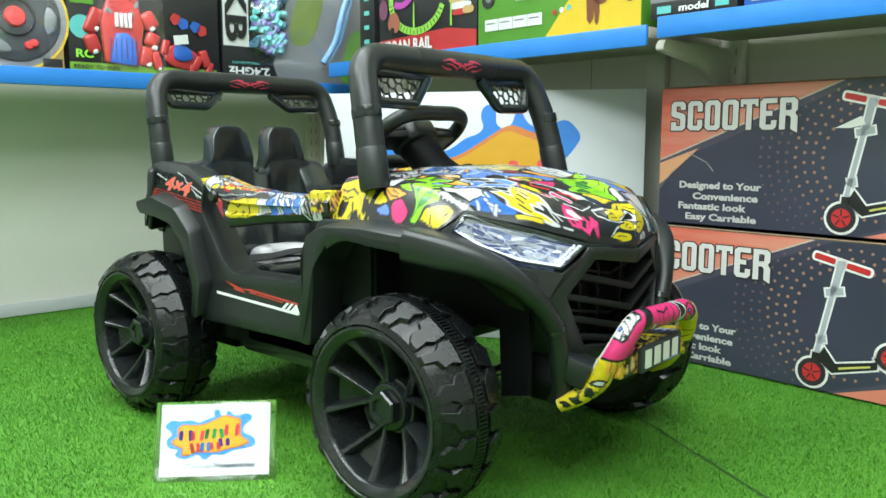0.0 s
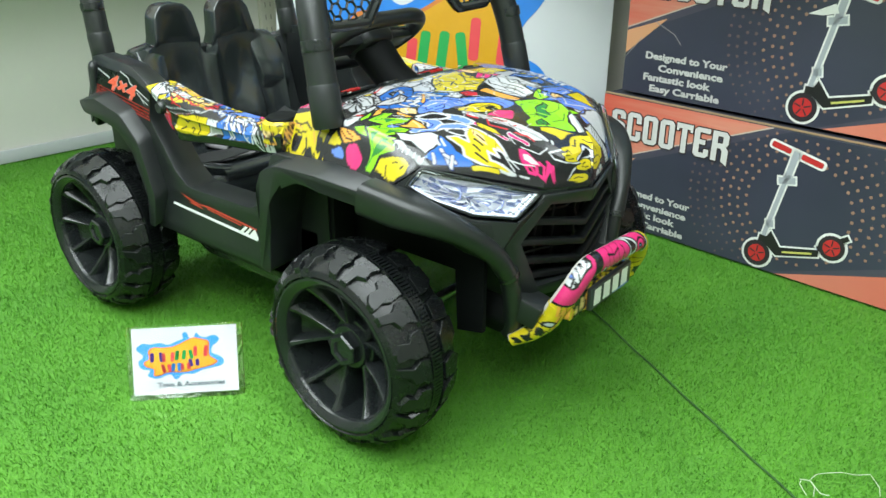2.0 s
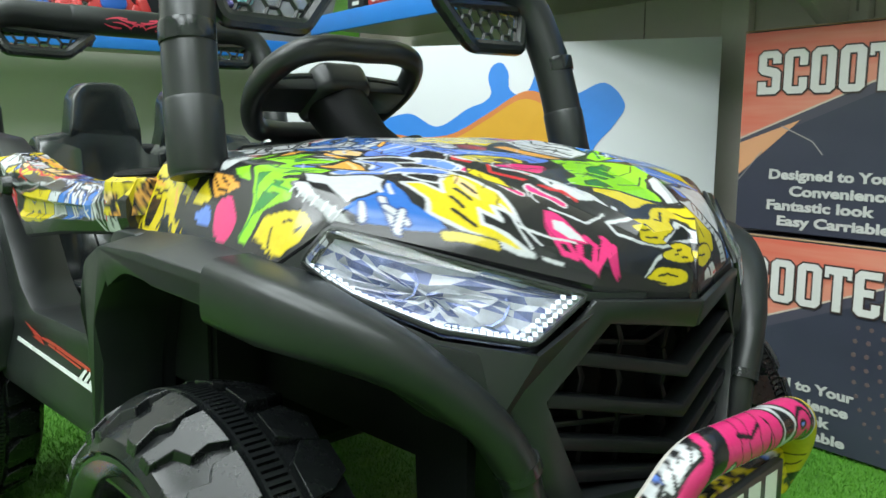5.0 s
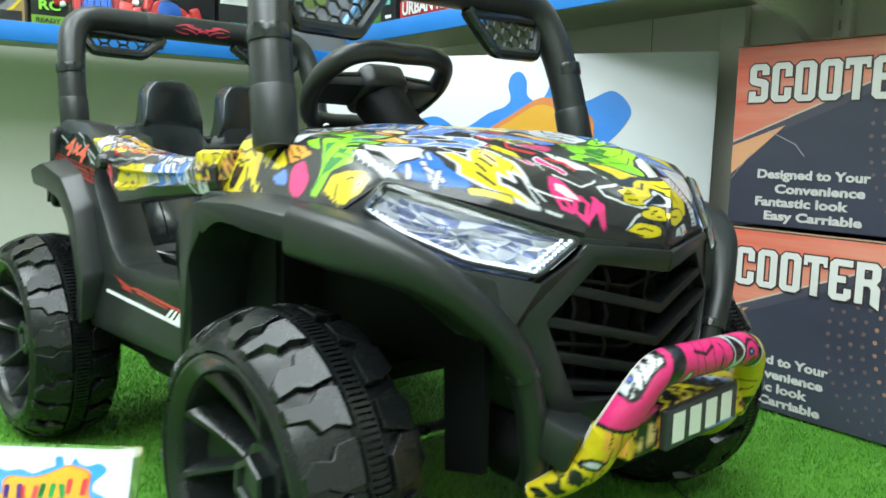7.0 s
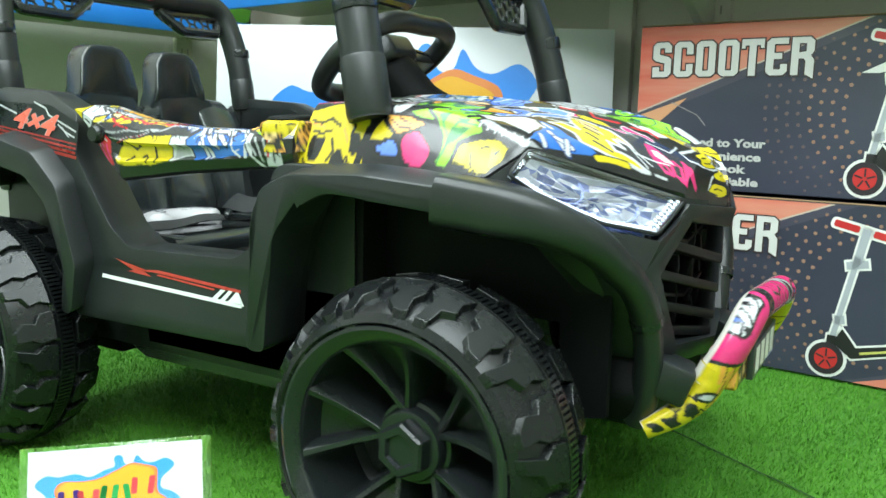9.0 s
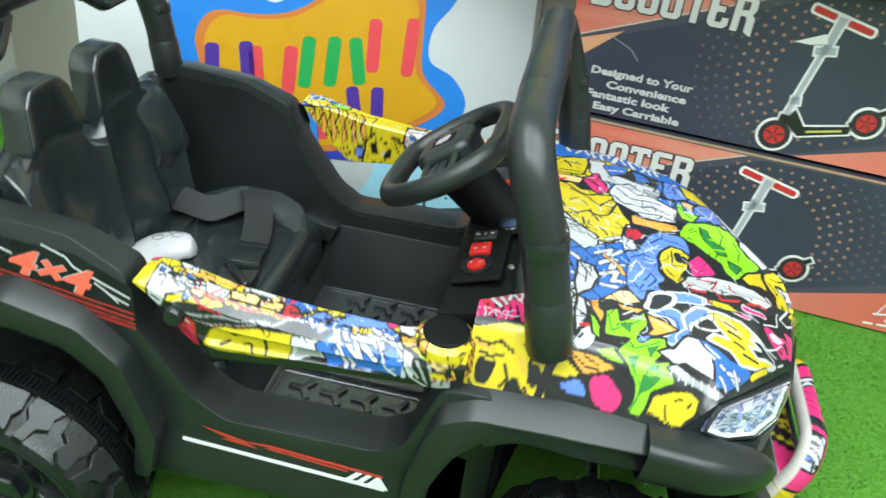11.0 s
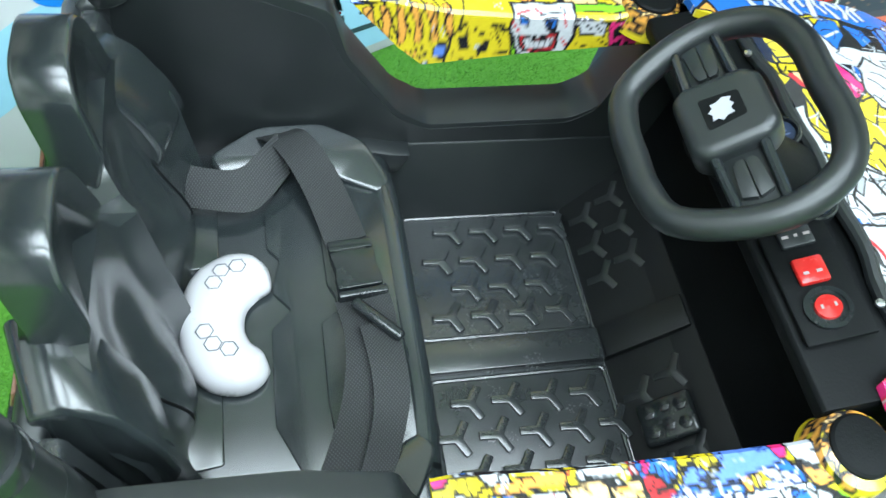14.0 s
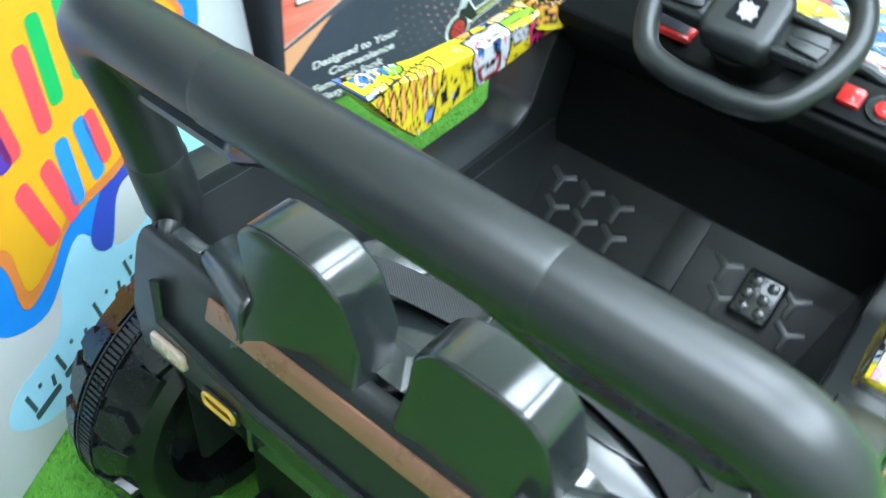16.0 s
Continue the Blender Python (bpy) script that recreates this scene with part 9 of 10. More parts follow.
def bumper_print(co):
    """The print as seen from the front: pink above, yellow with ink lines below."""
    rng = random.Random(21)
    p = Painter(co[:, 1] + np.where(co[:, 1] < 0, -0.5, 0.5) * (1.07 - co[:, 0]), co[:, 2], "y")
    # the drawn figure under the pink: shaded folds on yellow
    for u, v, w in ((-0.150, 0.255, 0.30), (-0.138, 0.245, 0.25), (-0.128, 0.252, 0.35), (-0.150, 0.225, 0.5), (-0.135, 0.222, 0.6), (-0.120, 0.230, 0.4)):
        p.stroke([(u, v - 0.020), (u + 0.004 * w, v - 0.006), (u + 0.010 * w, v + 0.006), (u + 0.020 * w, v + 0.022)], 0.0055, "o")
        p.stroke([(u + 0.003, v - 0.020), (u + 0.006, v - 0.004), (u + 0.014 * w, v + 0.010)], 0.0014, "k")
    for k in range(11):
        u = -0.106 + 0.0155 * k
        p.fill([(u, 0.222), (u - 0.003, 0.240), (u + 0.002, 0.262), (u + 0.009, 0.270), (u + 0.010, 0.250), (u + 0.006, 0.226)], rng.choice("cco"), 0.0015)
        p.stroke([(u + 0.002, 0.232), (u + 0.004, 0.246), (u + 0.003, 0.258)], 0.0022, "k")
    p.fill([(0.035, 0.262), (0.045, 0.280), (0.075, 0.282), (0.082, 0.266), (0.060, 0.258)], "w", 0.0012)
    p.blob(0.062, 0.271, 0.008, 0.005, "s", rng)
    p.blob(0.030, 0.266, 0.013, 0.007, "y", rng)
    # pink field round the upper bend
    p.fill([(-0.170, 0.257), (-0.168, 0.31), (-0.13, 0.35), (-0.05, 0.35), (0.055, 0.35), (0.066, 0.330), (0.062, 0.270), (0.0, 0.272), (-0.06, 0.270), (-0.100, 0.256), (-0.13, 0.256)], "p", 0.0022, "k", False)
    p.fill([(-0.172, 0.252), (-0.166, 0.286), (-0.150, 0.284), (-0.152, 0.266)], "k", 0)
    p.fill([(-0.156, 0.288), (-0.152, 0.300), (-0.144, 0.306), (-0.146, 0.292)], "s", 0.001)
    p.fill([(-0.140, 0.298), (-0.131, 0.314), (-0.112, 0.333), (-0.092, 0.331), (-0.088, 0.322), (-0.100, 0.314), (-0.112, 0.304), (-0.120, 0.292), (-0.130, 0.286)], "w", 0.0018)
    p.stroke([(-0.130, 0.288), (-0.124, 0.302), (-0.128, 0.314)], 0.0022, "k")
    p.stroke([(-0.116, 0.300), (-0.116, 0.316), (-0.106, 0.326)], 0.0024, "k")
    p.stroke([(-0.102, 0.312), (-0.096, 0.324), (-0.100, 0.334)], 0.0018, "k")
    p.stroke([(-0.140, 0.288), (-0.132, 0.300)], 0.0030, "p")
    for u, v in ((-0.136, 0.300), (-0.122, 0.294), (-0.121, 0.320), (-0.108, 0.322), (-0.094, 0.330), (-0.112, 0.333), (-0.128, 0.326)):
        p.burst(u, v, 0.0045, 0.0055, "k", rng, "k", 5, 0.0006)
    p.burst(-0.126, 0.306, 0.004, 0.007, "s", rng, "k", 5, 0.0006)
    p.fill([(-0.084, 0.345), (-0.060, 0.345), (-0.058, 0.318), (-0.070, 0.296), (-0.090, 0.280), (-0.100, 0.286), (-0.086, 0.302), (-0.078, 0.322)], "k", 0)
    p.fill([(-0.060, 0.294), (-0.056, 0.304), (-0.046, 0.306), (-0.050, 0.292)], "w", 0.001)
    for u in (-0.036, -0.022, -0.004):
        p.stroke([(u, 0.288), (u + 0.002, 0.303), (u - 0.003, 0.318), (u, 0.334)], 0.0013, "k")
    p.stroke([(-0.040, 0.326), (-0.020, 0.320), (-0.006, 0.327)], 0.0030, "k")
    p.stroke([(-0.034, 0.299), (-0.012, 0.302)], 0.0012, "r")
    p.fill([(0.010, 0.290), (0.008, 0.310), (0.014, 0.330), (0.028, 0.334), (0.034, 0.318), (0.026, 0.298)], "w", 0.0018)
    p.fill([(0.014, 0.306), (0.014, 0.322), (0.024, 0.328), (0.028, 0.312)], "k", 0)
    p.fill([(0.034, 0.294), (0.036, 0.318), (0.054, 0.324), (0.062, 0.304), (0.052, 0.290)], "p", 0.0016)
    p.blob(0.046, 0.312, 0.004, 0.004, "s", rng)
    p.blob(0.052, 0.300, 0.003, 0.004, "k", rng)
    p.stroke([(0.064, 0.284), (0.069, 0.304), (0.062, 0.326)], 0.0050, "k")
    p.stroke([(0.070, 0.292), (0.073, 0.306), (0.068, 0.318)], 0.0028, "w")
    # the far leg and the arms: black blots on yellow
    for u, v, rx, ry in ((0.104, 0.286, 0.009, 0.006), (0.118, 0.266, 0.006, 0.011), (0.108, 0.240, 0.010, 0.006), (0.124, 0.232, 0.005, 0.008), (-0.170, 0.198, 0.006, 0.007), (-0.190, 0.184, 0.007, 0.005), (-0.205, 0.176, 0.005, 0.004), (-0.160, 0.186, 0.005, 0.003)):
        p.blob(u, v, rx, ry, "k", rng, "k", 0.45)
    p.fill([(-0.168, 0.214), (-0.160, 0.222), (-0.148, 0.220), (-0.152, 0.212)], "w", 0.0018)
    p.ticks(0.112, 0.258, 0.02, 0.04, "k", rng, 9, 0.0018, 0.016)
    p.ticks(-0.175, 0.195, 0.03, 0.02, "k", rng, 12, 0.0018, 0.014)
    p.ticks(-0.090, 0.235, 0.03, 0.02, "k", rng, 10, 0.0018, 0.014)
    return p.c


bump = part("bumper", tube(fine_path([(1.030, -0.126, 0.226), (1.057, -0.117, 0.276), (1.068, -0.090, 0.313), (1.074, 0.080, 0.310), (1.063, 0.109, 0.276), (1.038, 0.118, 0.226)], 0.030), 0.0185, 72), GRAFFITI, car, "front bumper hoop with a bright graffiti print")
put_print(bump, behind(bump, bumper_print(spots_of(bump))))


def bumper_tail():
    path = fine_path([(1.040, -0.123, 0.248), (1.026, -0.126, 0.216), (1.006, -0.140, 0.192), (0.972, -0.158, 0.170)], 0.02)
    n = len(path)
    return tube(path, [0.0187 - 0.0080 * max(0, (i / n - 0.30) / 0.70) for i in range(n)], 48)


for tail_bm in (bumper_tail(), mirrored(bumper_tail())):
    o = part("bumper_tail", tail_bm, GRAFFITI, bump, "bumper arm with a graffiti print")
    put_print(o, behind(o, bumper_print(spots_of(o))))


def bumper_bar():
    bm = prism(rounded2([(-0.124, 0.222), (-0.118, 0.266), (0.108, 0.272), (0.112, 0.226)], 0.008), 1.028, 1.062, "x", 0.006)
    bmesh.ops.triangulate(bm, faces=bm.faces)
    for _ in range(5):
        bmesh.ops.subdivide_edges(bm, edges=[e for e in bm.edges if e.calc_length() > 0.004], cuts=1)
        bmesh.ops.triangulate(bm, faces=bm.faces)
    return bm


o = part("bumper_bar", bumper_bar(), GRAFFITI, bump, "lower bar with a graffiti print")
put_print(o, behind(o, bumper_print(spots_of(o))))
plate = part("number_plate", prism(rounded2([(-0.068, 0.222), (-0.068, 0.264), (0.072, 0.270), (0.072, 0.228)], 0.003), 1.062, 1.070, "x", 0.001), ink("plate_dark", (0.03, 0.035, 0.04)), bump, "small dark number plate")
for k in range(4):
    y = -0.057 + 0.0315 * k
    part("plate_bar", box(1.0702, 1.0706, y, y + 0.022, 0.2285 + 0.0012 * k, 0.2595 + 0.0012 * k, 0, 1), ink("pale", (0.72, 0.72, 0.70)), plate, "pale bar in place of a numeral")
part("plate_strip", box(1.0700, 1.0704, 0.010, 0.066, 0.2285, 0.2315, 0, 1), ink("plate_blue", (0.12, 0.22, 0.45)), plate, "thin blue strip under the bars")

# ---- belt ----
belt = thing("seat_belt", "black woven seat belt with a plastic buckle, lying on the seat", "seat belt")


def strap(points, width, across, r=0.03):
    path = rounded(points, r, 6)
    bm = ribbon(path, width, 0.002, across)
    for v in bm.verts:
        v.co.z += 0.0018 * math.sin(v.co.x * 60 + v.co.y * 45)
    return part("strap", bm, WEB, belt, angle=60)


strap([(-0.045, 0.166, 0.343), (-0.010, 0.160, 0.346), (0.030, 0.151, 0.343), (0.062, 0.150, 0.342), (0.090, 0.176, 0.346), (0.108, 0.202, 0.346)], 0.052, (-0.25, 0.85, 0.55), 0.04)
strap([(0.100, 0.236, 0.344), (0.112, 0.222, 0.356), (0.130, 0.196, 0.355), (0.148, 0.160, 0.344), (0.162, 0.115, 0.336), (0.171, 0.076, 0.334)], 0.049, (1, 0.35, 0), 0.03)
strap([(0.178, 0.008, 0.335), (0.184, -0.025, 0.338), (0.183, -0.065, 0.343), (0.173, -0.115, 0.341), (0.152, -0.165, 0.337), (0.125, -0.215, 0.333)], 0.060, (1, 0.30, 0.1), 0.04)
strap([(0.190, -0.035, 0.344), (0.196, -0.080, 0.348), (0.196, -0.125, 0.346), (0.180, -0.175, 0.341), (0.160, -0.218, 0.336)], 0.040, (1, 0.25, -0.15), 0.04)
BUCKLE = pose(0.176, 0.043, 0.329, 0, 0, 6)
buckle = part("buckle", moved(prism(rounded2([(-0.025, -0.030), (0.025, -0.030), (0.025, -0.014), (0.0225, -0.004), (0.025, 0.010), (0.025, 0.018), (-0.025, 0.018), (-0.025, 0.010), (-0.0225, -0.004), (-0.025, -0.014)], 0.003), 0, 0.013, "z", 0.0035, 3), BUCKLE), BLACK_SATIN, belt, "black plastic buckle")
part("buckle_tongue", moved(prism(rounded2([(-0.025, 0.021), (0.025, 0.021), (0.025, 0.034), (-0.025, 0.034)], 0.003), 0.001, 0.011, "z", 0.003, 2), BUCKLE), BLACK_SATIN, buckle, "black buckle tongue")
part("buckle_tongue", moved(box(-0.017, 0.017, 0.012, 0.026, 0.003, 0.010, 0.002), BUCKLE), BLACK, buckle, "black buckle prong")
part("strap_slide", moved(box(-0.028, 0.028, -0.0045, 0.0045, 0, 0.014, 0.003), pose(0.181, 0.005, 0.331, 0, 0, 6)), BLACK_SATIN, belt, "black strap slide")
part("strap_slide", moved(box(-0.034, 0.034, -0.0065, 0.0065, 0, 0.012, 0.005, 3), pose(0.191, -0.034, 0.343, 0, 0, -46)), BLACK_SATIN, belt, "black strap slide")

# ---- remote control on the seat ----
def curve_through(points, n):
    """n points at even steps of a smooth curve through the given ones."""
    pts = [Vector((*p, 0)) for p in points]
    fine = []
    for k in range(len(pts) - 1):
        p0, p1, p2, p3 = pts[max(0, k - 1)], pts[k], pts[k + 1], pts[min(len(pts) - 1, k + 2)]
        for s in range(12):
            g = s / 12
            fine.append(0.5 * (2 * p1 + (p2 - p0) * g + (2 * p0 - 5 * p1 + 4 * p2 - p3) * g * g + (3 * p1 - p0 - 3 * p2 + p3) * g ** 3))
    fine.append(pts[-1])
    run = [0.0]
    for p, q in zip(fine, fine[1:]):
        run.append(run[-1] + (q - p).length)
    return [Vector((float(np.interp(run[-1] * k / (n - 1), run, [p.x for p in fine])), float(np.interp(run[-1] * k / (n - 1), run, [p.y for p in fine])))) for k in range(n)]


def remote_mesh():
    """A bean-shaped shell between an outer and an inner curve, domed across."""
    n = 49
    outer = curve_through([(0.084, 0.042), (0.079, 0.058), (0.058, 0.073), (0.032, 0.073), (0.002, 0.052), (-0.013, 0.015), (-0.014, -0.022), (-0.006, -0.056), (0.014, -0.083), (0.045, -0.092), (0.068, -0.083), (0.077, -0.066)], n)
    inner = curve_through([(0.084, 0.042), (0.082, 0.028), (0.068, 0.018), (0.056, 0.004), (0.053, -0.017), (0.059, -0.035), (0.071, -0.048), (0.077, -0.066)], n)
    rows, m = [], 20
    for p, q in zip(outer, inner):
        half = (p - q).length / 2
        row = []
        for k in range(m + 1):
            u = -math.cos(math.pi * k / m)
            c = p.lerp(q, (u + 1) / 2)
            row.append((c.x, c.y, min(0.026, half * 1.1) * math.sqrt(max(0.0, 1 - u * u)) ** 0.75))
        rows.append(row)
    bm = sheet(rows, 0)
    low = [[bm.verts.new((p.x, p.y, 0.0)), bm.verts.new((p.lerp(q, 0.5).x, p.lerp(q, 0.5).y, -0.008)), bm.verts.new((q.x, q.y, 0.0))] for p, q in zip(outer, inner)]
    for a, q in zip(low, low[1:]):
        for k in range(2):
            bm.faces.new((a[k], q[k], q[k + 1], a[k + 1]))
    bmesh.ops.remove_doubles(bm, verts=bm.verts, dist=0.0002)
    return bm


remote = thing("remote_control", "white curved toy remote control lying on the black seat", "remote control", pose(0.0, 0.0, 0.3165, 0, 0, 0))
shell = part("shell", remote_mesh(), WHITE_PLASTIC, remote, angle=80)
shell_co = spots_of(shell)


def shell_top(x, y):
    """Height of the shell near a point of its plan."""
    far = np.hypot(shell_co[:, 0] - x, shell_co[:, 1] - y)
    return float(shell_co[far < 0.006, 2].max()) + 0.0002


for cx, cy in ((0.024, 0.030), (0.032, 0.045), (0.049, 0.049), (0.014, -0.028), (0.022, -0.043), (0.038, -0.050)):
    ring = [(cx + 0.0090 * math.cos(radians(60 * k)), cy + 0.0090 * math.sin(radians(60 * k)), shell_top(cx + 0.0090 * math.cos(radians(60 * k)), cy + 0.0090 * math.sin(radians(60 * k)))) for k in range(6)]
    part("button_outline", tube(ring, 0.0007, 5, True), ink("grey_line", (0.10, 0.105, 0.115)), remote, "thin six-sided button outline")


# ---- goods on the shelves ----
def goods(name, label, category, m, w, d, h, body, prints=(), extra=None):
    """A packed toy: a carton with printed patches on its front (x along, y up)."""
    t = thing(name, label, category, m, "boxed toys on the shelves")
    part("package", box(0, w, 0, d, 0, h, 0.003), body, t)
    for k, (polys, mat, lab) in enumerate(prints):
        part("print", patch(polys, 0.0002 + 0.0005 * k), mat, t, lab)
    if extra:
        extra(t)
    return t


def rect(x0, y0, x1, y1):
    return [(x0, y0), (x1, y0), (x1, y1), (x0, y1)]


def words(t, text, x0, x1, y0, y1, mat, lift=0.006, bold=0.001, label="printed lettering", flip=False, turn=0):
    bm = lettering(text, 0.03, bold)
    if flip:
        moved(bm, pose(0, 0, 0, 0, 0, 180))
    if turn:
        moved(bm, pose(0, 0, 0, 0, 0, turn))
    part("lettering", moved(fitted(bm, x0, x1, y0, y1), FACE @ pose(0, 0, lift)), mat, t, label)


PK_BLACK, PK_WHITE, PK_LIME, PK_RED = ink("pack_black", (0.015, 0.016, 0.018)), ink("pack_white", (0.60, 0.62, 0.62)), ink("pack_lime", (0.15, 0.32, 0.03)), ink("pack_red", (0.40, 0.030, 0.030))
PK_BLUE, PK_YELLOW, PK_GREY, PK_TAN, PK_TEAL, PK_DKBLUE, PK_GREEN = (ink("pack_blue", (0.02, 0.10, 0.42)), ink("pack_yellow", (0.58, 0.41, 0.02)), ink("pack_grey", (0.16, 0.17, 0.18)), ink("pack_tan", (0.45, 0.30, 0.12)),
                                                                     ink("pack_teal", (0.10, 0.42, 0.42)), ink("pack_navy", (0.02, 0.03, 0.12)), ink("pack_green", (0.085, 0.26, 0.03)))
REAR = ROOM @ pose(-0.872, 0, 0.816, 0, 0, 90)
SIDE = ROOM @ pose(0, 0.765, 0.886)


def rear_at(v):
    return REAR @ pose(v, 0, 0)


def gear(cx, cy, r, n=10):
    return smooth_loop([(cx + r * (1.0 if k % 2 else 0.86) * math.cos(math.pi * k / n), cy + r * (1.0 if k % 2 else 0.86) * math.sin(math.pi * k / n)) for k in range(2 * n)], 3)


# toy with a large black steering wheel behind a clear front
def wheel_toy(t):
    part("wheel_disc", moved(lathe([(0.0, -0.006), (0.060, -0.010), (0.100, -0.012), (0.126, -0.008), (0.132, 0.002)], 48, "y"), pose(0.19, 0, 0.145)), ink("pack_slate", (0.035, 0.042, 0.050)), t, "dark grey toy wheel disc")
    part("wheel_hub", moved(lathe([(0, -0.024), (0.026, -0.022), (0.031, -0.010), (0.031, 0.002)], 24, "y"), pose(0.19, 0, 0.145)), PK_RED, t, "red hub")
    part("hub_ring", moved(tube([(0.052 * math.cos(2 * math.pi * k / 32), -0.011, 0.052 * math.sin(2 * math.pi * k / 32)) for k in range(32)], 0.005, 8, True), pose(0.19, 0, 0.145)), PK_BLACK, t, "black ring round the hub")
    for k in range(3):
        a = 2 * math.pi * k / 3 + 1.0
        for off in (-0.10, 0.10):
            part("red_knob", moved(lathe([(0, -0.022), (0.009, -0.021), (0.013, -0.015), (0.014, -0.008)], 14, "y"), pose(0.19 + 0.088 * math.cos(a + off), 0, 0.145 + 0.088 * math.sin(a + off))), PK_RED, t, "small red knob")
        a += math.pi / 3
        # Silver-grey patches stand in for reflections in the clear cover.
        part("silver_gleam", moved(tube([(0.098 * math.cos(a + 0.1 * q), -0.012, 0.098 * math.sin(a + 0.1 * q)) for q in range(-4, 5)], [0.004, 0.012, 0.016, 0.018, 0.018, 0.018, 0.016, 0.012, 0.004], 8, squash=0.4, up=(0, 1, 0)), pose(0.19, 0, 0.145)), PK_GREY, t, "silver-grey patch for the reflection in the cover")
    dome = [[(0.19 + 0.150 * f * math.cos(2 * math.pi * k / 32), -0.004 - 0.032 * math.cos(f * math.pi / 2), 0.145 + 0.150 * f * math.sin(2 * math.pi * k / 32)) for k in range(33)] for f in (0.02, 0.3, 0.6, 0.85, 1.0)]
    part("clear_cover", sheet(dome, 0.0010), CLEAR, t, "clear domed cover").visible_shadow = False


goods("boxed_driving_toy", "boxed toy with a black and red wheel on the shelf", "boxed toy", rear_at(-0.53), 0.325, 0.12, 0.34, PK_TAN,
      [([smooth_loop(disc(0.19, 0.145, 0.155, 24), 1)], PK_YELLOW, "yellow ring print"), ([disc(0.19, 0.145, 0.147, 32)], PK_GREY, "grey round print"), ([rect(0.262, 0.006, 0.318, 0.030)], PK_BLACK, "dark corner print")], wheel_toy)


# red and blue robot toy
def robot(t):
    def lump(x, y, w, h, mt, lab, turn=0):
        bm = box(-w / 2, w / 2, -0.016, 0.010, -h / 2, h / 2, min(w, h) * 0.28, 3)
        part("robot_piece", moved(bm, pose(x, 0, y, 0, turn, 0)), mt, t, lab)
    trunk = prism([(0.105, 0.03), (0.215, 0.02), (0.235, 0.15), (0.215, 0.235), (0.125, 0.24), (0.095, 0.16)], -0.014, 0.004, "y", 0.008, 3)
    part("robot_piece", trunk, PK_RED, t, "red moulded robot body")
    part("robot_piece", prism([(0.118, 0.030), (0.205, 0.022), (0.200, 0.105), (0.175, 0.125), (0.140, 0.122)], -0.022, -0.008, "y", 0.005, 2), PK_BLUE, t, "blue robot chest")
    for k in range(4):
        part("robot_piece", box(0.140 + 0.014 * k, 0.149 + 0.014 * k, -0.024, -0.010, 0.140, 0.185, 0.002), PK_WHITE, t, "pale robot grille bar")
    for x, y, w, h, turn in ((0.075, 0.155, 0.040, 0.085, 25), (0.070, 0.085, 0.044, 0.060, -20), (0.255, 0.170, 0.050, 0.060, -30), (0.262, 0.110, 0.046, 0.050, 20), (0.240, 0.055, 0.046, 0.065, 10), (0.275, 0.045, 0.030, 0.06, -15)):
        lump(x, y, w, h, PK_RED, "red robot arm piece", turn)
        lump(x + 0.006, y - 0.024, w * 0.4, 0.016, PK_WHITE, "pale robot joint", turn)
    part("robot_piece", prism(smooth_loop([(0.30, 0.06), (0.33, 0.030), (0.40, 0.022), (0.42, 0.06), (0.40, 0.085), (0.33, 0.10)], 4), -0.014, 0.006, "y", 0.006, 3), PK_RED, t, "red second toy body")
    part("robot_piece", prism(smooth_loop([(0.33, 0.06), (0.36, 0.047), (0.395, 0.06), (0.385, 0.09), (0.34, 0.10)], 4), -0.022, -0.006, "y", 0.004, 2), PK_BLUE, t, "blue second toy top")
    for x, y, w, h, turn in ((0.415, 0.045, 0.030, 0.05, 30), (0.445, 0.060, 0.030, 0.06, -20), (0.395, 0.022, 0.022, 0.035, 10), (0.305, 0.090, 0.026, 0.05, 15), (0.46, 0.03, 0.022, 0.04, 20)):
        lump(x, y, w, h, PK_RED, "red toy finger", turn)
    for x, y, mt in ((0.345, 0.185, PK_RED), (0.372, 0.172, PK_BLUE), (0.415, 0.165, PK_BLUE), (0.437, 0.155, PK_RED)):
        part("small_emblem", patch([gear(x, y, 0.020, 5)], 0.004), mt, t, "small printed toy picture")
    for k in range(10):
        a = 0.4 + 0.55 * k
        lump(0.165 + 0.050 * math.cos(a) + 0.012 * (k % 3), 0.205 + 0.030 * math.sin(a), 0.018, 0.026, PK_RED if k % 3 else PK_GREY, "small robot plate", 20 * k)
    for k in range(6):
        part("robot_piece", tube([(0.118 + 0.018 * k, -0.022, 0.035 + 0.006 * (k % 2)), (0.124 + 0.016 * k, -0.022, 0.108)], 0.0016, 6), PK_DKBLUE, t, "dark line in the robot's chest")
    pane = [[(0.085 + 0.21 * a / 8, -0.030 - 0.006 * math.sin(2.3 * a + 1.1 * c), 0.012 + 0.30 * c / 8) for a in range(9)] for c in range(9)]
    part("clear_window", sheet(pane, 0.0008), CLEAR, t, "clear plastic window").visible_shadow = False
    words(t, "RC", 0.018, 0.072, 0.040, 0.066, ink("pack_lime_text", (0.24, 0.60, 0.05)), label="lime lettering")
    words(t, "READY TO RUN", 0.010, 0.150, 0.007, 0.019, PK_BLACK, label="dark lettering")
    part("price_tag", patch([[(0.330, 0.098), (0.380, 0.106), (0.376, 0.136), (0.326, 0.128)]], 0.024), PK_WHITE, t, "white price sticker")


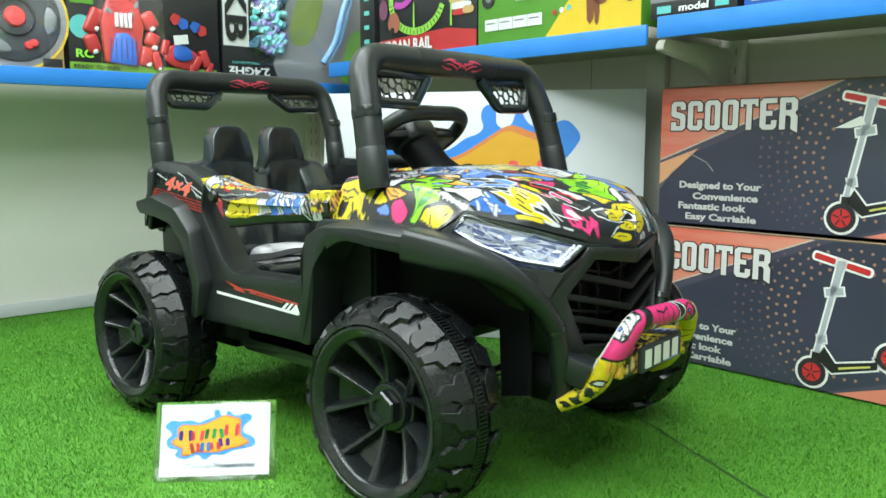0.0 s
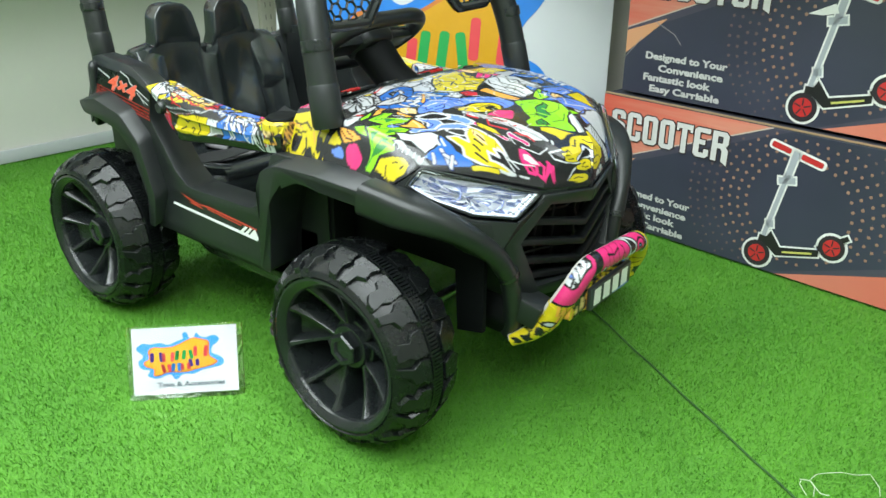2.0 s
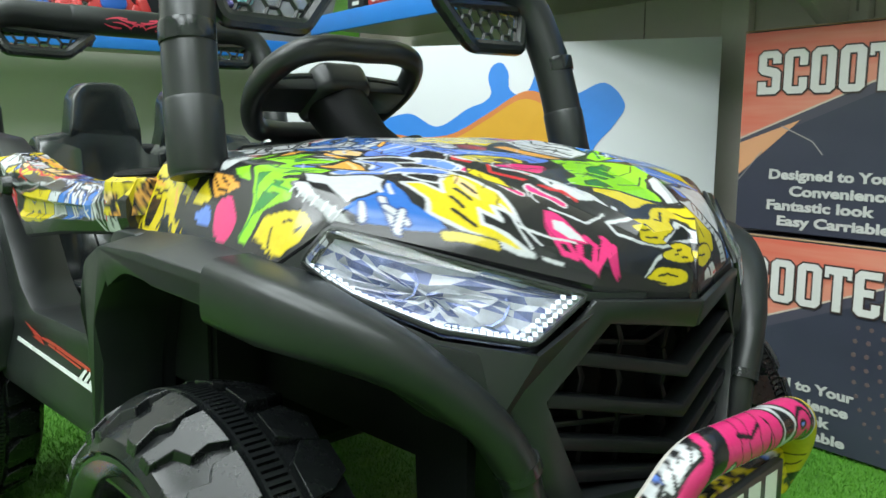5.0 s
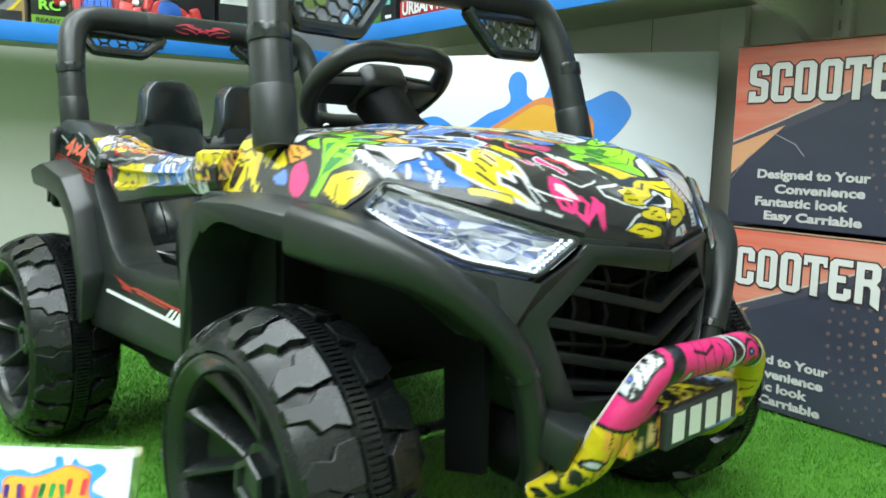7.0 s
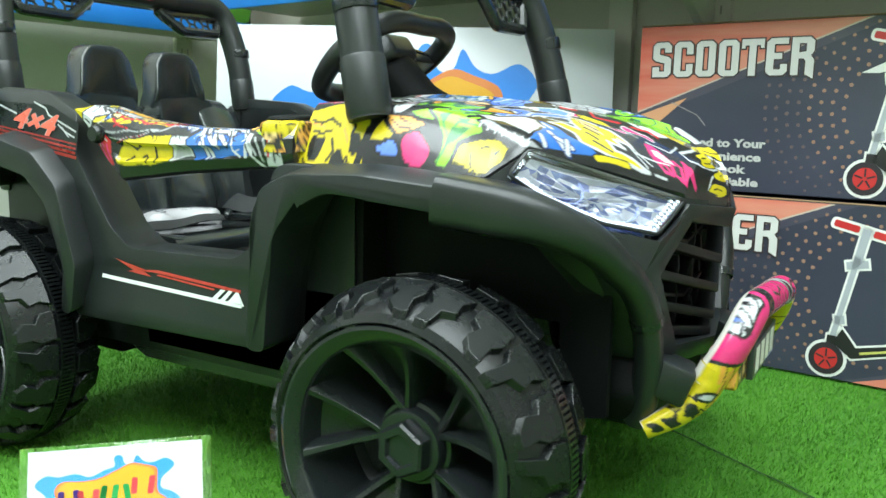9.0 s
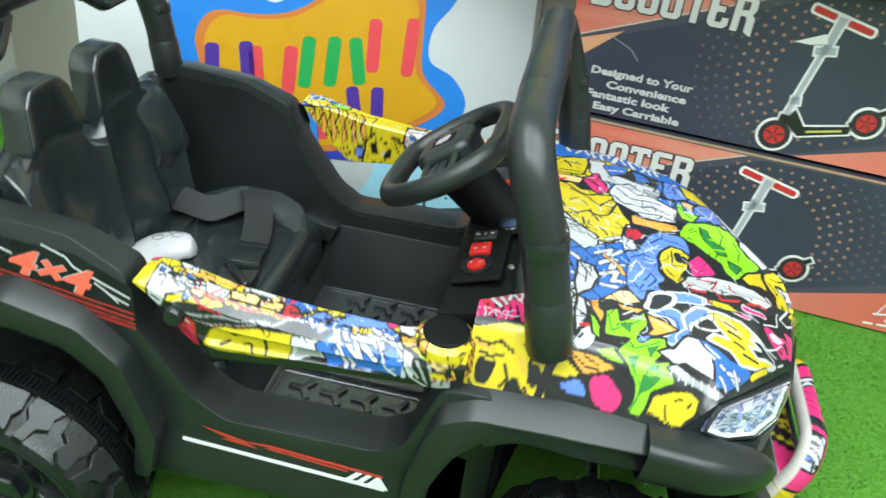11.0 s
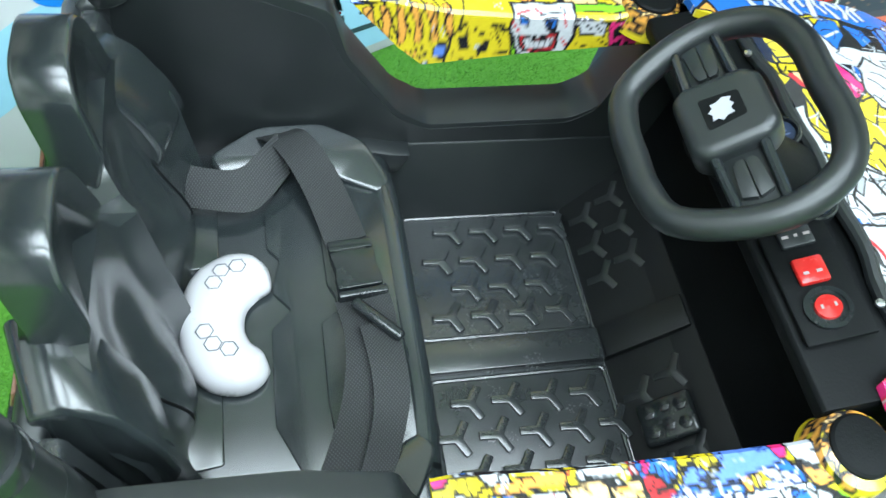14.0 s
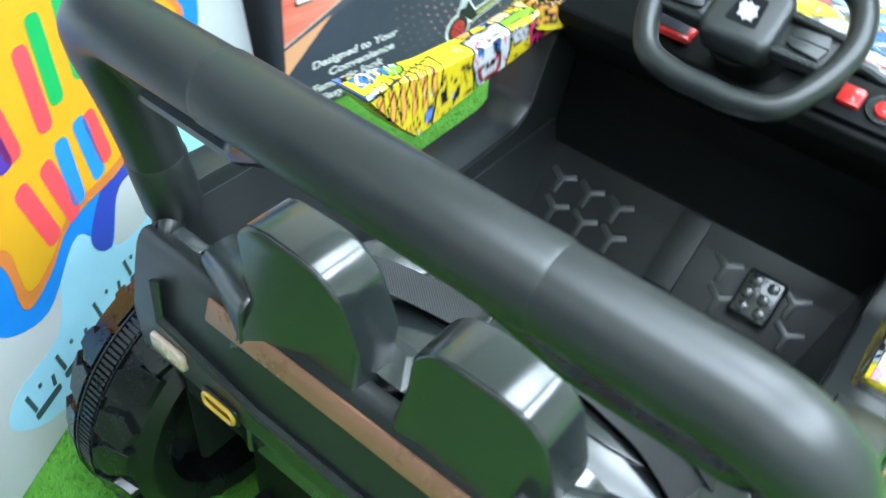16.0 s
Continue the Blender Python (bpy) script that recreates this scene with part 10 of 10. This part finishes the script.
goods("boxed_robot", "black boxed red robot toy on the shelf", "boxed toy", rear_at(-0.190), 0.503, 0.11, 0.36, PK_BLACK,
      [([rect(0.0, 0.0, 0.49, 0.026)], PK_LIME, "lime green strip"), ([rect(0.010, 0.205, 0.080, 0.245)], PK_GREEN, "green badge"), ([disc(0.040, 0.135, 0.036, 24)], PK_TEAL, "teal round print"),
       ([rect(0.36, 0.285, 0.48, 0.31)], PK_WHITE, "pale title bar")], robot)


# figure under a bulging clear cover
def blister(t):
    rng = random.Random(9)
    for k in range(90):
        b = bmesh.new()
        bmesh.ops.create_icosphere(b, subdivisions=1, radius=1)
        x, z = 0.122 + rng.random() * 0.12, 0.10 + rng.random() * 0.27
        for v in b.verts:
            v.co = Vector((x + v.co.x * rng.uniform(0.010, 0.028), -0.012 + v.co.y * 0.02, z + v.co.z * rng.uniform(0.008, 0.024)))
        part("figure_piece", b, rng.choice((PK_TEAL, ink("pack_violet", (0.16, 0.14, 0.36)), ink("pack_ice", (0.14, 0.34, 0.36)), ink("pack_deep", (0.03, 0.10, 0.16)))), t, "teal and violet toy piece")
    words(t, "2.4GHz", 0.018, 0.182, 0.014, 0.044, PK_WHITE, label="white lettering printed upside down", flip=True)
    words(t, "FREQUENCY", 0.030, 0.140, 0.054, 0.064, PK_TEAL, label="teal lettering printed upside down", flip=True, bold=0.0003)
    words(t, "KB", 0.010, 0.094, 0.130, 0.33, PK_BLACK, label="large black lettering", turn=-90)
    part("toy_tube", tube(rounded([(0.40, -0.030, 0.075), (0.455, -0.040, 0.16), (0.475, -0.045, 0.25), (0.52, -0.040, 0.36)], 0.05, 6), 0.012, 12), ink("pack_tube", (0.10, 0.24, 0.42)), t, "pale blue curved toy tube")
    part("toy_tube", tube(rounded([(0.425, -0.030, 0.080), (0.480, -0.040, 0.17), (0.500, -0.045, 0.26), (0.545, -0.040, 0.36)], 0.05, 6), 0.007, 12), ink("pack_tube", (0.10, 0.24, 0.42)), t, "pale blue curved toy tube")
    rows = []
    for i in range(13):
        row = []
        for j in range(15):
            a, q = i / 12, j / 14
            bulge = (math.sin(math.pi * a) ** 0.4) * (math.sin(math.pi * q) ** 0.4) if 0 < i < 12 and 0 < j < 14 else 0
            row.append((0.115 + 0.50 * a + 0.006 * math.sin(9 * q + 3 * a), -0.004 - 0.085 * bulge - 0.006 * math.sin(11 * a + 5 * q), 0.055 + 0.33 * q))
        rows.append(row)
    part("clear_cover", sheet(rows, 0.0015), CLEAR, t, "bulging clear plastic cover").visible_shadow = False


goods("boxed_figure", "boxed toy with a bulging clear plastic cover", "boxed toy", rear_at(0.325), 0.61, 0.10, 0.40, PK_BLACK,
      [([rect(0.004, 0.115, 0.104, 0.396)], PK_WHITE, "white panel"), ([smooth_loop([(0.22, 0.01), (0.60, 0.01), (0.60, 0.39), (0.30, 0.39), (0.25, 0.2)], 3)], PK_GREY, "grey inner tray"), ([smooth_loop([(0.27, 0.16), (0.36, 0.15), (0.42, 0.30), (0.40, 0.38), (0.33, 0.36)], 4)], ink("pack_olive", (0.12, 0.17, 0.04)), "olive inner print"), ([smooth_loop([(0.50, 0.02), (0.60, 0.015), (0.60, 0.20), (0.54, 0.18)], 4)], PK_GREEN, "green inner print")], blister)

# goods on the side shelf


def at_side(u, lift=0.0):
    return SIDE @ pose(u, 0, lift)


def slim(t):
    for k in range(4):
        part("print", patch([rect(0.03, 0.06 + 0.05 * k, 0.06, 0.075 + 0.05 * k)], 0.001), PK_TEAL, t, "teal bar of small print")


goods("boxed_toy_case", "tall black boxed toy at the end of the shelf", "boxed toy", at_side(-0.66), 0.085, 0.20, 0.36, PK_BLACK, [([rect(0.03, 0.02, 0.065, 0.03)], PK_WHITE, "pale print")], slim)


def track(t):
    arc = [(0.208 + 0.136 * math.cos(a), 0.186 + 0.108 * math.sin(a)) for a in [math.pi * (0.95 + 0.95 * k / 22) for k in range(23)]]
    part("print", patch([stroke(p, q, 0.024) for p, q in zip(arc, arc[1:])], 0.0016), ink("pack_bright", (0.22, 0.50, 0.06)), t, "bright green track print")
    for k, (p, q) in enumerate(zip(arc[2:], arc[3:])):
        g = 0.5 * math.hypot(q[0] - p[0], q[1] - p[1])
        d = ((q[0] - p[0]) / g * 0.004, (q[1] - p[1]) / g * 0.004)
        part("print", patch([stroke((p[0] - d[1], p[1] + d[0]), (p[0] + d[1], p[1] - d[0]), 0.0035)], 0.0021), PK_BLACK, t, "dark track sleeper")
    pink = [(0.127 + 0.076 * math.cos(a), 0.250 + 0.080 * math.sin(a)) for a in [math.pi * (1.35 + 0.55 * k / 10) for k in range(11)]]
    part("print", patch([stroke(p, q, 0.022) for p, q in zip(pink, pink[1:])], 0.0026), ink("pack_pink", (0.42, 0.06, 0.36)), t, "pink track print")
    part("print", patch([smooth_loop([(0.064, 0.095), (0.106, 0.083), (0.122, 0.112), (0.106, 0.145), (0.076, 0.150), (0.058, 0.122)], 4)], 0.0031), ink("pack_rust", (0.30, 0.10, 0.06)), t, "rust-red cart print")
    part("print", patch([disc(0.080, 0.090, 0.012, 14)], 0.0036), PK_BLACK, t, "dark cart wheel print")
    part("print", patch([disc(0.030, 0.165, 0.024, 18, 0.034)], 0.0021), ink("pack_plum", (0.16, 0.05, 0.10)), t, "plum round print")
    for x, h in ((0.190, 0.095), (0.375, 0.090)):
        part("print", patch([[(x, 0.080), (x + 0.010, 0.080), (x + 0.007, 0.080 + h), (x + 0.003, 0.080 + h)]], 0.0026), ink("pack_bright", (0.22, 0.50, 0.06)), t, "green support print")
    for k, (x, z, w, h, m) in enumerate(((0.410, 0.160, 0.064, 0.024, PK_TAN), (0.425, 0.138, 0.078, 0.018, PK_WHITE), (0.416, 0.118, 0.050, 0.016, PK_RED), (0.460, 0.122, 0.040, 0.020, PK_TAN))):
        part("print", patch([smooth_loop(rect(x - w / 2, z - h / 2, x + w / 2, z + h / 2), 4)], 0.0016 + 0.0005 * k), m, t, "part of a printed photo")
    words(t, "URBAN RAIL", 0.020, 0.292, 0.016, 0.056, PK_WHITE, label="white lettering")


goods("boxed_rail_toy", "dark boxed rail track toy on the side shelf", "boxed toy", at_side(-0.545), 0.495, 0.16, 0.34, PK_BLACK, [([[(0.0, 0.0), (0.495, 0.0), (0.495, 0.058), (0.36, 0.075), (0.0, 0.060)]], PK_RED, "red footer")], track)


def blocks(t):
    for k in range(4):
        part("print", patch([rect(0.034 + 0.058 * k, 0.044, 0.090 + 0.058 * k, 0.078)], 0.0016), PK_WHITE, t, "white label box")
        part("print", patch([rect(0.040 + 0.058 * k, 0.064, 0.078 + 0.058 * k, 0.068)], 0.0021), PK_GREY, t, "bar of small print")
    part("print", patch([disc(0.046, 0.138, 0.026, 20)], 0.0016), PK_BLACK, t, "dark round print")
    part("print", patch([disc(0.049, 0.142, 0.013, 16)], 0.0021), PK_GREY, t, "grey spot")
    for k, m in enumerate((PK_RED, PK_WHITE, PK_TEAL)):
        part("print", patch([disc(0.310 + 0.026 * k, 0.072 + 0.004 * k, 0.008, 12)], 0.0016), m, t, "small round mark")
    for poly in ([(0.425, 0.040), (0.446, 0.040), (0.450, 0.150), (0.425, 0.150)], disc(0.470, 0.105, 0.030, 18), [(0.452, 0.030), (0.464, 0.030), (0.466, 0.090), (0.450, 0.090)]):
        part("print", patch([smooth_loop(poly, 2)], 0.0016), ink("pack_brown", (0.16, 0.05, 0.02)), t, "brown dripping print")
    part("print", patch([disc(0.565, 0.105, 0.022, 18, 0.034)], 0.0016), ink("pack_brown", (0.16, 0.05, 0.02)), t, "brown round print")
    words(t, "SUPERIOR QUALITY", 0.165, 0.29, 0.145, 0.157, PK_WHITE, bold=0.0003)
    words(t, "SELECTED MATERIALS", 0.165, 0.30, 0.120, 0.132, PK_WHITE, bold=0.0003)


goods("boxed_blocks", "green and yellow boxed toy on the side shelf", "boxed toy", at_side(-0.045), 0.60, 0.16, 0.33, PK_GREEN, [([[(0.27, 0.0), (0.598, 0.0), (0.598, 0.33), (0.36, 0.33), (0.36, 0.10)]], PK_YELLOW, "yellow field")], blocks)
at_high = SIDE @ pose(0, 0, 0.0155)


def model_box(t):
    words(t, "model", 0.085, 0.165, 0.012, 0.030, PK_WHITE)
    part("print", patch([rect(0.02, 0.012, 0.06, 0.030), rect(0.18, 0.014, 0.215, 0.028)], 0.0011), PK_TEAL, t, "small coloured prints")


goods("boxed_model", "flat black boxed model on the side shelf", "boxed toy", at_high @ pose(0.585, -0.006, 0), 0.235, 0.22, 0.055, PK_BLACK, [([rect(0.0, 0.040, 0.235, 0.054)], PK_GREY, "grey top band")], model_box)
goods("boxed_toy_set", "blue boxed toy on the side shelf", "boxed toy", at_high @ pose(0.835, -0.004, 0), 0.42, 0.22, 0.16, PK_BLUE, [([rect(0.02 + 0.06 * k, 0.015, 0.06 + 0.06 * k, 0.028) for k in range(5)], PK_WHITE, "white bars of small print")])

# ---- things farther along the wall ----
crate = thing("display_box", "black display box with pale script, standing on the turf", "box", ROOM @ pose(1.93, 0.86, 0, 0, 0, -18))
part("package", box(0, 0.34, 0, 0.22, 0, 0.30, 0.005), PK_BLACK, crate)
part("print", patch([stroke((0.05, 0.22), (0.12, 0.10), 0.012), stroke((0.12, 0.10), (0.17, 0.24), 0.010), stroke((0.17, 0.24), (0.20, 0.12), 0.010), stroke((0.22, 0.20), (0.28, 0.09), 0.012), stroke((0.06, 0.15), (0.26, 0.17), 0.008)], 0.0006), PK_WHITE, crate, "pale strokes of script")
plinth = thing("white_plinth", "low white display plinth beside the black box", "plinth", ROOM @ pose(2.18, 0.42, 0, 0, 0, -8))
part("plinth_body", box(0, 0.8, 0, 0.5, 0, 0.18, 0.006), FOAM_WHITE, plinth)
part("plinth_edge", box(-0.002, 0.802, -0.004, 0.0, 0.0, 0.02, 0.001), BLACK_SHADED_MATT, plinth, "dark lower edge")
